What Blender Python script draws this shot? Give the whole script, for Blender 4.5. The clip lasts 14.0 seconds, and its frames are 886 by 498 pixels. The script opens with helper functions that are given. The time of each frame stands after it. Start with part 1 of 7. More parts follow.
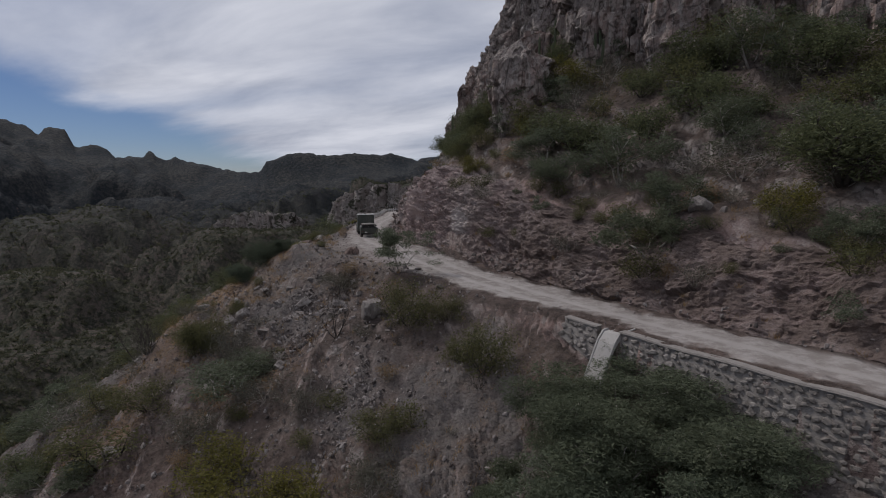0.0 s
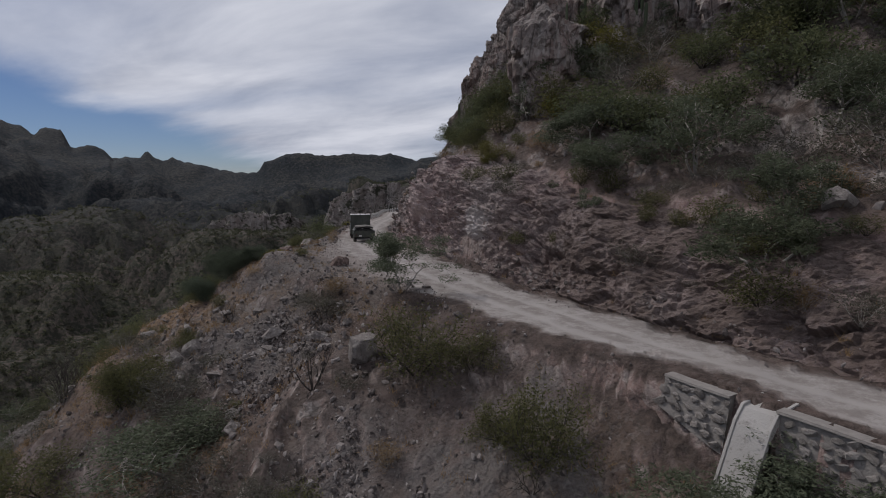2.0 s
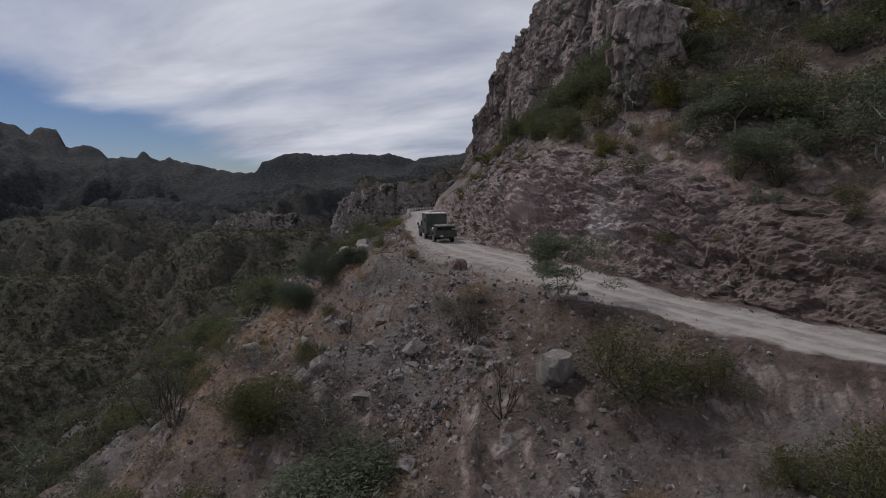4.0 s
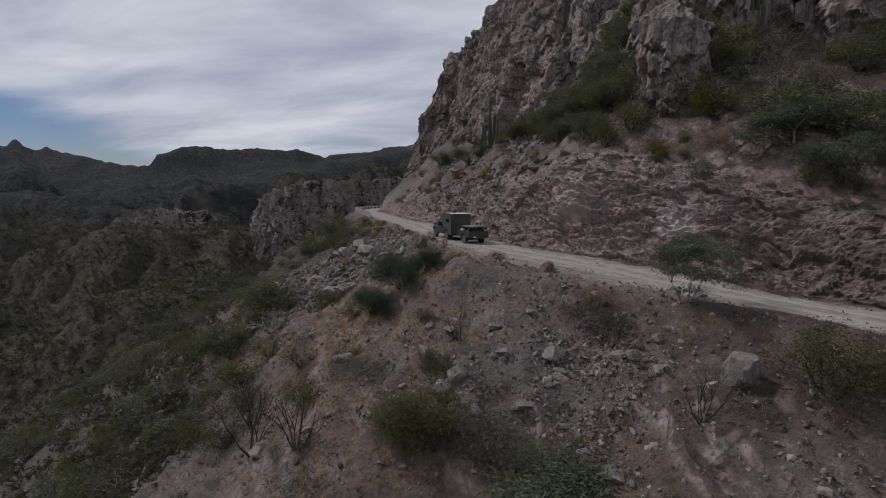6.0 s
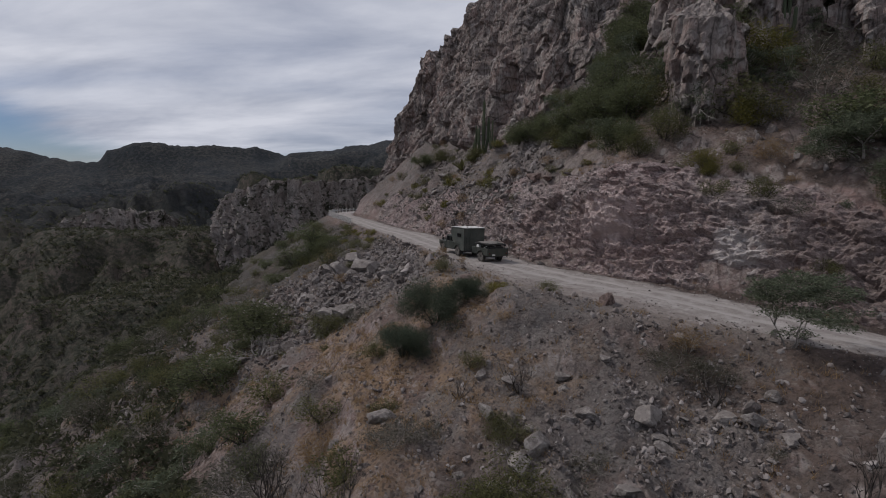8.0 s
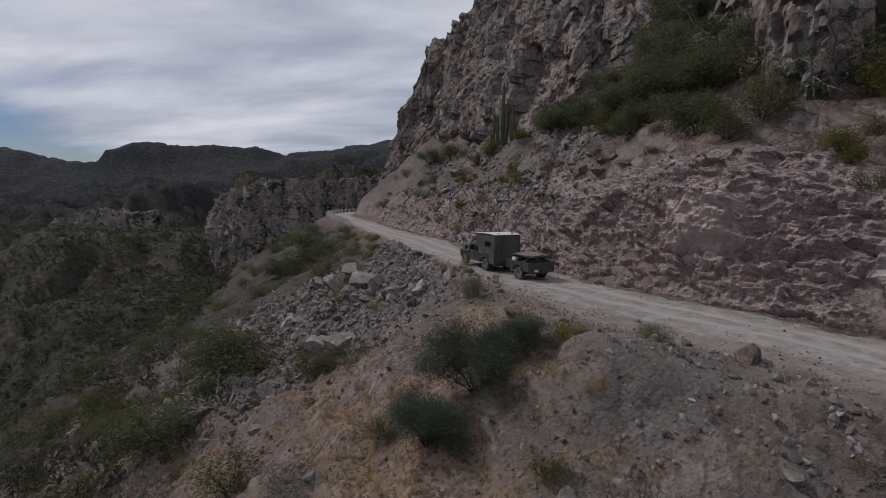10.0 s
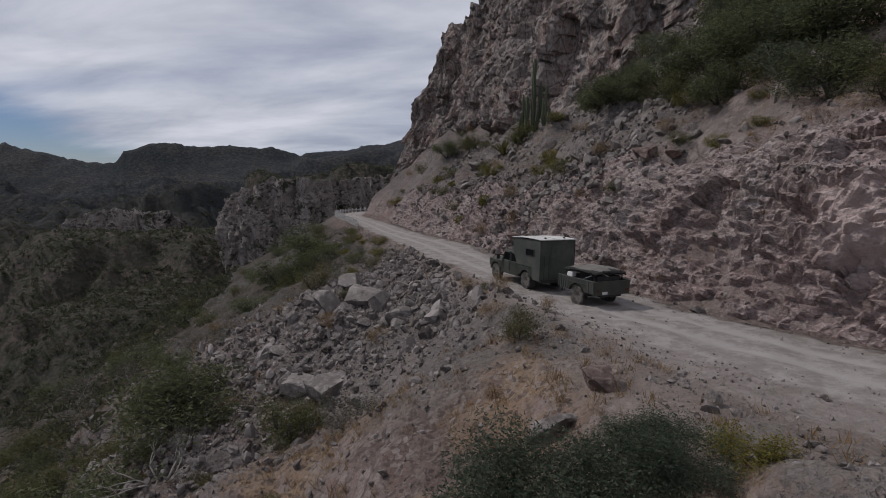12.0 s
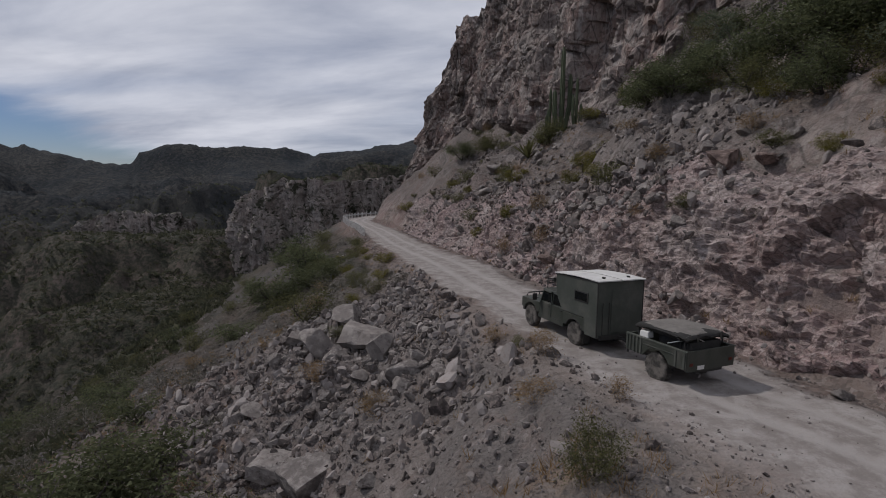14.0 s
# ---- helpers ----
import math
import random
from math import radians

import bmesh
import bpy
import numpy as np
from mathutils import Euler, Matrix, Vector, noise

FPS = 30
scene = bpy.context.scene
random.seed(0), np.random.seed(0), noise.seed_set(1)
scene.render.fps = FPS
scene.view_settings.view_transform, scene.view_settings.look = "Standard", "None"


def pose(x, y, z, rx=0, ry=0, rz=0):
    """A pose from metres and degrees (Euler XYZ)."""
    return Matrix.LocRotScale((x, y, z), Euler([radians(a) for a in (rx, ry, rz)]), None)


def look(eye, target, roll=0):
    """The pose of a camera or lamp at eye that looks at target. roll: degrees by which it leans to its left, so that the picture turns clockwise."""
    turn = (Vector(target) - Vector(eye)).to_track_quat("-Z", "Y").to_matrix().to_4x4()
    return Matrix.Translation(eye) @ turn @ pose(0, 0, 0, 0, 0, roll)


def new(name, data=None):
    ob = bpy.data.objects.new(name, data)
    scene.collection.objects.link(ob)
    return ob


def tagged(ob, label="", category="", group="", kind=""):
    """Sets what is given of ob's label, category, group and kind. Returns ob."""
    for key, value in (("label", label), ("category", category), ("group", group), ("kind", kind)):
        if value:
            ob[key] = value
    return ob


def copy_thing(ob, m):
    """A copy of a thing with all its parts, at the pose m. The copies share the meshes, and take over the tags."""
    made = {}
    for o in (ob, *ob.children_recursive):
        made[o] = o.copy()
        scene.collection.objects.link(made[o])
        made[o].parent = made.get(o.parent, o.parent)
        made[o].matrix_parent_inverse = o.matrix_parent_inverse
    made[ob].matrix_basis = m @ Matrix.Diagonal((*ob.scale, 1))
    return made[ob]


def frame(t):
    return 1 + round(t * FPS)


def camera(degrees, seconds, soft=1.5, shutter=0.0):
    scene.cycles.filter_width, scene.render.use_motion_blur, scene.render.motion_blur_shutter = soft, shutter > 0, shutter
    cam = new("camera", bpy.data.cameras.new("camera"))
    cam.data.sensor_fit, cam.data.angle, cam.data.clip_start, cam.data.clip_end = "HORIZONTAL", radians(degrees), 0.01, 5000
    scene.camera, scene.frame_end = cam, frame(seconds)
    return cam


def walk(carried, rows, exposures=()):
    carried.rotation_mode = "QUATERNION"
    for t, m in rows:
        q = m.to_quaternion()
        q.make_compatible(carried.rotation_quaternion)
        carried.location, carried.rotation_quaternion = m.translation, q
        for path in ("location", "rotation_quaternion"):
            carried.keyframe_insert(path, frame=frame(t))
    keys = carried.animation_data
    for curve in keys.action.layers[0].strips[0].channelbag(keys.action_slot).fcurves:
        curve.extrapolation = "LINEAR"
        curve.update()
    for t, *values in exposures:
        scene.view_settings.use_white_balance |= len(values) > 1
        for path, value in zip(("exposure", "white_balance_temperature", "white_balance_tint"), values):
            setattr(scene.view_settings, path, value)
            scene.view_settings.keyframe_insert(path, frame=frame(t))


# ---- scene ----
cam = camera(76.8, 14.0, soft=0.95)
METRES, EYE, TILT, LEAN, TURN = 76.0, 7.2, -6.8, 0.0, 0.0
ROWS = [
    (0.0, 0.0, 0.0, 0.0, 0.0, -0.0, 0.0),
    (0.5, -0.0028, 0.0474, 0.0056, -0.01, 0.04, 0.03),
    (1.0, -0.0056, 0.0913, 0.0079, -0.04, 0.06, 0.04),
    (1.5, -0.0089, 0.1284, 0.0085, -0.07, 0.06, 0.05),
    (2.0, -0.0147, 0.1568, 0.009, -0.09, 0.06, 0.08),
    (2.5, -0.0262, 0.1778, 0.0091, -0.12, 0.06, 0.11),
    (3.0, -0.0513, 0.1933, 0.0094, -0.09, 0.06, 0.14),
    (3.5, -0.0896, 0.2049, 0.0099, -0.27, 0.05, 0.17),
    (4.0, -0.1361, 0.2134, 0.0107, -0.55, 0.07, 0.18),
    (6.5, -0.3219, 0.2537, 0.0163, -12.32, -0.14, 0.23),
    (7.0, -0.3367, 0.2683, 0.0237, -13.5, -0.15, 0.22),
    (7.5, -0.3443, 0.2941, 0.0307, -13.91, -0.18, 0.26),
    (8.0, -0.3465, 0.3298, 0.038, -14.11, -0.19, 0.24),
    (10.5, -0.3218, 0.5294, 0.0524, -13.96, -0.17, 0.24),
    (11.0, -0.3139, 0.5681, 0.0549, -13.44, -0.15, 0.24),
    (11.5, -0.3068, 0.6044, 0.0562, -12.81, -0.15, 0.24),
    (12.0, -0.2997, 0.6366, 0.0567, -12.45, -0.15, 0.24),
    (12.5, -0.2939, 0.6646, 0.0566, -12.05, -0.14, 0.22),
    (13.0, -0.2881, 0.6945, 0.0564, -11.87, -0.14, 0.18),
    (13.5, -0.2823, 0.7261, 0.0652, -11.6, -0.17, 0.27),
    (14.0, -0.2794, 0.7405, 0.0788, -11.05, -0.19, 0.27),
]
walk(cam, [(t, pose(0, 0, EYE, TILT, LEAN, TURN) @ pose(METRES * x, METRES * y, METRES * z, 90 + pitch, roll, yaw)) for t, x, y, z, yaw, pitch, roll in ROWS],
     [(0.0, -0.12, 6130, 12), (14.0, -0.12, 6130, 12)])

# ---- sky, sun, exposure ----
SUN_AZ, SUN_EL = radians(-56), radians(47)      # azimuth from +y towards +x
world = bpy.data.worlds.new("sky")
scene.world = world
world.use_nodes = True
wn, wl = world.node_tree.nodes, world.node_tree.links
wn.clear()


def wnode(kind, **values):
    n = wn.new(kind)
    for key, value in values.items():
        n.inputs[key].default_value = value
    return n


sky = wn.new("ShaderNodeTexSky")
sky.sky_type, sky.sun_disc = "NISHITA", False
sky.sun_elevation, sky.sun_rotation = SUN_EL, SUN_AZ
sky.dust_density, sky.ozone_density, sky.altitude = 0.1, 4.0, 1500
sky_gain = wn.new("ShaderNodeMix")
sky_gain.data_type, sky_gain.blend_type = "RGBA", "MULTIPLY"
sky_gain.inputs[0].default_value = 1.0
sky_gain.inputs[7].default_value = (0.042, 0.041, 0.046, 1)
wl.new(sky.outputs[0], sky_gain.inputs[6])
coord = wn.new("ShaderNodeTexCoord")
# a flat cloud deck: the direction laid on a plane overhead
split = wn.new("ShaderNodeSeparateXYZ")
wl.new(coord.outputs["Generated"], split.inputs[0])


def wmath(op, a, b=None, c=None):
    n = wn.new("ShaderNodeMath")
    n.operation = op
    for i, v in enumerate((a, b, c)):
        if v is None:
            continue
        if isinstance(v, (int, float)):
            n.inputs[i].default_value = v
        else:
            wl.new(v, n.inputs[i])
    return n.outputs[0]


def wnoise(vec, scale, detail, rough, distort=0.0):
    n = wnode("ShaderNodeTexNoise", Scale=scale, Detail=detail, Roughness=rough, Distortion=distort)
    wl.new(vec, n.inputs["Vector"])
    return n.outputs[0]


up = wmath("ADD", wmath("MAXIMUM", split.outputs[2], 0.0), 0.17)
px_, py_ = wmath("DIVIDE", split.outputs[0], up), wmath("DIVIDE", split.outputs[1], up)
deck = wn.new("ShaderNodeCombineXYZ")
wl.new(wmath("ADD", wmath("MULTIPLY", px_, 0.62), wmath("MULTIPLY", py_, 0.20)), deck.inputs[0])
wl.new(wmath("ADD", wmath("MULTIPLY", py_, 0.95), wmath("MULTIPLY", px_, 0.20)), deck.inputs[1])
streaks = wnoise(deck.outputs[0], 0.85, 8, 0.56, 0.30)
veil = wnoise(deck.outputs[0], 0.36, 3, 0.5, 0.2)
# the sheet ends in a slanting edge low in the west, with thin wisps under it
edge = wmath("ADD", wmath("ADD", split.outputs[2], wmath("MULTIPLY", split.outputs[0], 0.335)), 0.056)
torn = wmath("ADD", edge, wmath("ADD", wmath("MULTIPLY", wmath("SUBTRACT", streaks, 0.5), 0.17), wmath("MULTIPLY", wmath("SUBTRACT", veil, 0.5), 0.10)))
sheet = wn.new("ShaderNodeMapRange")
sheet.interpolation_type = "SMOOTHSTEP"
sheet.inputs[1].default_value, sheet.inputs[2].default_value = -0.022, 0.042
wl.new(torn, sheet.inputs[0])
# here and there the sheet is thin and the blue shows through
thin = wn.new("ShaderNodeMapRange")
thin.interpolation_type = "SMOOTHSTEP"
thin.inputs[1].default_value, thin.inputs[2].default_value, thin.inputs[3].default_value = 0.38, 0.56, 0.55
wl.new(wmath("ADD", wmath("MULTIPLY", veil, 0.65), wmath("MULTIPLY", streaks, 0.35)), thin.inputs[0])
ramp = wn.new("ShaderNodeMath")
ramp.operation = "MULTIPLY"
wl.new(sheet.outputs[0], ramp.inputs[0])
wl.new(thin.outputs[0], ramp.inputs[1])
shade = wnoise(deck.outputs[0], 1.6, 8, 0.56, 0.3)
tone = wn.new("ShaderNodeValToRGB")
tone.color_ramp.elements[0].position, tone.color_ramp.elements[0].color = 0.32, (0.40, 0.42, 0.48, 1)
tone.color_ramp.elements[1].position, tone.color_ramp.elements[1].color = 0.62, (0.69, 0.69, 0.72, 1)
wl.new(shade, tone.inputs[0])
cover = wn.new("ShaderNodeMix")
cover.data_type = "RGBA"
wl.new(ramp.outputs[0], cover.inputs[0])
wl.new(sky_gain.outputs[2], cover.inputs[6])
wl.new(tone.outputs[0], cover.inputs[7])
back = wnode("ShaderNodeBackground", Strength=1.0)
wl.new(cover.outputs[2], back.inputs[0])
wout = wn.new("ShaderNodeOutputWorld")
wl.new(back.outputs[0], wout.inputs[0])

sun_data = bpy.data.lights.new("sun", "SUN")
sun_data.energy, sun_data.angle, sun_data.color = 2.1, radians(1.5), (1.0, 0.93, 0.84)
sun = new("sun", sun_data)
sun.matrix_world = look((math.sin(SUN_AZ) * 100, math.cos(SUN_AZ) * 100, math.tan(SUN_EL) * 100), (0, 0, 0))

# ---- materials ----
class Mat:
    """A short way to write node materials."""

    def __init__(self, name, rough=0.9, metal=0.0, spec=0.3):
        self.m = bpy.data.materials.new(name)
        self.m.use_nodes = True
        self.n, self.l = self.m.node_tree.nodes, self.m.node_tree.links
        self.b = self.n["Principled BSDF"]
        self.b.inputs["Roughness"].default_value = rough
        self.b.inputs["Metallic"].default_value = metal
        self.b.inputs["Specular IOR Level"].default_value = spec
        self.pos = self.n.new("ShaderNodeTexCoord").outputs["Object"]

    def world_pos(self):
        self.pos = self.n.new("ShaderNodeNewGeometry").outputs["Position"]
        return self

    def put(self, sock, v):
        if isinstance(v, (int, float)):
            sock.default_value = v
        elif isinstance(v, tuple):
            sock.default_value = v if len(v) == 4 else (*v, 1)
        else:
            self.l.new(v, sock)

    def noise(self, scale, detail=4, rough=0.55, stretch=None, distort=0.0):
        n = self.n.new("ShaderNodeTexNoise")
        n.inputs["Scale"].default_value, n.inputs["Detail"].default_value = scale, detail
        n.inputs["Roughness"].default_value, n.inputs["Distortion"].default_value = rough, distort
        self.l.new(self.stretched(stretch), n.inputs["Vector"])
        return n.outputs[0]

    def stretched(self, stretch):
        if not stretch:
            return self.pos
        mp = self.n.new("ShaderNodeMapping")
        mp.inputs["Scale"].default_value = stretch
        self.l.new(self.pos, mp.inputs["Vector"])
        return mp.outputs[0]

    def voronoi(self, scale, feature="F1", out="Distance", stretch=None):
        n = self.n.new("ShaderNodeTexVoronoi")
        n.feature = feature
        n.inputs["Scale"].default_value = scale
        self.l.new(self.stretched(stretch), n.inputs["Vector"])
        return n.outputs[out]

    def math(self, op, a, b=0.0):
        n = self.n.new("ShaderNodeMath")
        n.operation = op
        self.put(n.inputs[0], a), self.put(n.inputs[1], b)
        return n.outputs[0]

    def step(self, v, lo, hi, a=0.0, b=1.0):
        n = self.n.new("ShaderNodeMapRange")
        n.interpolation_type = "SMOOTHSTEP"
        for i, x in enumerate((v, lo, hi, a, b)):
            self.put(n.inputs[i], x)
        return n.outputs[0]

    def mix(self, f, a, b, kind="MIX"):
        n = self.n.new("ShaderNodeMix")
        n.data_type, n.blend_type = "RGBA", kind
        self.put(n.inputs[0], f), self.put(n.inputs[6], a), self.put(n.inputs[7], b)
        return n.outputs[2]

    def attr(self, name, channel=None):
        n = self.n.new("ShaderNodeAttribute")
        n.attribute_name = name
        if channel is None:
            return n.outputs["Color"]
        sp = self.n.new("ShaderNodeSeparateColor")
        self.l.new(n.outputs["Color"], sp.inputs[0])
        return sp.outputs[channel]

    def random(self, island=False):
        if island:
            return self.n.new("ShaderNodeNewGeometry").outputs["Random Per Island"]
        return self.n.new("ShaderNodeObjectInfo").outputs["Random"]

    def slope(self):
        g = self.n.new("ShaderNodeNewGeometry")
        sp = self.n.new("ShaderNodeSeparateXYZ")
        self.l.new(g.outputs["Normal"], sp.inputs[0])
        return sp.outputs[2]

    def color(self, v):
        self.put(self.b.inputs["Base Color"], v)
        return self

    def bump(self, h, dist, strength=1.0):
        n = self.n.new("ShaderNodeBump")
        n.inputs["Distance"].default_value, n.inputs["Strength"].default_value = dist, strength
        self.put(n.inputs["Height"], h)
        last = self.b.inputs["Normal"]
        if last.is_linked:
            self.l.new(last.links[0].from_socket, n.inputs["Normal"])
        self.l.new(n.outputs[0], last)
        return self


def chips(k, scale, stretch=None):
    """A random level for every small facet."""
    sp = k.n.new("ShaderNodeSeparateColor")
    k.l.new(k.voronoi(scale, "F1", "Color", stretch), sp.inputs[0])
    return sp.outputs[0]


def rock_colors(k):
    """Weathered volcanic rock: grey with pinkish and brown stains, dark varnish."""
    big = k.noise(0.16, 4, 0.6)
    mid = k.noise(0.9, 5, 0.65, (1, 1, 0.45))
    fine = k.noise(6.0, 4, 0.7)
    c = k.mix(k.step(big, 0.35, 0.65), (0.211, 0.179, 0.165), (0.247, 0.174, 0.152))
    c = k.mix(k.step(mid, 0.50, 0.72), c, (0.332, 0.289, 0.262))
    c = k.mix(k.step(mid, 0.46, 0.30), c, (0.078, 0.064, 0.060))
    c = k.mix(k.math("MULTIPLY", k.step(fine, 0.45, 0.75), 0.45), c, (0.368, 0.332, 0.303))
    streak = k.noise(1.1, 5, 0.65, (1, 1, 0.07))
    c = k.mix(k.math("MULTIPLY", k.step(streak, 0.52, 0.66), 0.65), c, (0.40, 0.37, 0.345))
    c = k.mix(k.math("MULTIPLY", k.step(streak, 0.44, 0.32), 0.6), c, (0.082, 0.070, 0.064))
    joint = k.step(k.voronoi(0.5, "DISTANCE_TO_EDGE", "Distance", (1, 1, 0.45)), 0.05, 0.0)
    c = k.mix(k.math("MULTIPLY", joint, 0.7), c, (0.049, 0.041, 0.037))
    c = k.mix(k.math("MULTIPLY", k.step(chips(k, 2.2, (1, 1, 0.8)), 0.55, 0.95), 0.45), c, (0.407, 0.364, 0.335))
    c = k.mix(k.math("MULTIPLY", k.step(chips(k, 3.4, (1, 1, 0.9)), 0.35, 0.05), 0.5), c, (0.068, 0.056, 0.050))
    return c


# the ground: colour laid by mask attributes (road, dry grass, rubble) and slope
g = Mat("ground_earth", 0.95, spec=0.15).world_pos()
road_m, grass_m, rubble_m = g.attr("mask", 0), g.attr("mask", 1), g.attr("mask", 2)
scrub_m, red_m = g.attr("mask2", 0), g.attr("mask2", 1)
n_big, n_mid, n_fine = g.noise(0.12, 4, 0.6), g.noise(0.8, 5, 0.65), g.noise(5.0, 5, 0.7)
soil = g.mix(g.step(n_big, 0.35, 0.66), (0.108, 0.077, 0.065), (0.170, 0.114, 0.096))
soil = g.mix(g.step(n_mid, 0.42, 0.68), soil, (0.164, 0.132, 0.114))
soil = g.mix(g.math("MULTIPLY", g.step(n_fine, 0.45, 0.7), 0.5), soil, (0.226, 0.193, 0.175))
soil = g.mix(g.math("MULTIPLY", red_m, 0.45), soil, g.mix(n_mid, (0.181, 0.110, 0.102), (0.226, 0.151, 0.140)))
peb = g.voronoi(5.5, "F1", "Color")
peb_d = g.voronoi(5.5, "F1", "Distance")
gravel = g.mix(peb, (0.090, 0.078, 0.075), (0.330, 0.300, 0.285))
soil = g.mix(g.math("MULTIPLY", g.step(g.voronoi(1.7, "F1", "Distance"), 0.30, 0.12), g.math("ADD", g.math("MULTIPLY", rubble_m, 0.5), 0.12)), soil, gravel)
soil = g.mix(g.math("MULTIPLY", g.step(n_mid, 0.40, 0.60), g.math("MULTIPLY", g.math("ADD", rubble_m, 0.05), 0.9)), soil, gravel)
soil = g.mix(g.math("MULTIPLY", g.step(g.noise(2.4, 6, 0.75), 0.47, 0.30), 0.75), soil, (0.070, 0.054, 0.046))
soil = g.mix(g.math("MULTIPLY", g.step(g.noise(1.3, 4, 0.7), 0.30, 0.52), grass_m), soil,
             g.mix(g.noise(9.0, 3, 0.7), (0.190, 0.122, 0.078), (0.310, 0.215, 0.137)))
# scrub-covered hills: earth between bushes; closed dark far woods with blue haze painted in
hazy_woods = g.attr("lane", 2)
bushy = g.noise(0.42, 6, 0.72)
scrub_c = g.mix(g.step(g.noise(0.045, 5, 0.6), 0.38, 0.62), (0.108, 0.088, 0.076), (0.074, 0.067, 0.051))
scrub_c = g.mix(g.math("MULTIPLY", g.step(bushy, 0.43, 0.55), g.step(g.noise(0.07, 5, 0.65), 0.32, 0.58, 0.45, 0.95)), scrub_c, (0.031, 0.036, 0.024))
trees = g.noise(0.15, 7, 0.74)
hazy_wood_c = g.mix(g.step(g.noise(0.010, 5, 0.65), 0.36, 0.64), (0.036, 0.040, 0.046), (0.066, 0.063, 0.060))
hazy_wood_c = g.mix(g.math("MULTIPLY", g.step(trees, 0.42, 0.56), 0.8), hazy_wood_c, (0.017, 0.022, 0.025))
scrub_c = g.mix(hazy_woods, scrub_c, hazy_wood_c)
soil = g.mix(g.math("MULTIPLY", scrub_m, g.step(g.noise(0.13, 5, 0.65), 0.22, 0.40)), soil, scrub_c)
grit = g.math("MULTIPLY", g.math("SUBTRACT", 1.0, scrub_m), 0.8)
stony = g.step(g.noise(0.35, 5, 0.65), 0.42, 0.62)
soil = g.mix(g.math("MULTIPLY", g.step(chips(g, 5.5), 0.55, 0.95), g.math("MULTIPLY", grit, g.math("ADD", g.math("MULTIPLY", stony, 0.6), 0.14))), soil, (0.33, 0.295, 0.275))
soil = g.mix(g.math("MULTIPLY", g.step(chips(g, 7.5), 0.38, 0.05), g.math("MULTIPLY", grit, 0.9)), soil, (0.055, 0.043, 0.038))
# brown earth along the road's first stretch, darkened in place of cloud shade
shaded_earth = g.mix(g.step(g.noise(0.9, 6, 0.75), 0.36, 0.64), (0.042, 0.033, 0.029), (0.108, 0.082, 0.071))
soil = g.mix(g.math("MULTIPLY", g.attr("lane", 1), g.step(g.noise(0.33, 6, 0.7), 0.30, 0.60, 0.45, 0.95)), soil, shaded_earth)
steep = g.math("MULTIPLY", g.step(g.slope(), 0.80, 0.60), g.math("SUBTRACT", 1.0, hazy_woods))
soil = g.mix(g.math("MULTIPLY", steep, g.math("SUBTRACT", 1.0, g.math("MULTIPLY", scrub_m, 0.93))), soil, g.mix(g.math("MULTIPLY", red_m, 0.55), rock_colors(g), g.mix(n_mid, (0.211, 0.136, 0.127), (0.305, 0.211, 0.198))))
dusty = g.mix(g.noise(0.5, 4, 0.6), (0.262, 0.240, 0.226), (0.375, 0.347, 0.328))
dusty = g.mix(g.math("MULTIPLY", g.step(g.noise(7.0, 4, 0.7), 0.5, 0.7), 0.5), dusty, (0.298, 0.257, 0.238))
lane = g.math("MULTIPLY", g.math("SUBTRACT", g.attr("lane", 0), 0.5), 10.0)
off = g.math("ABSOLUTE", g.math("SUBTRACT", g.math("ABSOLUTE", lane), 0.95))
ruts = g.step(g.math("ADD", off, g.math("MULTIPLY", g.noise(0.6, 4, 0.6), 0.5)), 0.75, 0.30)
dusty = g.mix(g.math("MULTIPLY", g.math("MULTIPLY", g.math("SUBTRACT", 1.0, ruts), 0.8), g.step(g.noise(1.1, 6, 0.75), 0.35, 0.62)), dusty, (0.18, 0.156, 0.143))
dusty = g.mix(g.math("MULTIPLY", g.step(g.voronoi(2.6, "F1", "Distance"), 0.16, 0.08), 0.5), dusty, (0.20, 0.175, 0.16))
soil = g.mix(g.math("MULTIPLY", g.attr("mask2", 2), 0.6), soil, g.mix(g.noise(1.7, 6, 0.75), (0.15, 0.125, 0.11), (0.37, 0.325, 0.295)))
# ground under the rubble is coloured darker, deepening the gaps between stones like shade
soil = g.mix(g.math("MULTIPLY", rubble_m, g.step(g.noise(0.7, 5, 0.7), 0.30, 0.55, 0.2, 0.75)), soil, g.mix(g.noise(3.0, 6, 0.8), (0.056, 0.050, 0.048), (0.205, 0.186, 0.176)))
soil = g.mix(road_m, soil, dusty)
g.color(soil)
off_road = g.math("SUBTRACT", 1.0, g.math("MAXIMUM", g.math("MULTIPLY", road_m, 0.85), g.math("MULTIPLY", scrub_m, 0.85)))
g.bump(g.math("MULTIPLY", g.noise(1.3, 6, 0.7), off_road), 0.45, 0.9)
g.bump(g.math("MULTIPLY", chips(g, 5.5), off_road), 0.10, 1.0)
g.bump(g.math("MULTIPLY", chips(g, 11.0), off_road), 0.04, 1.0)
g.bump(g.math("MULTIPLY", g.math("SUBTRACT", 1.0, peb_d), g.math("MULTIPLY", off_road, g.math("ADD", rubble_m, 0.45))), 0.06, 0.7)
g.bump(g.math("MULTIPLY", g.noise(14.0, 4, 0.7), g.math("SUBTRACT", 1.0, scrub_m)), 0.03, 0.7)
g.bump(g.math("MULTIPLY", bushy, g.math("MULTIPLY", scrub_m, g.math("SUBTRACT", 1.0, hazy_woods))), 2.6, 0.9)
g.bump(g.math("MULTIPLY", trees, g.math("MULTIPLY", scrub_m, hazy_woods)), 9.0, 0.9)
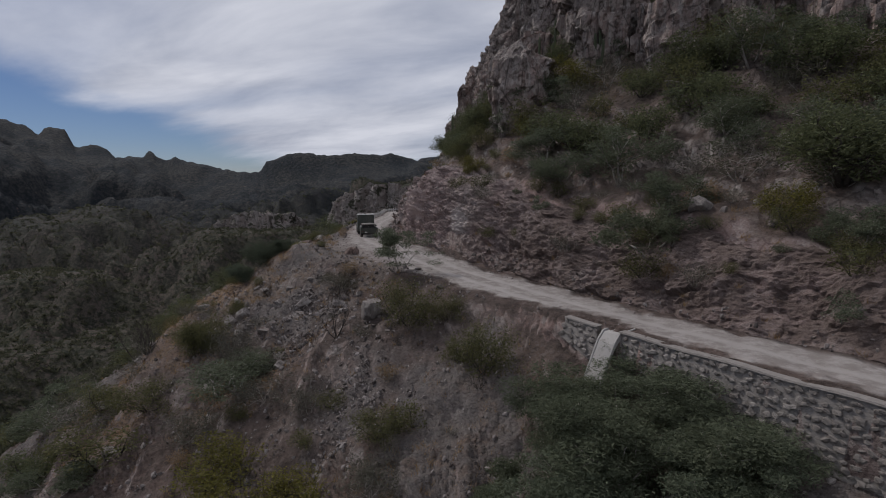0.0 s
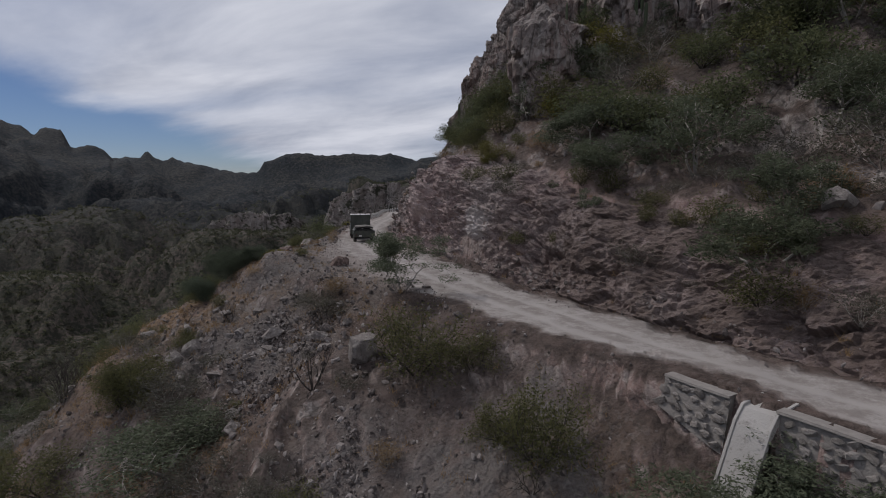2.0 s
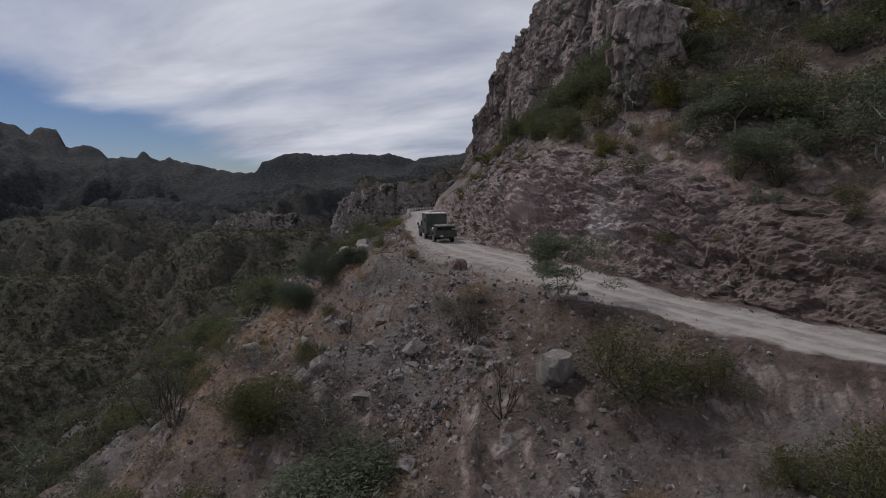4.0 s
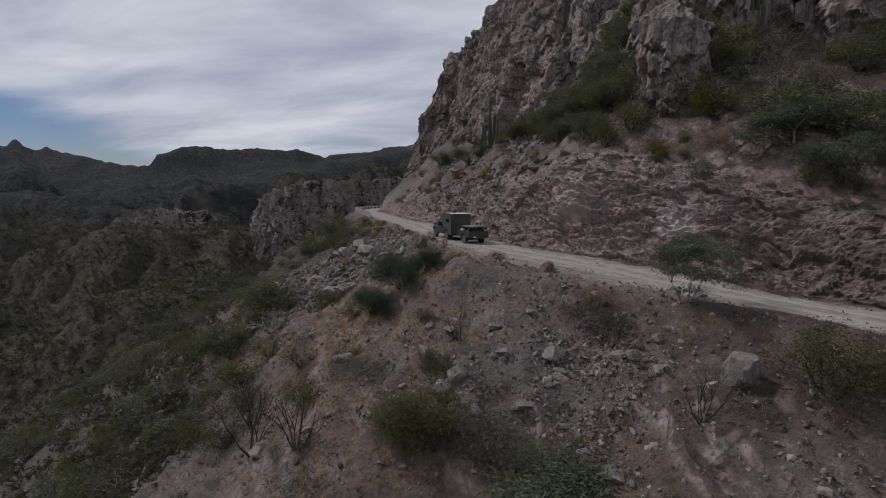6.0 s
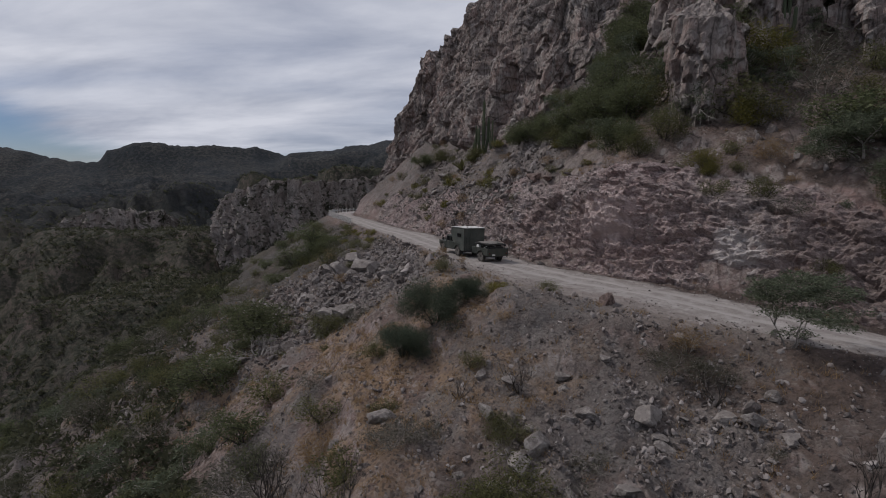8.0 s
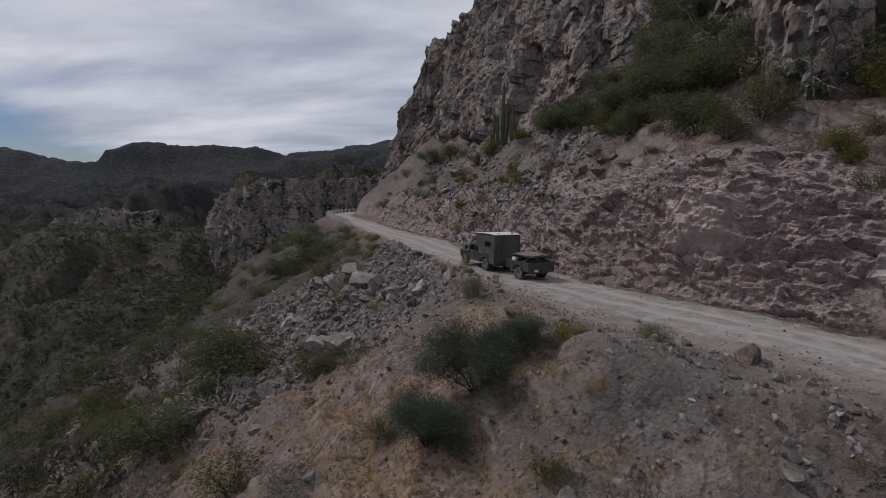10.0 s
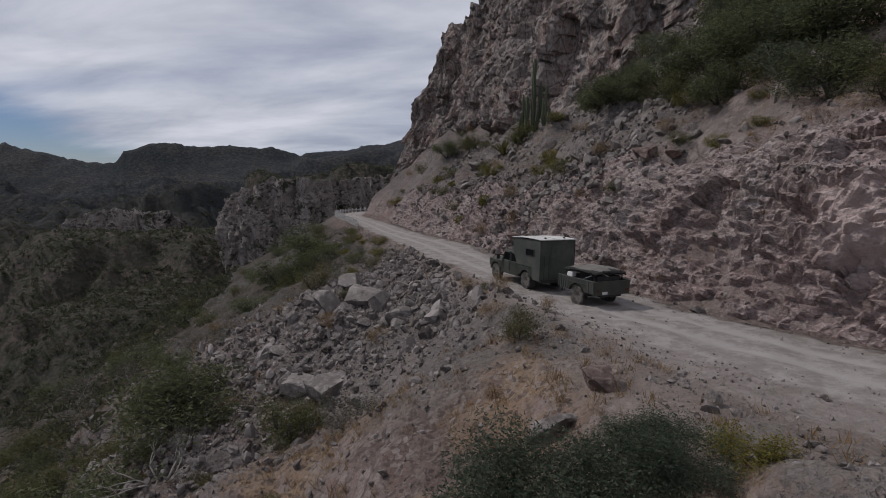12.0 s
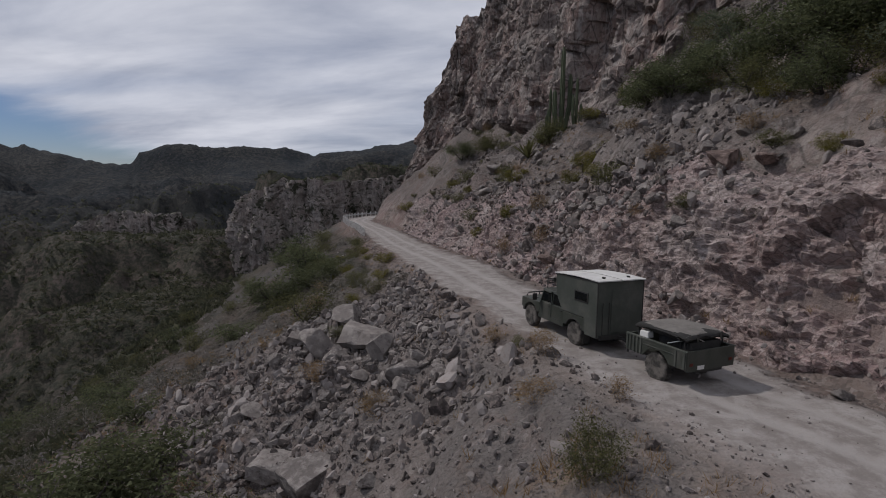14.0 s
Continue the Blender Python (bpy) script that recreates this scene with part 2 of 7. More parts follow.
MAT_GROUND = g.m

k = Mat("cliff_rock", 0.93, spec=0.2).world_pos()
k.color(rock_colors(k))
k.bump(k.noise(0.8, 6, 0.7, (1, 1, 0.4)), 0.8, 0.9)
k.bump(chips(k, 0.9, (1, 1, 0.5)), 0.6, 1.0)
k.bump(chips(k, 2.4, (1, 1, 0.6)), 0.25, 1.0)
k.bump(k.voronoi(0.55, "DISTANCE_TO_EDGE", "Distance", (1, 1, 0.5)), 0.5, 0.5)
k.bump(k.noise(7.0, 4, 0.7), 0.06, 0.8)
MAT_CLIFF = k.m

k = Mat("scrubby_cliff_rock", 0.93, spec=0.2).world_pos()
c_ = k.mix(k.step(k.noise(0.13, 6, 0.70), 0.53, 0.63), k.mix(0.35, rock_colors(k), (0.36, 0.33, 0.31)), k.mix(k.noise(0.6, 5, 0.7), (0.024, 0.030, 0.019), (0.070, 0.066, 0.046)))
k.color(k.mix(k.step(k.slope(), 0.45, 0.75), c_, k.mix(k.noise(0.42, 6, 0.72), (0.020, 0.026, 0.017), (0.082, 0.074, 0.055))))
k.bump(k.noise(0.5, 6, 0.7, (1, 1, 0.4)), 1.4, 0.9)
k.bump(chips(k, 0.5, (1, 1, 0.4)), 1.0, 1.0)
MAT_MOSSY = k.m

k = Mat("cut_rock", 0.93, spec=0.2).world_pos()
c_ = k.mix(0.62, rock_colors(k), k.mix(k.step(k.noise(0.22, 5, 0.65), 0.36, 0.62), (0.450, 0.330, 0.308), (0.540, 0.465, 0.440)))
c_ = k.mix(k.math("MULTIPLY", k.step(k.noise(0.10, 4, 0.6), 0.40, 0.58), 0.5), c_, k.mix(k.noise(1.5, 5, 0.7), (0.235, 0.158, 0.155), (0.470, 0.340, 0.328)))
bed = k.noise(0.55, 6, 0.7, (0.6, 0.6, 3.0))
c_ = k.mix(k.math("MULTIPLY", k.step(bed, 0.54, 0.68), 0.28), c_, (0.616, 0.531, 0.508))
c_ = k.mix(k.math("MULTIPLY", k.step(bed, 0.46, 0.34), 0.55), c_, (0.179, 0.140, 0.134))
c_ = k.mix(k.math("MULTIPLY", k.step(chips(k, 2.6, (1, 1, 1.6)), 0.62, 0.95), 0.22), c_, (0.660, 0.580, 0.552))
c_ = k.mix(k.math("MULTIPLY", k.step(chips(k, 4.4, (1, 1, 1.5)), 0.42, 0.05), 0.45), c_, (0.120, 0.092, 0.086))
c_ = k.mix(k.math("MULTIPLY", k.step(chips(k, 8.5, (1, 1, 1.3)), 0.60, 0.95), 0.40), c_, (0.52, 0.45, 0.42))
c_ = k.mix(k.math("MULTIPLY", k.step(chips(k, 9.5, (1, 1, 1.3)), 0.35, 0.05), 0.40), c_, (0.110, 0.084, 0.076))
crack = k.step(k.voronoi(1.3, "DISTANCE_TO_EDGE", "Distance", (1, 1, 1.5)), 0.035, 0.0)
c_ = k.mix(k.math("MULTIPLY", crack, 0.5), c_, (0.052, 0.041, 0.039))


def near_to(x, y, z, r):
    """1 close to a place, 0 past the radius, with a torn edge."""
    n = k.n.new("ShaderNodeVectorMath")
    n.operation = "DISTANCE"
    k.l.new(k.pos, n.inputs[0])
    n.inputs[1].default_value = (x, y, z)
    return k.step(k.math("ADD", n.outputs["Value"], k.math("MULTIPLY", k.noise(0.9, 5, 0.7), r)), r * 1.45, r * 1.05)


# fresh pale breaks: a pink overhang and a grey scar
c_ = k.mix(k.math("MULTIPLY", near_to(-2.6, 64.8, 4.6, 3.0), 0.7), c_, k.mix(k.noise(1.9, 5, 0.7), (0.487, 0.373, 0.352), (0.831, 0.688, 0.645)))
c_ = k.mix(k.math("MULTIPLY", near_to(1.6, 56.2, 3.0, 2.2), 0.75), c_, k.mix(k.noise(1.9, 5, 0.7), (0.516, 0.466, 0.451), (0.831, 0.774, 0.746)))
c_ = k.mix(k.math("MULTIPLY", k.step(k.slope(), 0.80, 0.95), 0.45), c_, k.mix(k.noise(2.0, 5, 0.7), (0.170, 0.125, 0.110), (0.320, 0.250, 0.225)))
# the cut's near end is painted darker brown, like the earth there, for shade
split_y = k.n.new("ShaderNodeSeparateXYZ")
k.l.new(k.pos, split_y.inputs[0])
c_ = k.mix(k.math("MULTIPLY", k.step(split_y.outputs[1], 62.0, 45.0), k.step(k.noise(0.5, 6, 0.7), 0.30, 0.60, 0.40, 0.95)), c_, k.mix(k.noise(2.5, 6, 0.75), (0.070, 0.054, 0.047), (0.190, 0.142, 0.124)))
k.color(c_)
k.bump(k.noise(1.6, 6, 0.7, (1, 1, 1.8)), 0.35, 0.9)
k.bump(chips(k, 1.9, (1, 1, 1.7)), 0.30, 1.0)
k.bump(chips(k, 4.5, (1, 1, 1.7)), 0.18, 1.0)
k.bump(chips(k, 9.0, (1, 1, 1.4)), 0.08, 1.0)
k.bump(k.noise(9.0, 4, 0.7), 0.06, 0.8)
MAT_CUT = k.m

k = Mat("boulder_rock", 0.93, spec=0.2)
t_ = k.random()
c_ = k.mix(t_, (0.150, 0.132, 0.123), (0.235, 0.208, 0.191))
c_ = k.mix(k.step(k.noise(2.2, 5, 0.65), 0.44, 0.66), c_, (0.305, 0.276, 0.255))
c_ = k.mix(k.step(k.noise(3.1, 5, 0.7), 0.48, 0.30), c_, (0.123, 0.106, 0.098))
k.color(c_)
k.bump(k.noise(2.6, 6, 0.7), 0.22, 0.8).bump(chips(k, 3.0), 0.16, 0.9).bump(k.noise(13.0, 4, 0.7), 0.04, 0.8)
MAT_BOULDER = k.m

k = Mat("brown_boulder_rock", 0.93, spec=0.2)
c_ = k.mix(k.step(k.noise(2.2, 5, 0.65), 0.40, 0.66), (0.135, 0.098, 0.086), (0.285, 0.215, 0.190))
c_ = k.mix(k.step(k.noise(3.7, 5, 0.7), 0.48, 0.30), c_, (0.066, 0.049, 0.043))
k.color(c_)
k.bump(k.noise(2.6, 6, 0.7), 0.26, 0.9).bump(chips(k, 3.4), 0.14, 0.9).bump(k.noise(13.0, 4, 0.7), 0.03, 0.8)
MAT_BROWN = k.m

k = Mat("rubble_rock", 0.95, spec=0.15).world_pos()
t_ = k.random(island=True)
c_ = k.mix(k.math("POWER", t_, 1.6), (0.066, 0.056, 0.052), (0.315, 0.285, 0.270))
c_ = k.mix(k.step(k.noise(5.0, 4, 0.7), 0.45, 0.7), c_, (0.250, 0.208, 0.188))
k.color(c_).bump(k.noise(9.0, 4, 0.7), 0.05, 0.8)
MAT_RUBBLE = k.m


def leaf_material(name, dark, light):
    k = Mat(name, 0.75, spec=0.15)
    c = k.mix(k.random(island=True), dark, light)
    c = k.mix(k.math("MULTIPLY", k.random(), 0.45), c, k.mix(0.5, dark, (0.09, 0.085, 0.04)))
    k.color(c)
    tr = k.n.new("ShaderNodeBsdfTranslucent")
    k.put(tr.inputs[0], c)
    mx = k.n.new("ShaderNodeMixShader")
    mx.inputs[0].default_value = 0.40
    k.l.new(k.b.outputs[0], mx.inputs[1]), k.l.new(tr.outputs[0], mx.inputs[2])
    k.l.new(mx.outputs[0], k.n["Material Output"].inputs[0])
    return k.m


LEAF_ACACIA = leaf_material("acacia_leaf", (0.068, 0.085, 0.055), (0.165, 0.182, 0.122))
LEAF_CREST = leaf_material("crest_shrub_leaf", (0.044, 0.058, 0.040), (0.110, 0.130, 0.090))
LEAF_DARK = leaf_material("mesquite_leaf", (0.060, 0.072, 0.038), (0.150, 0.163, 0.082))
LEAF_BUSH = leaf_material("shrub_leaf", (0.062, 0.065, 0.028), (0.150, 0.146, 0.062))
LEAF_YELLOW = leaf_material("yellow_green_leaf", (0.080, 0.079, 0.018), (0.208, 0.181, 0.045))
LEAF_FAR = leaf_material("far_scrub_leaf", (0.037, 0.043, 0.027), (0.102, 0.099, 0.062))
LEAF_GREY = leaf_material("grey_green_leaf", (0.067, 0.066, 0.054), (0.147, 0.136, 0.109))
LEAF_DRY = leaf_material("dry_grass_blade", (0.170, 0.105, 0.052), (0.340, 0.235, 0.130))

k = Mat("pale_bark", 0.9)
k.color(k.mix(k.noise(9, 4), (0.16, 0.14, 0.125), (0.36, 0.33, 0.30))).bump(k.noise(22, 4), 0.02)
BARK_PALE = k.m
k = Mat("dark_bark", 0.92)
k.color(k.mix(k.noise(9, 4), (0.028, 0.024, 0.022), (0.085, 0.07, 0.06))).bump(k.noise(22, 4), 0.02)
BARK_DARK = k.m
k = Mat("cactus_skin", 0.7)
k.color(k.mix(k.noise(3, 4), (0.045, 0.060, 0.032), (0.095, 0.105, 0.062))).bump(k.noise(25, 3), 0.02)
CACTUS = k.m

k = Mat("olive_paint", 0.55, spec=0.4)
dust = k.step(k.noise(1.7, 5, 0.65), 0.40, 0.72)
c_ = k.mix(k.noise(6, 4), (0.030, 0.034, 0.027), (0.042, 0.047, 0.038))
k.color(k.mix(k.math("MULTIPLY", dust, 0.35), c_, (0.14, 0.125, 0.11)))
k.put(k.b.inputs["Roughness"], k.step(dust, 0, 1, 0.45, 0.85))
k.bump(k.noise(30, 3), 0.004)
PAINT = k.m
k = Mat("olive_panel", 0.6, spec=0.35)
k.color(k.mix(k.step(k.noise(1.2, 5, 0.6), 0.4, 0.75), (0.052, 0.058, 0.049), (0.092, 0.093, 0.081))).bump(k.noise(18, 3), 0.004)
PANEL = k.m
k = Mat("black_steel", 0.6, spec=0.4)
k.color(k.mix(k.noise(5, 4), (0.012, 0.012, 0.012), (0.045, 0.042, 0.038)))
STEEL = k.m
k = Mat("dusty_tyre", 0.92, spec=0.2)
k.color(k.mix(k.step(k.noise(3.5, 4), 0.35, 0.65), (0.035, 0.033, 0.031), (0.135, 0.122, 0.110))).bump(k.noise(16, 3), 0.015)
TYRE = k.m
k = Mat("white_roof", 0.6)
k.color(k.mix(k.noise(2.2, 5, 0.6), (0.42, 0.41, 0.39), (0.70, 0.69, 0.67))).bump(k.noise(12, 3), 0.004)
WHITE = k.m
k = Mat("dark_glass", 0.08, spec=0.6)
k.color((0.006, 0.007, 0.008))
GLASS = k.m
k = Mat("canvas", 0.95)
k.color(k.mix(k.noise(3, 5), (0.085, 0.078, 0.072), (0.225, 0.208, 0.190))).bump(k.noise(5, 5), 0.05)
CANVAS = k.m
k = Mat("dark_canvas", 0.95)
k.color(k.mix(k.noise(3, 5), (0.018, 0.018, 0.018), (0.045, 0.043, 0.040))).bump(k.noise(5, 5), 0.05)
CANVAS_DARK = k.m
k = Mat("wall_stone", 0.93)
c_ = k.mix(k.random(), (0.135, 0.122, 0.112), (0.312, 0.286, 0.266))
k.color(k.mix(k.step(k.noise(4, 5, 0.7), 0.45, 0.7), c_, (0.229, 0.198, 0.177))).bump(k.noise(7, 5, 0.7), 0.06)
WALL_STONE = k.m
k = Mat("mortar", 0.95).world_pos()
k.color(k.mix(k.noise(4, 5), (0.150, 0.136, 0.124), (0.300, 0.275, 0.255))).bump(k.noise(9, 5), 0.05)
MORTAR = k.m
k = Mat("concrete", 0.9).world_pos()
c_ = k.mix(k.noise(0.9, 5, 0.6), (0.27, 0.255, 0.24), (0.42, 0.40, 0.38))
k.color(k.mix(k.step(k.noise(3.0, 5, 0.7), 0.52, 0.75), c_, (0.152, 0.136, 0.124))).bump(k.noise(14, 4), 0.02)
CONCRETE = k.m
k = Mat("galvanised_rail", 0.5, 0.6)
k.color(k.mix(k.noise(4, 4), (0.32, 0.32, 0.32), (0.50, 0.49, 0.48)))
RAIL = k.m

# ---- shape of the land ----
def vnoise(x, y, z, seed=0):
    """Smooth value noise, -1 to 1, on arrays."""
    xf, yf, zf = np.floor(x), np.floor(y), np.floor(z)
    fx, fy, fz = x - xf, y - yf, z - zf
    xi, yi, zi = (a.astype(np.int64) for a in (xf, yf, zf))
    fx, fy, fz = (f * f * f * (f * (f * 6 - 15) + 10) for f in (fx, fy, fz))

    def corner(a, b, c):
        h = ((xi + a) * 374761393 + (yi + b) * 668265263 + (zi + c) * 1103515245 + seed * 974634541) & 0xFFFFFFFF
        h = ((h ^ (h >> 13)) * 1274126177) & 0xFFFFFFFF
        h = ((h ^ (h >> 16)) * 2246822519) & 0xFFFFFFFF
        return (h ^ (h >> 15)) / 2147483648.0 - 1.0

    def lerp(a, b, f):
        return a + (b - a) * f

    flat = lerp(lerp(corner(0, 0, 0), corner(1, 0, 0), fx), lerp(corner(0, 1, 0), corner(1, 1, 0), fx), fy)
    if not np.any(fz):
        return flat
    return lerp(flat, lerp(lerp(corner(0, 0, 1), corner(1, 0, 1), fx), lerp(corner(0, 1, 1), corner(1, 1, 1), fx), fy), fz)


def fbm(x, y, z, octaves=4, seed=0, gain=0.5):
    total, amp = np.zeros_like(x), 1.0
    for i in range(octaves):
        total += amp * vnoise(x * 2 ** i + i * 17.3, y * 2 ** i - i * 9.1, z * 2 ** i, seed + i)
        amp *= gain
    return total


def ridged(x, y, z, octaves=4, seed=0, gain=0.5):
    total, amp = np.zeros_like(x), 1.0
    for i in range(octaves):
        total += amp * (1 - 2 * np.abs(vnoise(x * 2 ** i + i * 7.7, y * 2 ** i - i * 3.1, z * 2 ** i, seed + i)))
        amp *= gain
    return total


def cells(x, y, z, seed=0, tilt=0.8):
    """Cell noise: a value for each block, -1 to 1, and the distance to its nearest joint."""
    xi, yi, zi = (np.floor(a).astype(np.int64) for a in (x, y, z))
    f1, f2, val = np.full(x.shape, 9.0), np.full(x.shape, 9.0), np.zeros_like(x)
    for a in (-1, 0, 1):
        for b in (-1, 0, 1):
            for c in (-1, 0, 1):
                h = ((xi + a) * 374761393 + (yi + b) * 668265263 + (zi + c) * 1103515245 + seed * 974634541) & 0xFFFFFFFF
                h = ((h ^ (h >> 13)) * 1274126177) & 0xFFFFFFFF
                h ^= h >> 16
                px, py, pz = ((h >> k) % 1024 / 1024.0 for k in (0, 7, 14))
                d = np.sqrt((xi + a + px - x) ** 2 + (yi + b + py - y) ** 2 + (zi + c + pz - z) ** 2)
                near = d < f1
                f2 = np.where(near, f1, np.minimum(f2, d))
                face = (h >> 20) % 1000 / 500.0 - 1
                if tilt:        # each block ends in a slanted plane
                    face = face + tilt * (((h >> 5) % 512 / 256.0 - 1) * (x - xi - a - px) + ((h >> 11) % 512 / 256.0 - 1) * (y - yi - b - py) + ((h >> 17) % 512 / 256.0 - 1) * (z - zi - c - pz))
                val = np.where(near, face, val)
                f1 = np.where(near, d, f1)
    return val, f2 - f1


def smooth(v, a, b):
    t = np.clip((v - a) / (b - a), 0, 1)
    return t * t * (3 - 2 * t)


# the road's middle line, plan only
ROAD = [(95, -62), (62, -30), (34, -2), (25, 9), (17, 20.5), (11.2, 29.5), (5.9, 38.3), (1.2, 46.5), (-4, 57.5), (-7.8, 66.5), (-10.2, 77), (-11.5, 88),
        (-12.2, 100), (-12.8, 111), (-13.4, 125), (-13.6, 140), (-14, 155), (-15.2, 172), (-15.6, 186), (-13, 198), (-6, 207), (4, 212), (22, 214), (60, 220)]
HALF = 2.9


def spline(points, step):
    out = []
    P = [np.array(p, float) for p in points]
    P = [2 * P[0] - P[1]] + P + [2 * P[-1] - P[-2]]
    for a, b, c, d in zip(P, P[1:], P[2:], P[3:]):
        n = max(2, int(np.linalg.norm(c - b) / step))
        for i in range(n):
            t = i / n
            out.append(0.5 * (2 * b + (c - a) * t + (2 * a - 5 * b + 4 * c - d) * t * t + (3 * b - a - 3 * c + d) * t ** 3))
    out.append(P[-2])
    return np.array(out)


LINE = spline(ROAD, 0.6)
TAN = np.gradient(LINE, axis=0)
TAN /= np.linalg.norm(TAN, axis=1)[:, None]


def road_coords(x, y):
    """How far each place is from the road's middle (uphill positive), and the y of the nearest place on it."""
    d, near = np.empty_like(x), np.empty(x.shape, int)
    for i in range(0, len(x), 20000):
        px, py = x[i:i + 20000, None], y[i:i + 20000, None]
        j = np.argmin((px - LINE[:, 0]) ** 2 + (py - LINE[:, 1]) ** 2, axis=1)
        q = LINE[j]
        side = (px[:, 0] - q[:, 0]) * TAN[j, 1] - (py[:, 0] - q[:, 1]) * TAN[j, 0]
        dist = np.hypot(px[:, 0] - q[:, 0], py[:, 0] - q[:, 1])
        d[i:i + 20000], near[i:i + 20000] = np.sign(side) * dist, j
    return d, LINE[near, 1]


def road_z(ry):
    return np.interp(ry, [20, 34, 46, 57, 70, 84, 100, 130, 160, 195], [-0.62, -0.62, -0.3, 0.18, 0.15, 0.02, -0.05, -1.2, -2.1, -2.8])


def by_y(ry, *pairs):
    return np.interp(ry, pairs[0::2], pairs[1::2])


def skyline(az):
    """Height of the farthest hills over the horizon, in degrees, by azimuth in degrees."""
    a = [-180, -100, -70, -52, -44, -38, -36.3, -35.5, -35.0, -33.6, -33.0, -31.4, -30.6, -30.1, -27.9, -27.4, -26.8, -26.0, -25.3, -24.6, -22.5, -18.0, -17.4, -15.2, -10, -5, -2.8, 0.0, 4, 8, 14, 30, 60, 120, 180]
    e = [2.5, 4, 5.5, 6, 5.6, 5.2, 4.8, 3.8, 4.5, 4.5, 3.0, 3.2, 2.9, 2.1, 2.3, 2.9, 2.3, 2.0, 2.4, 2.0, 1.4, 1.1, 2.3, 2.8, 2.9, 2.75, 2.2, 2.5, 3.3, 4.1, 5.0, 5, 4, 3, 2.5]
    return np.interp(az, a, e)


def land(x, y):
    """Height of the land, and its masks."""
    d, ry = road_coords(x, y)
    rz = road_z(ry)
    rough = fbm(x * 0.09, y * 0.09, 0 * x, 5, 3)
    # uphill: rock cut, then a scrub slope
    u = np.maximum(d - HALF - 0.5, 0)
    wob = u + 1.4 * fbm(x * 0.16, y * 0.16, 0 * x, 3, 11) * smooth(u, 0.3, 2.5)
    wob = np.maximum(wob, 0)
    cut_h = by_y(ry, 15, 2.6, 38, 2.8, 50, 5.0, 58, 5.6, 66, 5.8, 74, 4.4, 85, 3.0, 100, 2.4, 130, 2.2, 190, 3)
    cut_w = by_y(ry, 15, 2.6, 38, 2.6, 46, 2.4, 54, 1.9, 65, 1.0, 74, 2.0, 90, 2.4, 130, 2.0)
    rise = by_y(ry, 15, 0.52, 38, 0.56, 56, 0.60, 66, 0.78, 76, 0.92, 97, 0.96, 126, 0.82, 170, 0.9)
    up_z = cut_h * smooth(wob, 0.0, cut_w * 1.15) + rise * np.maximum(wob - cut_w * 0.6, 0)
    up_z = np.where(up_z > 44, 44 + (up_z - 44) * 0.25, up_z)
    up_z += smooth(u, 1, 8) * (0.9 * rough + 0.35 * ridged(x * 0.35, y * 0.35, 0 * x, 3, 5))
    # outer side: shoulder, spur, steep drop into the valley
    half_out = by_y(ry, 34, 1.5, 42, HALF + 0.4)
    o = np.maximum(-d - half_out, 0)
    gentle = by_y(ry, 15, 0.62, 30, 0.52, 40, 0.46, 46, 0.43, 50, 0.46, 56, 0.50, 66, 0.50, 72, 0.48, 76, 0.52, 84, 0.54, 110, 0.55, 160, 0.62)
    brink = by_y(ry, 15, 34, 31, 31, 50, 22, 58, 18, 66, 14, 72, 11, 78, 22, 86, 40, 160, 40)
    gully = by_y(ry, 2, 0, 6, 2.6, 24, 2.6, 30, 2.0, 33, 1.0, 36, 0.6, 39, 0.6, 44, 0.2, 58, 0, 70, 0.0, 78, 0.6, 86, 0.5, 100, 0)
    shelf = by_y(ry, 46, 0, 50, 2.6, 56, 6.4, 62, 7.8, 67, 5.0, 73, 1.8, 78, 0)
    out_z = -gentle * np.maximum(o - shelf + 0.8 * fbm(x * 0.3, y * 0.3, 0 * x, 3, 25) * smooth(o, 0.5, 3), 0) - 0.28 * np.maximum(o - brink, 0) - gully * smooth(o, by_y(ry, 33, 0.0, 38, 0.5), by_y(ry, 33, 0.55, 36.5, 1.4, 40, 4.0))
    out_z += smooth(o, 1.5, 9) * (1.1 * rough + 0.3 * ridged(x * 0.4, y * 0.4, 0 * x, 3, 8))
    near_z = rz + np.where(d > 0, up_z, out_z)
    verge = 0.45 * fbm(x * 0.45, y * 0.45, 0 * x, 4, 23)
    wide = np.where(d < 0, half_out - by_y(ry, 34, 0.85, 46, 0.4) + 0.38 * shelf, HALF) + verge
    wide = wide + 0.28 * fbm(x * 1.7, y * 1.7, 0 * x, 3, 24) - 0.15
    on_road = smooth(np.abs(d), wide + 0.45, wide - 0.25)
    near_z += on_road * (0.05 * fbm(x * 0.5, y * 0.5, 0 * x, 3, 21) - 0.05 * np.exp(-((np.abs(d) - 0.95) / 0.28) ** 2))
    near_z += (1 - on_road) * 0.10 * fbm(x * 1.1, y * 1.1, 0 * x, 3, 31)

    # the valley and the hills beyond
    r, az = np.hypot(x, y), np.degrees(np.arctan2(x, y))
    far_r = 1500 + 500 * smooth(-az, 15, 35)
    crest = 7.2 + np.tan(np.radians(skyline(az))) * far_r
    t = smooth(r, 260, 1.0 * far_r) ** 1.25
    floor = -44 - 6 * smooth(r, 100, 500) - 34 * smooth(-az, 14, 34)
    crest = crest + (r > 200) * 4.5 * fbm(az * 0.9, 0 * az + 3.3, 0 * az, 4, 47, 0.6)
    broad = sum(skyline(az + q) for q in (-7, -4, -2, 0, 2, 4, 7)) / 7
    body = 7.2 + np.tan(np.radians(np.minimum(broad, skyline(az) + 0.5) - 0.35)) * far_r
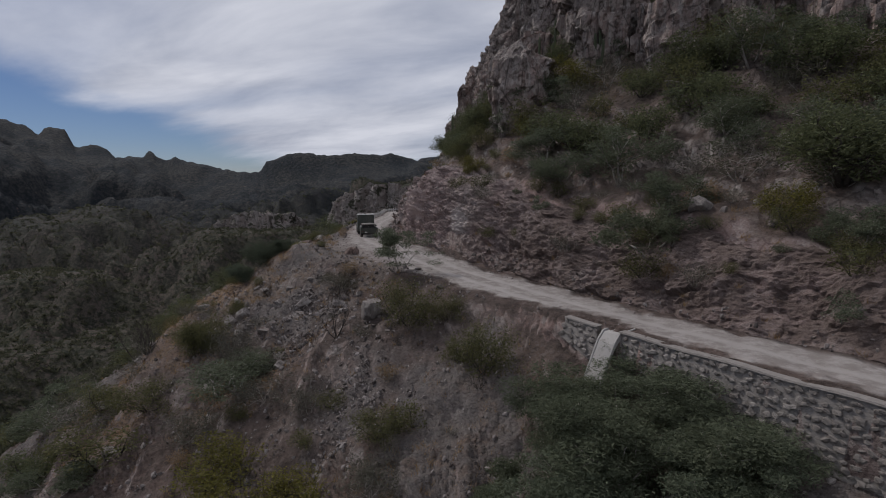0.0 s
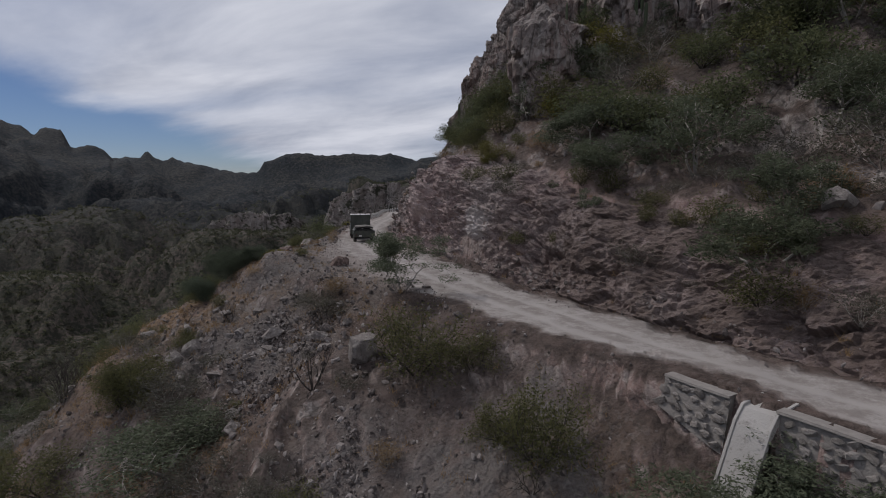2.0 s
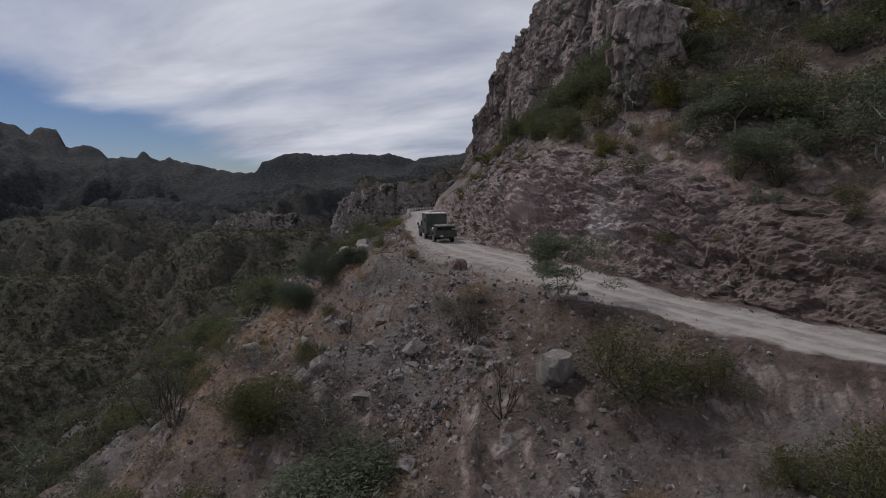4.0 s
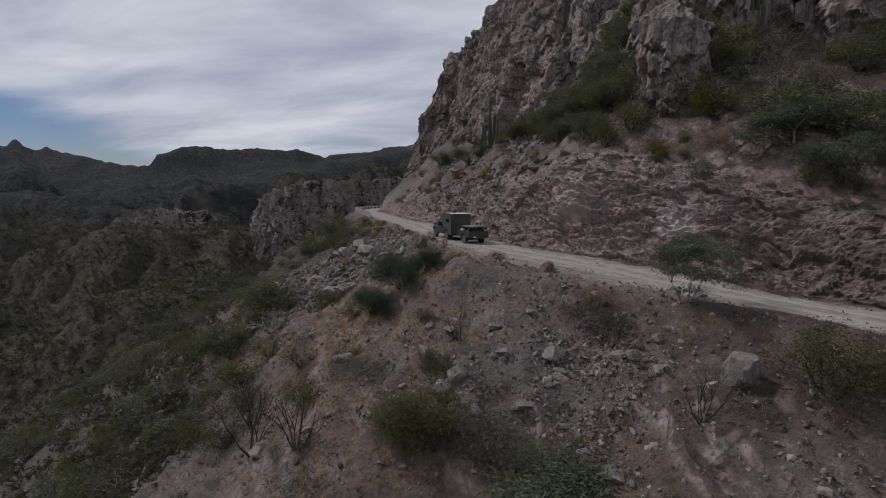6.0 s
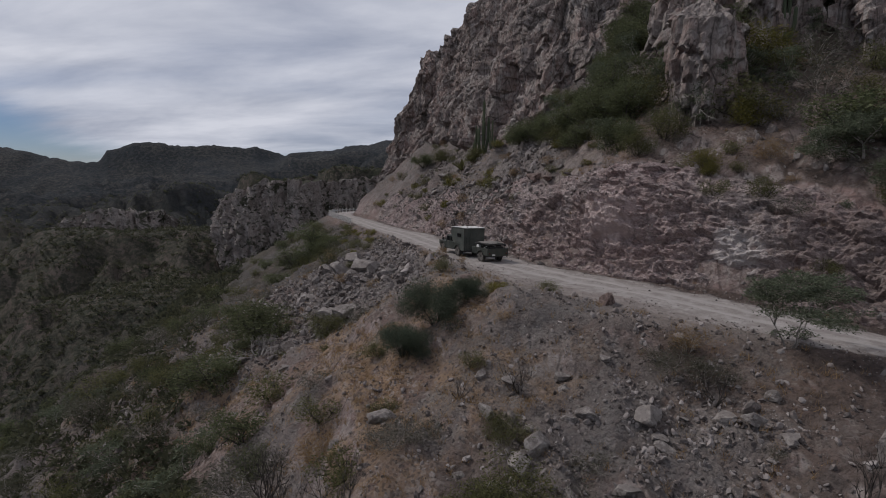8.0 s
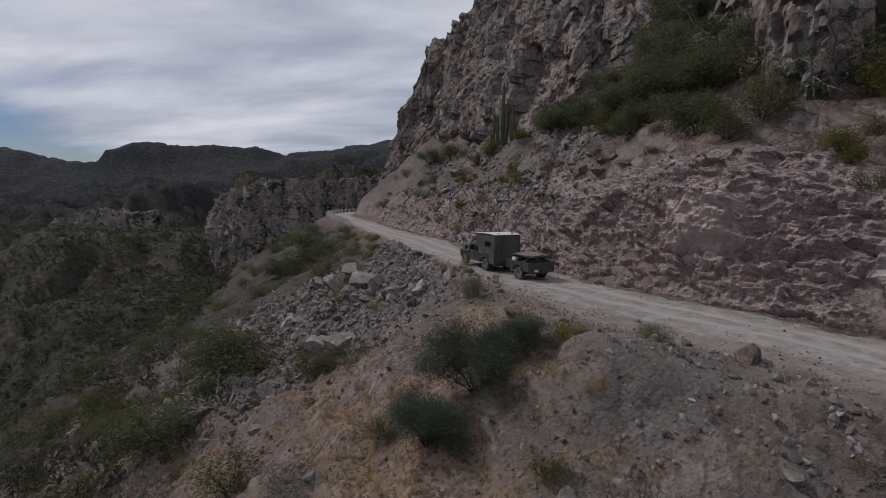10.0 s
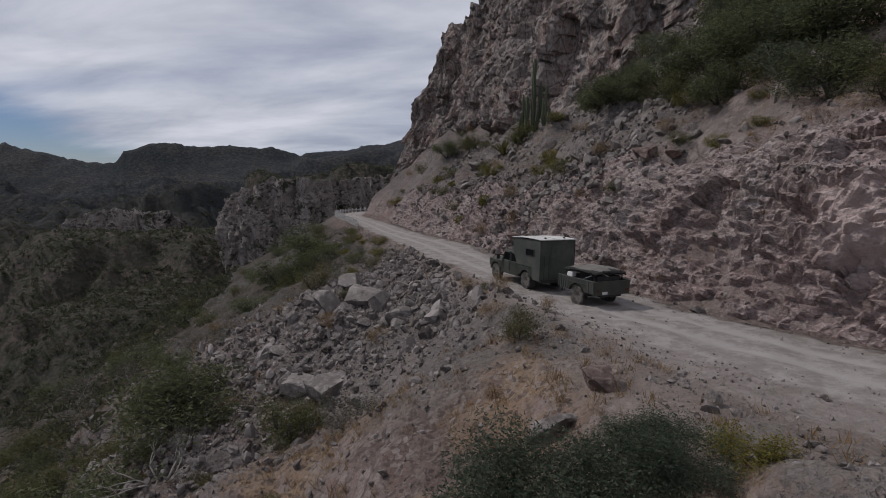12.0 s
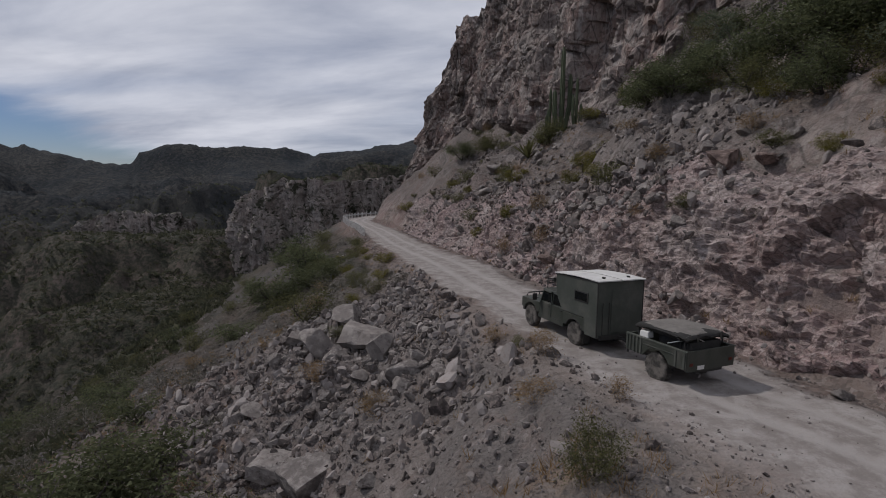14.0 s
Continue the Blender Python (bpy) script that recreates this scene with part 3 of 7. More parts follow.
    crest = body + (crest - body) * smooth(r / far_r, 0.90, 0.985)
    far_z = floor + (crest - floor) * t - np.maximum(r - far_r * 1.02, 0) * 0.15
    bell = np.clip(t * (1 - t) * 4, 0, 1) ** 0.6
    # ravines cut into the slopes, with spurs left between them
    wx, wy = x + 60 * fbm(x * 0.004, y * 0.004, 0 * x, 3, 43), y + 60 * fbm(x * 0.004, y * 0.004, 0 * x, 3, 44)
    spurs = ridged(wx * 0.0030, wy * 0.0030, 0 * x, 6, 42, 0.52) / 1.96
    far_z -= (1 - smooth(spurs, -0.55, 0.75)) * (105 * bell + 10 * smooth(r, 300, 480)) * smooth(r, 220, 600)
    far_z += 4 * fbm(x * 0.03, y * 0.03, 0 * x, 4, 45) * smooth(r, 150, 400) * (1 - 0.75 * smooth(t, 0.9, 1.0))
    # mesa rim: a band of cliffs under the flat crest
    rim = smooth(az, -18.5, -17) * (1 - smooth(az, -4, -2))
    far_z -= rim * 26 * smooth(r, far_r * 1.0, far_r * 0.955) * t
    # buttress and knoll across the ravine
    def lump(cx, cy, rx, ry_, h, turn=0.0, sharp=0.45):
        c, s = math.cos(turn), math.sin(turn)
        ax, ay = ((x - cx) * c + (y - cy) * s) / rx, (-(x - cx) * s + (y - cy) * c) / ry_
        q = np.sqrt(ax ** 2 + ay ** 2) + 0.16 * fbm(x * 0.045, y * 0.045, 0 * x, 4, 51)
        return h * smooth(q, 1.0, sharp)
    base = np.maximum(far_z, floor)
    far_z = base
    crags = 1 + 0.03 * fbm(x * 0.05, y * 0.05, 0 * x, 4, 55)
    far_z = np.maximum(far_z, -75 + lump(-36, 394, 40, 34, 82, 0.5, 0.55) * crags)
    far_z = np.maximum(far_z, -75 + lump(22, 424, 60, 40, 90, 0.2, 0.55) * crags)
    far_z = np.maximum(far_z, -75 + lump(-152, 480, 52, 36, 54, 0.2, 0.30) * crags)
    far_z = np.maximum(far_z, -75 + lump(-150, 475, 130, 100, 30, 0.3, 0.1))
    far_z = np.maximum(far_z, -78 + lump(-95, 300, 90, 150, 34, 0.25, 0.1))
    far_z = np.maximum(far_z, -80 + lump(-120, 420, 190, 120, 52, 0.2, 0.1))
    far_z = np.maximum(far_z, -82 + lump(-330, 520, 200, 150, 66, 0.2, 0.1) * (0.8 + 0.25 * spurs))
    far_z = np.maximum(far_z, -82 + lump(-240, 330, 120, 80, 40, -0.3, 0.1) * (0.8 + 0.25 * spurs))
    far_z = np.maximum(far_z, -70 + lump(-190, 760, 320, 130, 66, 0.15, 0.1) * (0.75 + 0.4 * spurs))
    far_z = np.maximum(far_z, -80 + lump(120, 480, 230, 150, 96, 0.0, 0.2))
    # the two meet: outer slope runs out into the valley; the ridge ends behind its nose
    off = np.maximum(np.maximum(o - 90, 0) / 90, 0)
    keep_out = np.clip(1 - off, 0, 1)
    keep_ridge = smooth(y, 262, 215) * smooth(r, 420, 300)
    keep_ridge = np.where(d > 0, keep_ridge, smooth(y, 300, 225) * smooth(r, 420, 300))
    w = keep_out * keep_ridge
    w = w * w * (3 - 2 * w)
    low = far_z
    z = near_z * w + low * (1 - w)
    z = np.where(d <= 0, np.maximum(z, np.minimum(low, near_z + 30) * (1 - w) + z * w), z)
    road_mask = on_road * smooth(ry, 0, 3) * w * (1 - 0.5 * smooth(-d, HALF, HALF + 0.9) * smooth(ry, 48, 54))
    grass = smooth(fbm(x * 0.11, y * 0.11, 0 * x, 3, 61), 0.0, 0.45) * smooth(o, 0.6, 2.5) * (0.35 + 0.65 * np.exp(-((o - brink * 0.85) / 6) ** 2))
    grass = grass + 0.9 * np.exp(-((o - brink * 0.75) / 5.5) ** 2) * smooth(ry, 46, 54) * smooth(ry, 78, 70) * smooth(fbm(x * 0.3, y * 0.3, 0 * x, 3, 62), -0.5, 0.2)
    band = np.exp(-((o - by_y(ry, 46, 13, 54, 10, 60, 14, 68, 15, 76, 12)) / 4.2) ** 2) * smooth(ry, 42, 48) * smooth(ry, 80, 72)
    grass = grass + 1.1 * band * smooth(fbm(x * 0.22, y * 0.22, 0 * x, 3, 62), -0.25, 0.25)
    grass = np.clip(grass + 0.35 * smooth(u, 4, 8) * smooth(fbm(x * 0.2, y * 0.2, 0 * x, 3, 63), 0.1, 0.5), 0, 1)
    scree = smooth(fbm(x * 0.13, y * 0.13, 0 * x, 3, 81), 0.0, 0.35)
    fan = np.exp(-(((x + 12.3) / 4.6) ** 2 + ((y - 45.2) / 4.4) ** 2)) + np.exp(-(((x + 5.4) / 1.9) ** 2 + ((y - 32.5) / 4.0) ** 2))
    grass = np.clip(grass + 0.9 * np.exp(-(((x + 20.5) / 5.5) ** 2 + ((y - 53.5) / 4.5) ** 2)) * smooth(fbm(x * 0.3, y * 0.3, 0 * x, 3, 64), -0.4, 0.3), 0, 1)
    grass = grass * (1 - 0.85 * np.clip(fan, 0, 1))
    rubble = np.clip(0.8 * fan * smooth(o, 2, 4) + smooth(o, 0.3, 1.5) * (0.1 + 0.75 * scree + 0.9 * np.exp(-((ry - 88) / 11) ** 2) + 0.3 * fbm(x * 0.15, y * 0.15, 0 * x, 3, 65)) + smooth(u, 1.0, 4) * 0.7 * smooth(ry, 72, 84), 0, 1)
    scrub = np.clip(1 - w + smooth(o, 34, 55) + 0.6 * smooth(u, 14, 24) + smooth(ry, 94, 101) * smooth(o, 0.8, 3.0) * 0.85, 0, 1)
    red = np.clip((0.55 + 0.7 * fbm(x * 0.10, y * 0.10, 0 * x, 3, 67)) * smooth(u, -0.2, 0.3) * smooth(u, 9, 4) + smooth(o, 0, 1) * 0.3 * smooth(fbm(x * 0.08, y * 0.08, 0 * x, 3, 69), 0, 0.5), 0, 1) * w
    dust = np.clip(smooth(ry, 60, 78) * smooth(ry, 116, 90) * smooth(np.maximum(o, u * 0.8), 15, 3) * (0.55 + 0.5 * fbm(x * 0.25, y * 0.25, 0 * x, 3, 91)), 0, 1) * w
    dust = np.clip(dust + smooth(o, shelf + 0.5, shelf - 1.0) * smooth(shelf, 0.5, 2.0) * smooth(o, 0.0, 0.6) * 0.9, 0, 1)
    # where the first stretch's earth colour is darkened to stand in for shade
    early_shade = smooth(ry, 64, 50) * (1 - road_mask) * (1 - 0.7 * np.clip(grass, 0, 1)) * (1 - 0.6 * rubble) * w
    # last lane value: distance, which lays the haze tint on the far slopes
    return z, (road_mask, grass * w, rubble * w), (scrub, red, dust), (np.clip(0.5 + d / 10, 0, 1), early_shade, d, smooth(r, 380, 900))


APEX = (-10.0, 0.0)


def mesh_object(name, verts, faces, material, smooth_shade=True):
    me = bpy.data.meshes.new(name)
    me.vertices.add(len(verts))
    me.vertices.foreach_set("co", np.asarray(verts, np.float32).ravel())
    faces = np.asarray(faces, np.int32)
    n = faces.shape[1]
    me.loops.add(faces.size)
    me.loops.foreach_set("vertex_index", faces.ravel())
    me.polygons.add(len(faces))
    me.polygons.foreach_set("loop_start", np.arange(0, faces.size, n, dtype=np.int32))
    me.polygons.foreach_set("use_smooth", np.full(len(faces), smooth_shade, bool))
    me.materials.append(material)
    me.update(calc_edges=True)
    me.validate()
    return new(name, me)


def grid_faces(rows, cols, wrap=False):
    i, j = np.meshgrid(np.arange(rows - 1), np.arange(cols if wrap else cols - 1), indexing="ij")
    a, b = i * cols + j, i * cols + (j + 1) % cols
    return np.stack([a, b, b + cols, a + cols], -1).reshape(-1, 4)


def build_ground():
    az = np.concatenate([np.arange(-52, -40, 0.5), np.arange(-40, -24, 0.2), np.arange(-24, 42, 0.25), np.arange(42, 80, 0.6), np.arange(80, 308, 6.0)])
    az = np.radians(az)[::-1]
    rad = np.concatenate([[0.01], np.arange(1.0, 24, 0.9), np.arange(24, 130, 0.36), 130 * 1.0128 ** np.arange(0, 288)])
    R, A = np.meshgrid(rad, az, indexing="ij")
    x, y = (APEX[0] + R * np.sin(A)).ravel(), (APEX[1] + R * np.cos(A)).ravel()
    z, m1, m2, lane = land(x, y)
    # rock relief: push steep ground sideways
    zz = z.reshape(R.shape)
    gx = np.gradient(zz, axis=0) / np.gradient(R, axis=0)
    steepness = smooth(np.abs(gx).ravel(), 0.5, 1.4) * smooth(np.hypot(x, y), 260, 180)
    u = lane[2] - HALF          # the earth lies back behind the rock cut
    z = z - 1.5 * smooth(u, 0.7, 1.4) * smooth(u, 6.6, 5.0) * smooth(y, 14, 20) * smooth(y, 152, 140)
    push = ridged(x * 0.35, y * 0.35, z * 0.6, 4, 71) * 0.55 * steepness * (1 - smooth(u, -1, 0.5) * smooth(u, 8.0, 6.5))
    ob = mesh_object("ground", np.stack([x - push * 0.8, y - push * 0.35, z + 0.25 * push], 1), grid_faces(len(rad), len(az), True), MAT_GROUND)
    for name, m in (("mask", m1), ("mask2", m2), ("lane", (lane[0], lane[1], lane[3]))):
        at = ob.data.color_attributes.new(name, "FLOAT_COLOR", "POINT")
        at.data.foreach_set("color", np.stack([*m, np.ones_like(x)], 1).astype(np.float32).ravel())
    return tagged(ob, "dry reddish hillside of earth and rubble with a dusty road", "ground", kind="structure")


build_ground()


def height(x, y):
    return float(land(np.array([float(x)]), np.array([float(y)]))[0][0])


# ---- crags above the road ----
def blocks(X, Y, Z, seed, size):
    """Jointed rock: blocks that stand out by different amounts, with open joints between them."""
    wx, wz = 0.8 * fbm(X * 0.3, Y * 0.3, Z * 0.3, 2, seed + 21), 0.6 * fbm(X * 0.4, Y * 0.4, Z * 0.4, 2, seed + 22)
    a, ea = cells((X + wx) * 0.17, (Y + wx) * 0.17, (Z + wz) * 0.035, seed + 23)
    b, eb = cells((X + wx) * 0.48, (Y + wx) * 0.48, (Z + wz) * 0.15, seed + 24)
    c, ec = cells(X * 1.1, Y * 1.1, Z * 0.5, seed + 25)
    return size * (0.42 * a - 0.32 * np.exp(-ea * 14) + 0.24 * b - 0.08 * np.exp(-eb * 14) + 0.13 * c)


def build_cliff(name, foot, tops, sink, lean, seed, step=0.42, label="", bulge=2.2, crest=3.2, material=None):
    """A rock wall that follows a plan line; tops: (share of the way, height of the crest)."""
    line = spline(foot, step)
    tan = np.gradient(line, axis=0)
    tan /= np.linalg.norm(tan, axis=1)[:, None]
    normal = np.stack([-tan[:, 1], tan[:, 0]], 1)          # into the hill
    n = len(line)
    share = np.linspace(0, 1, n)
    zf = land(line[:, 0], line[:, 1])[0] - sink
    top = np.interp(share, [t[0] for t in tops], [t[1] for t in tops]) + crest * fbm(share * n * step * 0.16, 0 * share, 0 * share, 4, seed + 9, 0.65)
    rows = int(max(top - zf) / step) + 2
    V = np.linspace(0, 1, rows)[:, None]
    z = zf[None] + (top - zf)[None] * V
    back = lean * (z - zf[None])
    x0 = line[None, :, 0] + normal[None, :, 0] * back
    y0 = line[None, :, 1] + normal[None, :, 1] * back
    f = lambda a: a.ravel()
    X, Y, Z = f(x0), f(y0), f(z)
    # vertical pillars and clefts, ledges, small facets
    p = ridged(X * 0.085, Y * 0.085, Z * 0.02, 3, seed) * bulge + ridged(X * 0.3, Y * 0.3, Z * 0.09, 4, seed + 3) * bulge * 0.36
    p += blocks(X, Y, Z, seed, bulge)
    nx, ny = np.broadcast_to(normal[None, :, 0], z.shape).ravel(), np.broadcast_to(normal[None, :, 1], z.shape).ravel()
    fade = np.broadcast_to(smooth(V, 0.0, 0.06), z.shape).ravel()
    X, Y = X - nx * p * fade, Y - ny * p * fade
    # the cap runs back into the hill
    last = slice((rows - 1) * n, rows * n)
    cap = [np.stack([X, Y, Z], 1)]
    for k_, drop in ((3, 0.2), (9, 1.5), (26, 16)):
        cap.append(np.stack([X[last] + nx[last] * k_, Y[last] + ny[last] * k_, Z[last] - drop + 0.8 * fbm(X[last] * 0.2, Y[last] * 0.2, 0 * X[last] + k_, 3, seed)], 1))
    ob = mesh_object(name, np.concatenate(cap), grid_faces(rows + 3, n)[:, ::-1], material or MAT_CLIFF, False)
    return tagged(ob, label or "tall weathered grey-brown rock cliff with vertical clefts", "cliff", kind="structure")


build_cliff("cliff_main", [(34, 214), (14, 209), (3, 203), (-1, 195), (5, 184), (9, 166), (9, 148), (8, 126), (8, 112), (12, 106), (19, 104), (29, 104), (42, 100)],
            [(0, 30), (0.17, 24), (0.21, 24), (0.27, 38), (0.36, 46), (0.5, 54), (0.8, 56), (1, 58)], 2.0, 0.27, 101)
build_cliff("cliff_upper", [(24, 88), (30, 80), (36, 76), (46, 72), (58, 60), (72, 40), (90, 20)],
            [(0, 46), (0.3, 44), (0.6, 44), (1, 46)], 7.0, 0.2, 131, 0.6)


CUT_TOP = np.full((400, 500), -99.0)        # height of the rock cut over a 0.4 m grid


def surface(x, y):
    """Height of the land or of the rock cut on it, whichever is higher."""
    z = land(x.copy(), y.copy())[0]
    return np.maximum(z, CUT_TOP[np.clip(((x + 60) / 0.4).astype(int), 0, 399), np.clip((y / 0.4).astype(int), 0, 499)])


def build_cut(name, ry0, ry1, seed, label):
    """The blasted rock face beside the road, standing out of the earth in blocks."""
    step, rise = 0.19, 0.14
    keep = (LINE[:, 1] >= ry0) & (LINE[:, 1] <= ry1)
    P, T = LINE[keep], TAN[keep]
    s = np.concatenate([[0], np.cumsum(np.linalg.norm(np.diff(P, axis=0), axis=1))])
    at = np.arange(0, s[-1], step)
    f = lambda a: np.interp(at, s, a)
    px, py, tx, ty = f(P[:, 0]), f(P[:, 1]), f(T[:, 0]), f(T[:, 1])
    # walk up the slope in even steps, so that steep parts keep their detail
    fine = HALF + 0.35 + np.arange(0, 9.0, 0.08)
    fz = land((px[:, None] + ty[:, None] * fine).ravel(), (py[:, None] - tx[:, None] * fine).ravel())[0].reshape(len(at), -1)
    rows = int(10.5 / rise)
    u = np.empty((rows, len(at)))
    for i in range(len(at)):
        run = np.concatenate([[0], np.cumsum(np.hypot(0.08, np.diff(fz[i])))])
        u[:, i] = np.interp(np.linspace(0, min(run[-1], 10.5), rows), run, fine)
    X, Y = (px + ty * u).ravel(), (py - tx * u).ravel()
    Z = land(X.copy(), Y.copy())[0]
    U = u.ravel() - HALF
    wx = 0.5 * fbm(X * 0.5, Y * 0.5, Z * 0.5, 2, seed)
    a, ea = cells((X + wx) * 0.30, (Y + wx) * 0.30, Z * 0.62, seed + 1)
    b, eb = cells((X + wx) * 0.85, (Y + wx) * 0.85, (Z + wx) * 1.5, seed + 2)
    c, ec = cells(X * 2.0, Y * 2.0, Z * 3.2, seed + 3)
    bedz = Z * 0.75 + 0.10 * (X + Y) * 0.5 + 0.7 * fbm(X * 0.16, Y * 0.16, Z * 0.1, 3, seed + 6)
    ledge = bedz - np.floor(bedz)
    ledge = (smooth(ledge, 0.15, 0.80) - smooth(ledge, 0.86, 1.0) - 0.45) * (0.5 + 0.5 * smooth(fbm(X * 0.2, Y * 0.2, 0 * X, 2, seed + 7), -0.3, 0.3))
    knob = np.exp(-((X + 2.6) ** 2 + (Y - 64.8) ** 2) / 7.0) * smooth(Z, 2.6, 4.2)
    scar = np.exp(-((X - 1.6) ** 2 + (Y - 56.2) ** 2) / 5.0)
    e, ee = cells(X * 4.2, Y * 4.2, Z * 5.5, seed + 8)
    top_fade = 1 - 0.75 * smooth(U, 2.6, 4.4)
    ledge = ledge * top_fade * (0.25 + 0.75 * smooth(Y, 44, 58))
    a, b = a * (0.4 + 0.6 * top_fade), b * (0.4 + 0.6 * top_fade)
    p = 0.07 * e + 0.55 * ledge + 1.1 * knob - 0.7 * scar + 0.16 * fbm(X * 1.5, Y * 1.5, Z * 2.2, 4, seed + 9, 0.6) + 0.44 * a - 0.26 * top_fade * np.exp(-ea * 14) + 0.22 * b - 0.10 * np.exp(-eb * 14) + 0.12 * c + 0.35 * fbm(X * 0.12, Y * 0.12, Z * 0.2, 3, seed + 4)
    amount = np.interp(np.broadcast_to(py, (len(u), len(at))).ravel(), [ry0, ry0 + 6, 44, 52, 72, 80, 92, ry1], [0.4, 0.6, 0.7, 0.85, 0.90, 0.70, 0.50, 0.45])
    p = (p * amount + 0.42 - 0.30 * (1 - smooth(amount, 0.4, 1.1))) * smooth(U, 0.2, 0.9) - 1.3 * smooth(U, 4.6, 7.6) - 0.5 * smooth(U, 0.6, 0.3)
    nx, ny = np.broadcast_to(ty, (len(u), len(at))).ravel(), np.broadcast_to(-tx, (len(u), len(at))).ravel()
    v = np.stack([X - nx * p * 0.8, Y - ny * p * 0.8, Z + p * 0.5], 1)
    np.maximum.at(CUT_TOP, (((v[:, 0] + 60) / 0.4).astype(int), (v[:, 1] / 0.4).astype(int)), v[:, 2])
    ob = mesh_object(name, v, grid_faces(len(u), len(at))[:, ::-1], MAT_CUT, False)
    return tagged(ob, label, "rock face", kind="structure")


build_cut("rock_cut", 15, 150, 301, "blocky pinkish grey rock cut beside the dusty road")


def crag(name, x, y, rx, ry_, z0, z1, turn, seed, label):
    """A free-standing tower of jointed rock."""
    cols, rows = 84, int((z1 - z0) / 0.33)
    A, V = np.meshgrid(np.linspace(0, 2 * math.pi, cols, endpoint=False), np.linspace(0, 1, rows), indexing="ij")
    A, V = A.T, V.T
    shape = (1.12 - 0.28 * V - 0.85 * smooth(V, 0.80, 1.0) * V)
    cx, sy = np.cos(A) * rx * shape, np.sin(A) * ry_ * shape
    ct, st = math.cos(radians(turn)), math.sin(radians(turn))
    X, Y, Z = (x + cx * ct - sy * st).ravel(), (y + cx * st + sy * ct).ravel(), (z0 + (z1 - z0) * V).ravel()
    p = blocks(X, Y, Z, seed, 2.1) + ridged(X * 0.2, Y * 0.2, Z * 0.08, 3, seed + 40) * 0.7
    ox, oy = X - x, Y - y
    l_ = np.hypot(ox, oy) + 0.01
    k_ = np.minimum(p, 2.0) * np.clip(l_ / 1.5, 0, 1)
    v = np.stack([X + ox / l_ * k_, Y + oy / l_ * k_, Z + 0.4 * p * smooth(V.ravel(), 0.6, 1.0)], 1)
    ob = mesh_object(name, np.concatenate([v, [[x, y, z1 + 0.2]]]), grid_faces(rows, cols, True), MAT_CLIFF, False)
    return tagged(ob, label, "crag", kind="structure")


def crag_at(x, y, rx, ry_, top, turn, seed, label="rough grey-brown rock tower rising from the scrub slope"):
    crag("rock_tower", x, y, rx, ry_, height(x, y) - 4 - 1.1 * max(rx, ry_), top, turn, seed, label)


crag_at(9.4, 71.0, 3.4, 2.8, 24.5, 20, 501)
crag_at(21.0, 76.0, 5.5, 4.0, 34, 30, 511)
crag_at(29.0, 70.5, 5.0, 4.0, 31, -10, 521)
crag_at(43.0, 58.0, 6.5, 4.5, 36, -30, 531)
crag_at(36.0, 65.0, 4.5, 3.6, 33, 10, 541)
crag_at(14.5, 80.0, 3.2, 3.0, 29, 10, 551)
crag("rock_tower", 6.4, 183.4, 1.8, 1.7, 26, 38.2, 15, 561, "slim rock pinnacle on the edge of the cliff")


# rock walls of the buttress across the ravine
build_cliff("cliff_buttress", [(-76, 384), (-72, 362), (-60, 352), (-44, 350), (-34, 346), (-25, 352), (-22, 370), (-14, 384), (4, 390), (24, 386), (50, 378), (70, 370)],
            [(0, -14), (0.08, -7), (0.16, 1), (0.24, 5), (0.33, 7), (0.42, 5), (0.47, 3), (0.55, 7), (0.7, 8), (1, 12)], 6.0, 0.10, 171, 0.95, "grey rock buttress with sheer walls across the ravine", 3.2, 1.6, MAT_MOSSY)
build_cliff("cliff_knoll", [(-205, 480), (-192, 458), (-172, 446), (-150, 440), (-128, 444), (-112, 460), (-106, 486)],
            [(0, -50), (0.15, -32), (0.35, -19), (0.55, -15), (0.75, -20), (0.9, -32), (1, -48)], 5.0, 0.22, 191, 1.3, "dark rounded rock knoll standing in the valley scrub", 3.6, 1.6, MAT_MOSSY)

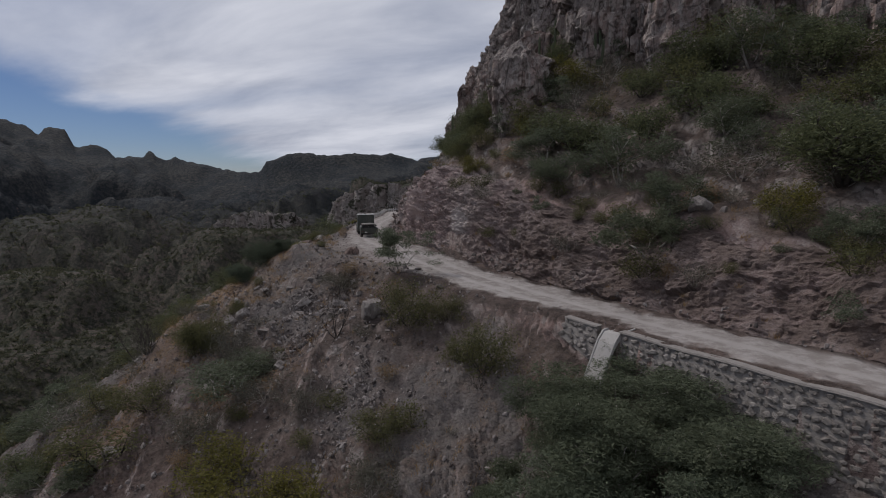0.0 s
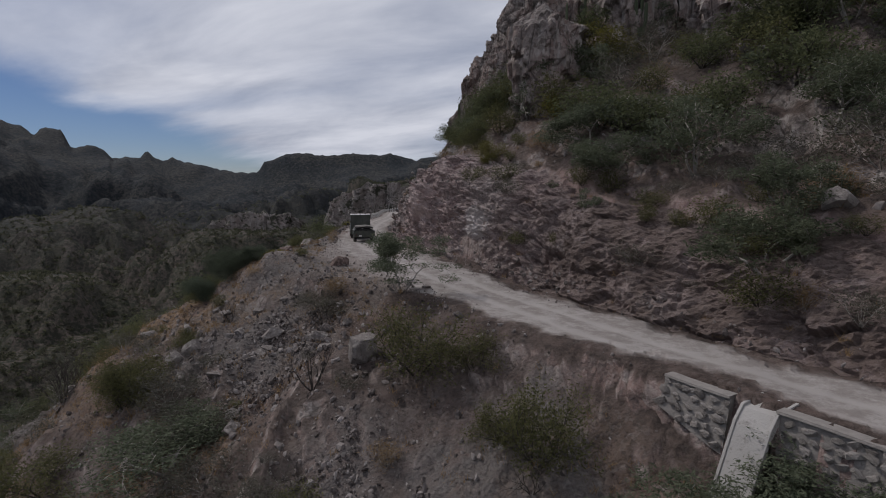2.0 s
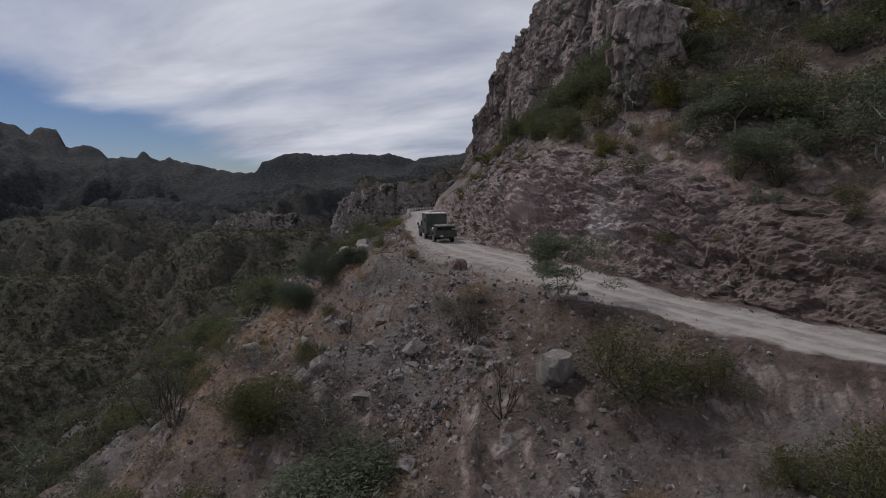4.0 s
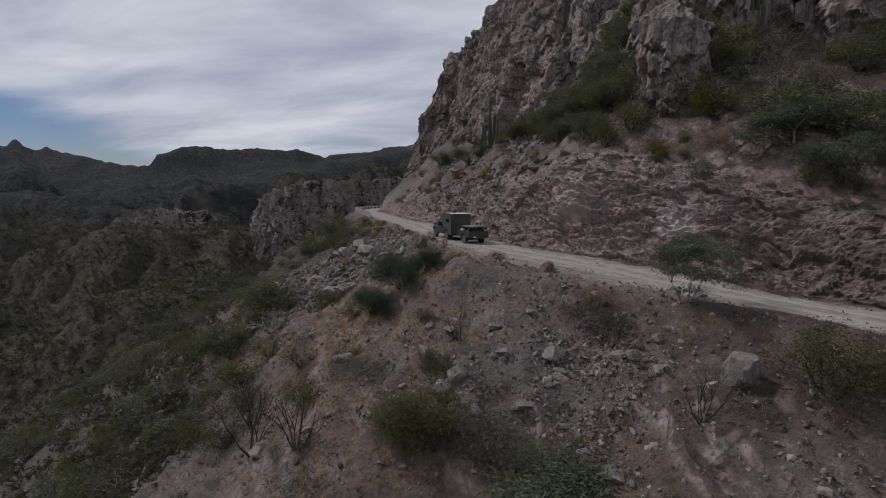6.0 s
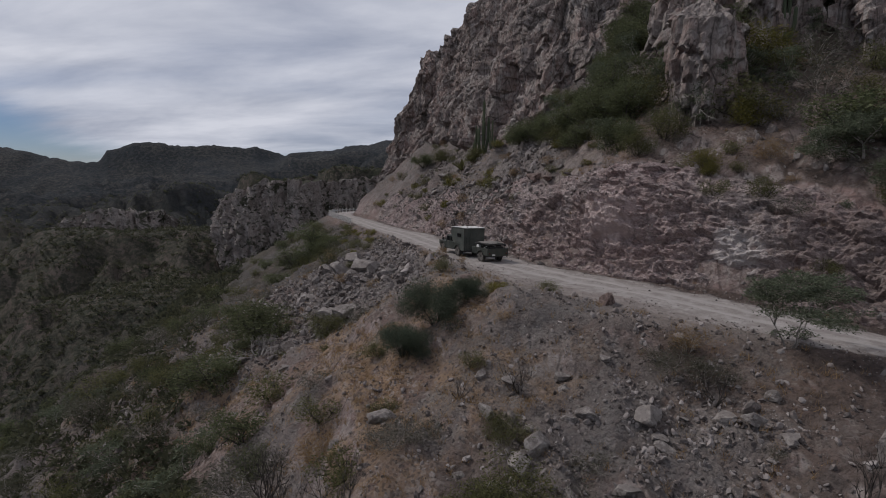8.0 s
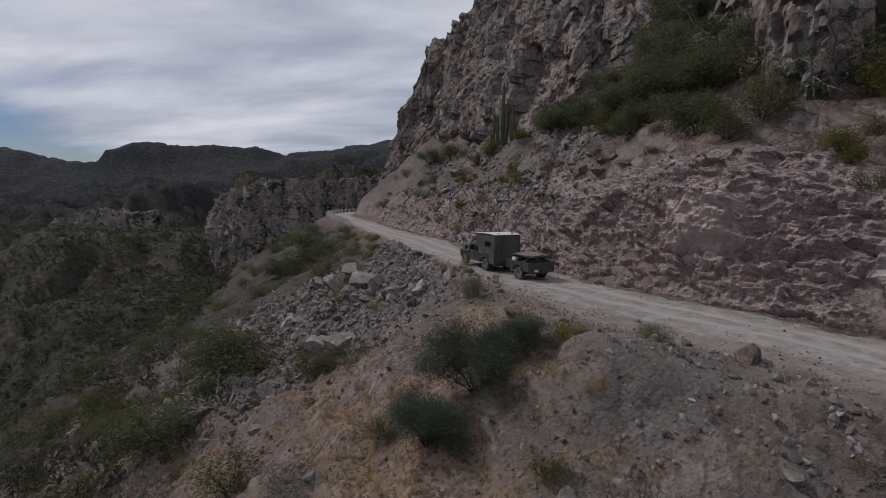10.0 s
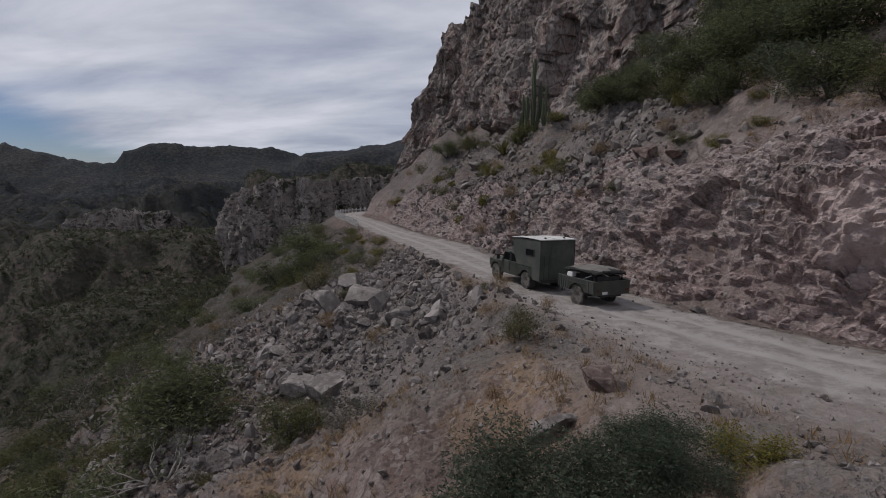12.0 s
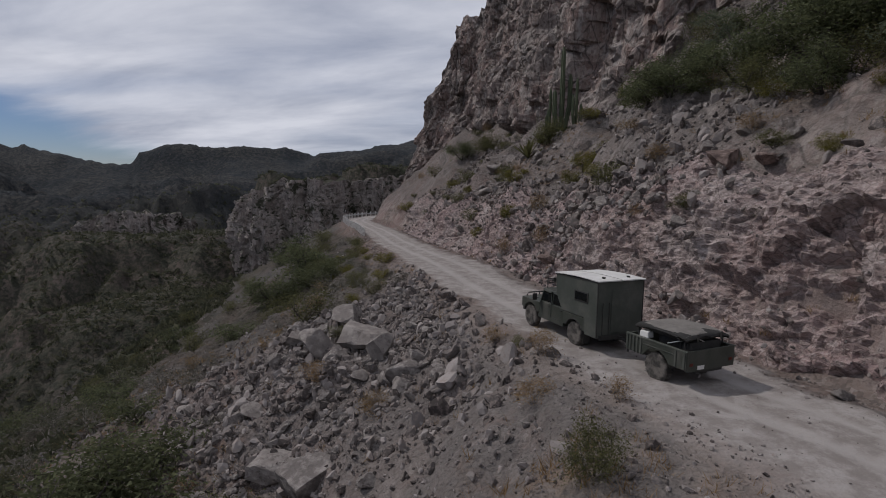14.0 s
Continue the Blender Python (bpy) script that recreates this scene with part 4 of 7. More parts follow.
# ---- tools for things ----
class Geo:
    """Collects vertices and faces for one mesh."""

    def __init__(self):
        self.v, self.f = [], []

    def add(self, verts, faces):
        n = len(self.v)
        self.v += [tuple(p) for p in verts]
        self.f += [tuple(i + n for i in q) for q in faces]
        return self

    def box(self, lo, hi, taper=0.0, turn=None):
        """A box with slightly chamfered upright edges left to bevel()."""
        x0, y0, z0, x1, y1, z1 = *lo, *hi
        t = taper
        vs = [(x0, y0, z0), (x1, y0, z0), (x1, y1, z0), (x0, y1, z0), (x0 + t, y0 + t, z1), (x1 - t, y0 + t, z1), (x1 - t, y1 - t, z1), (x0 + t, y1 - t, z1)]
        if turn is not None:
            vs = [turn @ Vector(p) for p in vs]
        return self.add(vs, [(3, 2, 1, 0), (4, 5, 6, 7), (0, 1, 5, 4), (1, 2, 6, 5), (2, 3, 7, 6), (3, 0, 4, 7)])

    def prism(self, outline, y0, y1):
        """An outline of (x, z), anticlockwise seen from -y, drawn out from y0 to y1."""
        n = len(outline)
        vs = [(x, y0, z) for x, z in outline] + [(x, y1, z) for x, z in outline]
        return self.add(vs, [tuple(range(n)), tuple(range(2 * n - 1, n - 1, -1))] + [(i, i + n, (i + 1) % n + n, (i + 1) % n) for i in range(n)])

    def tube(self, pts, radii, sides=5):
        pts = [Vector(p) for p in pts]
        rings = []
        for i, p in enumerate(pts):
            way = (pts[min(i + 1, len(pts) - 1)] - pts[max(i - 1, 0)]).normalized()
            a = way.orthogonal().normalized()
            b = way.cross(a)
            r = radii[i] if isinstance(radii, (list, tuple)) else radii
            rings.append([p + (a * math.cos(q) + b * math.sin(q)) * r for q in (2 * math.pi * j / sides for j in range(sides))])
        vs = [p for ring in rings for p in ring]
        fs = [(i * sides + j, i * sides + (j + 1) % sides, (i + 1) * sides + (j + 1) % sides, (i + 1) * sides + j) for i in range(len(pts) - 1) for j in range(sides)]
        fs += [tuple(range(sides - 1, -1, -1)), tuple(range(len(vs) - sides, len(vs)))]
        return self.add(vs, fs)

    def lathe(self, profile, sides=20, centre=(0, 0, 0)):
        """A profile of (radius, y) turned round the y axis."""
        cx, cy, cz = centre
        vs = [(cx + r * math.cos(a), cy + y, cz + r * math.sin(a)) for r, y in profile for a in (2 * math.pi * j / sides for j in range(sides))]
        n = len(profile)
        fs = [(i * sides + j, (i + 1) * sides + j, (i + 1) * sides + (j + 1) % sides, i * sides + (j + 1) % sides) for i in range(n - 1) for j in range(sides)]
        fs += [tuple(range(sides)), tuple(range(len(vs) - 1, len(vs) - sides - 1, -1))]
        return self.add(vs, fs)

    def mesh(self, name, material, shade=False, bevel=0.0):
        me = bpy.data.meshes.new(name)
        me.from_pydata(self.v, [], self.f)
        bm = bmesh.new()
        bm.from_mesh(me)
        bmesh.ops.recalc_face_normals(bm, faces=bm.faces)
        if bevel:
            sharp = [e for e in bm.edges if len(e.link_faces) == 2 and e.calc_face_angle() > 0.6]
            bmesh.ops.bevel(bm, geom=sharp, offset=bevel, segments=2, profile=0.6, affect="EDGES", clamp_overlap=True)
        for f in bm.faces:
            f.smooth = shade
        bm.to_mesh(me)
        bm.free()
        me.materials.append(material)
        return me


def part(name, data, parent, label=""):
    ob = new(name, data)
    ob.parent = parent
    return tagged(ob, label)


def thing(name, label, category, group="", m=None):
    ob = new(name)
    ob.empty_display_size = 0.2
    if m is not None:
        ob.matrix_world = m
    return tagged(ob, label, category, group)


RNG = np.random.default_rng(7)

# ---- boulders and rubble ----
def rock_mesh(seed, level, size=(1, 1, 1), cuts=13, bite=(0.40, 0.72)):
    """An angular boulder: a ball cut by planes, then roughened."""
    rng = np.random.default_rng(seed)
    bm = bmesh.new()
    bmesh.ops.create_icosphere(bm, subdivisions=level, radius=1.0)
    co = np.array([v.co[:] for v in bm.verts])
    for _ in range(cuts):
        n = rng.normal(size=3)
        n /= np.linalg.norm(n)
        over = np.maximum(co @ n - rng.uniform(*bite), 0)
        co -= over[:, None] * n
    co *= 1 + 0.06 * fbm(co[:, 0] * 2.3 + seed, co[:, 1] * 2.3, co[:, 2] * 2.3, 3, seed)[:, None]
    co *= np.array(size)
    tri = np.array([[v.index for v in f.verts] for f in bm.faces])
    bm.free()
    return co, tri


def rock_data(name, seed, level, size, material):
    co, tri = rock_mesh(seed, level, size)
    me = bpy.data.meshes.new(name)
    me.from_pydata(co.tolist(), [], tri.tolist())
    me.materials.append(material)
    return me


ROCKS = [rock_data("boulder", 200 + i, 3, (1, 0.8 + 0.1 * (i % 3), 0.6 + 0.08 * (i % 4)), MAT_BOULDER) for i in range(7)]
BROWN_ROCKS = [rock_data("brown_boulder", 230 + i, 3, (1, 0.85, 0.7), MAT_BROWN) for i in range(3)]


def block_data(name, seed, size, material):
    """A squared slab of rock with chipped edges."""
    rng = np.random.default_rng(seed)
    bm = bmesh.new()
    bmesh.ops.create_cube(bm, size=2.0)
    bmesh.ops.subdivide_edges(bm, edges=bm.edges[:], cuts=7, use_grid_fill=True)
    co = np.array([v.co[:] for v in bm.verts])
    for _ in range(10):          # broken corners and slanted faces
        n = rng.normal(size=3)
        n /= np.linalg.norm(n)
        over = np.maximum(co @ n - rng.uniform(1.0, 1.28), 0)
        co -= over[:, None] * n
    co *= 1 + 0.05 * fbm(co[:, 0] * 1.6 + seed, co[:, 1] * 1.6, co[:, 2] * 1.6, 3, seed)[:, None]
    for v, p in zip(bm.verts, co * np.array(size) * 0.8):
        v.co = p
    me = bpy.data.meshes.new(name)
    bm.to_mesh(me)
    bm.free()
    me.materials.append(material)
    return me


SLABS = [block_data("rock_slab", 250 + i, (1, 0.72 + 0.1 * i, 0.52), MAT_BOULDER) for i in range(3)]
SQUARE_ROCK = block_data("squared_rock", 254, (0.85, 0.8, 0.62), MAT_BOULDER)
PALE = "pale grey angular boulder lying on the rubble slope"


def boulder(i, x, y, size, turn, sink=0.25, tip=(0, 0), label=PALE, squash=1.0, z=None, name="boulder", group="boulders on the slope"):
    z = float(surface(np.array([float(x)]), np.array([float(y)]))[0]) if z is None else z
    ob = new(name, SQUARE_ROCK if "block-shaped" in label else SLABS[i % 3] if "slab" in label or "squared" in label else BROWN_ROCKS[i % 3] if "brown" in label and "grey" not in label else ROCKS[i % len(ROCKS)])
    ob.matrix_world = pose(x, y, z + size * (0.42 * squash - sink), tip[0], tip[1], turn) @ Matrix.Diagonal((size, size, size * squash, 1))
    return tagged(ob, label, "boulder", group)


for i, (x, y, size, turn, tip, squash, label) in enumerate([
    (-5.2, 39.8, 0.92, 20, (2, 0), 1.6, "block-shaped pale boulder with a flat top beside a shrub"),
    (-22.2, 78.8, 1.35, 30, (6, -16), 1.0, "large pale slab of rock lying tilted on the rubble"),
    (-23.9, 80.9, 1.1, -25, (0, 8), 0.95, "squared pale rock slab resting against a larger slab"),
    (-18.9, 85.4, 1.3, 60, (30, 20), 1.2, "upright pointed pale boulder in the rockfall"),
    (-19.7, 88.2, 2.1, 100, (10, -18), 1.05, "big grey-brown boulder at the top of the rockfall"),
    (-21.8, 89.5, 1.8, 10, (-10, 25), 1.1, "rough grey boulder half buried in rubble"),
    (-17.9, 81.7, 1.2, 140, (0, 12), 0.8, "dark-sided boulder near the road shoulder"),
    (-25.4, 86.0, 1.2, 80, (12, 0), 0.8, PALE), (-27.3, 81.5, 1.35, 15, (-14, 10), 0.7, PALE),
    (-20.4, 92.5, 1.5, 50, (8, 8), 0.9, PALE), (-23.6, 92.0, 1.2, 70, (0, 16), 0.9, PALE),
    (-15.2, 62.2, 0.85, 45, (0, 0), 1.0, "brown weathered boulder on the road shoulder"),
    (-6.0, 70.4, 0.42, 10, (0, 0), 1.0, "small white stone at the foot of the rock cut"),
    (-9.0, 54.2, 0.9, 45, (0, 0), 1.1, "dark brown boulder among dry grass"),
    (-16.3, 50.6, 0.55, 30, (0, 0), 1.0, PALE), (-13.9, 49.8, 0.6, 80, (0, 0), 1.0, PALE),
    (-11.6, 45.9, 0.8, 10, (0, 0), 1.0, "grey rock sticking out of the slope"), (-13.2, 60.2, 0.42, 10, (0, 0), 1.1, PALE),
    (-16.9, 61.6, 0.9, 100, (0, 20), 0.9, "pale jagged rock under the road shoulder"), (-8.1, 43.6, 0.7, 0, (0, 0), 1.0, PALE),
    (17.6, 38.2, 1.1, 0, (0, 0), 1.1, "pale boulder among scrub above the road"),
    (23.9, 57.6, 2.0, 30, (0, 14), 0.8, "smooth pale boulder among trees on the upper slope"),
    (11.9, 54.0, 1.5, 60, (0, 0), 0.9, "dark rounded boulder perched on the slope"),
    (-2.1, 81.6, 1.25, 0, (0, 0), 0.9, "cracked brown boulder on the scree above the road"),
    (-1.5, 79.2, 0.8, 40, (0, 0), 0.9, "cracked brown boulder on the scree above the road"),
    (-0.8, 126.5, 1.8, 20, (0, 0), 0.8, "pale boulder below the cliff"), (-3.4, 122, 1.3, 80, (0, 0), 0.9, "pale boulder below the cliff"),
    (-7.5, 90.5, 0.9, 10, (0, 0), 0.9, "brown boulder at the inner edge of the road"),
    (-25.5, 41, 1.0, 30, (0, 0), 0.9, "grey boulder on the lower slope"), (-22, 35, 0.9, 100, (0, 0), 0.9, "grey boulder on the lower slope"),
    (-27.0, 49.0, 0.9, 20, (0, 0), 0.8, "grey boulder on the lower slope"), (-24.8, 52.5, 0.7, 70, (0, 0), 0.9, "grey boulder on the lower slope"),
]):
    boulder(i, x, y, size, turn, 0.22, tip, label, squash)


def rubble(name, count, spread, size, level, label, seed, area=(-75, 34, 8, 150)):
    """Loose stones over the land, joined into one mesh; spread(x, y, d, ry) gives the share kept."""
    rng = np.random.default_rng(seed)
    x, y = rng.uniform(area[0], area[1], count), rng.uniform(area[2], area[3], count)
    d, ry = road_coords(x, y)
    keep = rng.uniform(0, 1, count) < spread(x, y, d, ry)
    x, y = x[keep], y[keep]
    z = surface(x, y)
    kinds = [rock_mesh(400 + i, level, (1, rng.uniform(0.5, 0.9), rng.uniform(0.32, 0.7)), 14 if level > 1 else 8) for i in range(6)]
    vs, fs, n = [], [], 0
    s = size[0] * (size[1] / size[0]) ** (rng.uniform(0, 1, len(x)) ** 2.2)
    for i in range(len(x)):
        co, tri = kinds[i % 6]
        rot = np.array(Euler(rng.uniform(-3, 3, 3)).to_matrix())
        vs.append((co * s[i]) @ rot.T + (x[i], y[i], z[i] + s[i] * 0.12))
        fs.append(tri + n)
        n += len(co)
    ob = mesh_object(name, np.concatenate(vs), np.concatenate(fs), MAT_RUBBLE, False)
    return tagged(ob, label, "rubble", kind="stuff")


def loose(x, y, d, ry):
    d = np.where((d < 0) & (ry < 36), d - 1.5, d)
    o, u = -d - HALF, d - HALF
    patch = smooth(fbm(x * 0.13, y * 0.13, 0 * x, 3, 81), 0.0, 0.35)
    chute = np.exp(-((ry - 87) / 9) ** 2) * smooth(o, 1, 3) * smooth(o, 26, 16)
    fall = np.exp(-((ry - 47) / 9) ** 2) * smooth(o, 5, 8) * smooth(o, 22, 14) * 0.8 * (0.25 + patch)
    fan = np.exp(-(((x + 12.3) / 4.6) ** 2 + ((y - 45.2) / 4.4) ** 2)) * (0.35 + 0.65 * patch) + 0.8 * np.exp(-(((x + 5.4) / 1.9) ** 2 + ((y - 32.5) / 4.0) ** 2))
    base = (0.14 + 0.5 * patch) * smooth(o, 0.2, 1.0) * smooth(o, 45, 20)
    scree = smooth(ry, 74, 86) * smooth(u, 1.5, 3.5) * smooth(u, 27, 18) * 0.9 * (0.4 + patch)
    foot = 0.55 * smooth(u, 0.1, 0.5) * smooth(u, 2.4, 1.0)
    edge = 0.45 * smooth(o, -0.1, 0.4) * smooth(o, 1.8, 0.8) * (1 - smooth(ry, 50, 54) * smooth(ry, 75, 71))
    face = 0.30 * smooth(ry, 58, 70) * smooth(u, 0.8, 2.0) * smooth(u, 9, 6) * (0.35 + 0.65 * patch)
    slope_up = 0.16 * patch * smooth(u, 3, 5) * smooth(u, 22, 12)
    return np.clip(chute + fan * smooth(o, 2.0, 4.0) + fall + base + scree + foot + edge + face + slope_up, 0, 1)


rubble("rubble", 84000, loose, (0.07, 0.28), 1, "loose grey and pinkish stones scattered over the slope", 3)
rubble("coarse_rubble", 70000, lambda x, y, d, ry: loose(x, y, d, ry) * np.clip(np.exp(-((ry - 87) / 11) ** 2) + 0.45 * np.exp(-((ry - 47) / 9) ** 2) + 0.5 * smooth(d, 4, 7) * smooth(ry, 70, 80) + 0.05, 0, 1),
       (0.14, 0.42), 1, "coarse angular stones lying on the slope", 4)
rubble("rockfall", 40000, lambda x, y, d, ry: loose(x, y, d, ry) * smooth(np.exp(-((ry - 87) / 11) ** 2) + 0.28 * np.exp(-((ry - 47) / 8) ** 2) + 0.5 * smooth(d, 6, 9), 0.2, 0.6),
       (0.25, 0.80), 2, "angular blocks of grey rock fallen down the slope", 5)

rubble("stone_fan", 32000, lambda x, y, d, ry: np.clip(2.0 * np.exp(-(((x + 12.3) / 4.4) ** 2 + ((y - 45.2) / 4.2) ** 2)) * smooth(fbm(x * 0.35, y * 0.35, 0 * x, 3, 83), -0.35, 0.15)
       + 1.1 * np.exp(-(((x + 5.4) / 1.7) ** 2 + ((y - 32.5) / 3.8) ** 2)) + 0.06, 0, 1) * smooth(-d, 4.5, 6), (0.05, 0.28), 1, "fan of broken grey stones spilled down the earth slope", 6, (-24, -1, 26, 56))
rubble("rock_pile", 17000, lambda x, y, d, ry: np.exp(-((ry - 87.5) / 9.5) ** 4) * smooth(-d, 3.6, 4.6) * smooth(-d, 26, 17) * (0.30 + 0.5 * smooth(fbm(x * 0.3, y * 0.3, 0 * x, 3, 85), -0.3, 0.3)), (0.09, 0.50), 1, "pile of broken grey rock below the road edge", 8, (-38, -13, 70, 106))

rubble("road_gravel", 34000, lambda x, y, d, ry: np.clip((0.75 * smooth(-d, 2.2, 3.2) * smooth(-d, 11, 7) * smooth(fbm(x * 0.4, y * 0.4, 0 * x, 3, 87), -0.15, 0.3) + 0.5 * smooth(d, 1.9, 2.6) * smooth(d, 4.2, 3.2)
       + 0.10 * smooth(np.abs(np.abs(d) - 0.95), 0.3, 0.7)), 0, 1), (0.025, 0.11), 1, "loose grey gravel along the road's edges and pull-out", 12, (-24, 8, 42, 82))

# the larger fallen blocks, one by one
rng = np.random.default_rng(77)
made = 0
while made < 290:
    x, y = rng.uniform(-34, 4), rng.uniform(38, 128)
    d, ry = road_coords(np.array([x]), np.array([y]))
    o, u, ry = float(-d[0]) - HALF, float(d[0]) - HALF, float(ry[0])
    chance = math.exp(-((ry - 87) / 8) ** 2) * (1.0 if 1.5 < o < 18 else 0.0) + (0.35 if ry > 78 and 2.2 < u < 13 else 0.0) + (0.12 if 6 < o < 18 and ry < 60 else 0.0) + 0.5 * math.exp(-((x + 12.3) / 4) ** 2 - ((y - 45.2) / 4) ** 2) + 0.5 * math.exp(-((x + 29) / 3) ** 2 - ((y - 72) / 6) ** 2)
    if rng.uniform() > chance:
        continue
    size = 0.36 * (2.6 ** (rng.uniform() ** 1.8))
    boulder(int(rng.integers(7)), x, y, size, rng.uniform(0, 360), 0.3, (rng.uniform(-25, 25), rng.uniform(-25, 25)),
            "angular grey block fallen onto the scree" if u > 0 else "angular grey block in the rockfall below the road", rng.uniform(0.8, 1.2), group="fallen blocks")
    made += 1

# ---- plants ----
def leaves(rng, centres, radii, count, size, flat=1.0, droop=0.0):
    """Leaf sprays as small pointed blades in clumps round the twig ends."""
    centres, radii = np.array(centres), np.array(radii)
    which = rng.choice(len(centres), count, p=radii ** 2 / np.sum(radii ** 2))
    way = rng.normal(size=(count, 3))
    way /= np.linalg.norm(way, axis=1)[:, None]
    p = centres[which] + way * (radii[which] * rng.uniform(0.25, 1.08, count) ** 0.6)[:, None] * np.array((1, 1, flat))
    a = rng.normal(size=(count, 3)) * np.array((1, 1, 0.55)) + way * 0.5
    a[:, 2] -= droop
    a /= np.linalg.norm(a, axis=1)[:, None]
    b = np.cross(a, rng.normal(size=(count, 3)))
    b /= np.linalg.norm(b, axis=1)[:, None]
    s = rng.uniform(0.6, 1.35, count)[:, None]
    a, b = a * s * size[0], b * s * size[1]
    v = np.stack([p - a * 0.5 - b * 0.5, p - a * 0.5 + b * 0.5, p + a * 0.5], 1).reshape(-1, 3)
    return v, np.arange(count * 3).reshape(-1, 3)


def quick_mesh(name, v, f, material):
    me = bpy.data.meshes.new(name)
    me.from_pydata(np.asarray(v).tolist(), [], np.asarray(f).tolist())
    me.materials.append(material)
    return me


def grow(rng, geo, start, way, length, radius, depth, tips, spread, lift, sides=5):
    """A limb that forks; collects the twig ends."""
    pts, p, w = [Vector(start)], Vector(start), Vector(way).normalized()
    n = 1 if depth == 0 and sides < 5 else 3
    for _ in range(n):
        w = (w + Vector(rng.normal(size=3)) * 0.16 + Vector((0, 0, lift)) * 0.12).normalized()
        p = p + w * length / n
        pts.append(p.copy())
    geo.tube(pts, [radius * (1 - 0.5 * i / n) for i in range(n + 1)], sides)
    if depth == 0:
        tips.append(p[:])
        return
    tips.append(pts[-2][:])
    for _ in range(2 + int(rng.uniform() < 0.55)):
        turn = Vector(rng.normal(size=3)) * spread
        grow(rng, geo, p, w + turn, length * rng.uniform(0.6, 0.82), radius * 0.52, depth - 1, tips, spread, lift, max(3, sides - 1))


def plant(kind, seed, name, label, category, stems, length, thick, depth, spread, lift, lean, bark, leaf=None, count=0, size=(0.2, 0.08), clump=0.4, flat=0.8, group=""):
    """A tree or shrub, about 1 unit of radius, with its limbs and its crown."""
    rng = np.random.default_rng(seed)
    geo, tips, name_far = Geo(), [], "scattered" in group
    for i in range(stems):
        a = 2 * math.pi * (i + rng.uniform(0, 0.7)) / stems
        way = (math.cos(a) * lean, math.sin(a) * lean, 1)
        grow(rng, geo, (0.05 * math.cos(a), 0.05 * math.sin(a), -0.12), way, length * rng.uniform(0.8, 1.15), thick, depth, tips, spread, lift, 3 if name_far else 5)
    ob = thing(name, label, category, group)
    wide = np.percentile(np.hypot([t[0] for t in tips], [t[1] for t in tips]), 85) + clump * 0.6
    k = 1.0 / wide
    geo.v = [(x * k, y * k, z * k) for x, y, z in geo.v]
    part("trunk" if kind == "tree" else "branch_frame", geo.mesh("limbs", bark, True), ob)
    if leaf:
        ends = [t for t in tips if t[2] > 0.12 * max(q[2] for q in tips)]
        v, f = leaves(rng, np.array(ends) * k, [clump * k * rng.uniform(0.6, 1.25) for _ in ends], count, size, flat)
        v[:, 2] = np.maximum(v[:, 2], 0.02)
        part("crown", quick_mesh("crown", v, f, leaf), ob)
    ob.matrix_world = pose(0, 0, -400)
    return ob


SPECIES = {}
for s in range(3):
    SPECIES["acacia", s] = plant("tree", 20 + s, "acacia_tree", "feathery grey-green acacia tree with pale limbs on the dry slope", "tree", 3, 0.95, 0.07, 3, 0.55, 0.12, 0.6,
                                 BARK_PALE, LEAF_ACACIA, 6500, (0.062, 0.024), 0.5, 0.5, "acacia trees")
    SPECIES["fine", s] = plant("tree", 30 + s, "acacia_tree", "wide feathery acacia tree beside the mountain road", "tree", 4, 0.95, 0.05, 3, 0.55, 0.10, 0.6,
                               BARK_PALE, LEAF_ACACIA, 30000, (0.042, 0.015), 0.36, 0.5, "acacia trees")
    SPECIES["crest", s] = plant("shrub", 50 + s, "mesquite_shrub", "bushy grey-green mesquite on the crest of the bank", "shrub", 7, 0.75, 0.035, 3, 0.6, 0.25, 0.7,
                                BARK_DARK, LEAF_CREST, 32000, (0.042, 0.017), 0.42, 0.80, "crest shrubs")
    SPECIES["mesquite", s] = plant("tree", 40 + s, "mesquite_tree", "dense dark green mesquite tree growing from the slope", "tree", 4, 0.7, 0.08, 3, 0.6, 0.2, 0.55,
                                   BARK_DARK, LEAF_DARK, 6500, (0.066, 0.030), 0.5, 0.8, "mesquite trees")
    SPECIES["bush", s] = plant("shrub", 60 + s, "green_shrub", "rounded olive-green shrub rooted in stony soil", "shrub", 7, 0.6, 0.03, 2, 0.5, 0.3, 0.75,
                               BARK_DARK, LEAF_BUSH, 4600, (0.064, 0.026), 0.42, 0.95, "green shrubs")
    SPECIES["grey", s] = plant("shrub", 80 + s, "grey_shrub", "thin grey-green shrub with bare twigs showing", "shrub", 6, 0.6, 0.025, 3, 0.6, 0.2, 0.8,
                               BARK_PALE, LEAF_GREY, 2400, (0.080, 0.024), 0.5, 0.8, "grey shrubs")
SPECIES["umbrella", 0] = plant("tree", 37, "acacia_tree", "small flat-topped acacia tree at the road's edge", "tree", 3, 1.1, 0.035, 3, 0.48, 0.25, 0.6,
                               BARK_PALE, LEAF_ACACIA, 11000, (0.055, 0.018), 0.42, 0.4, "acacia trees")
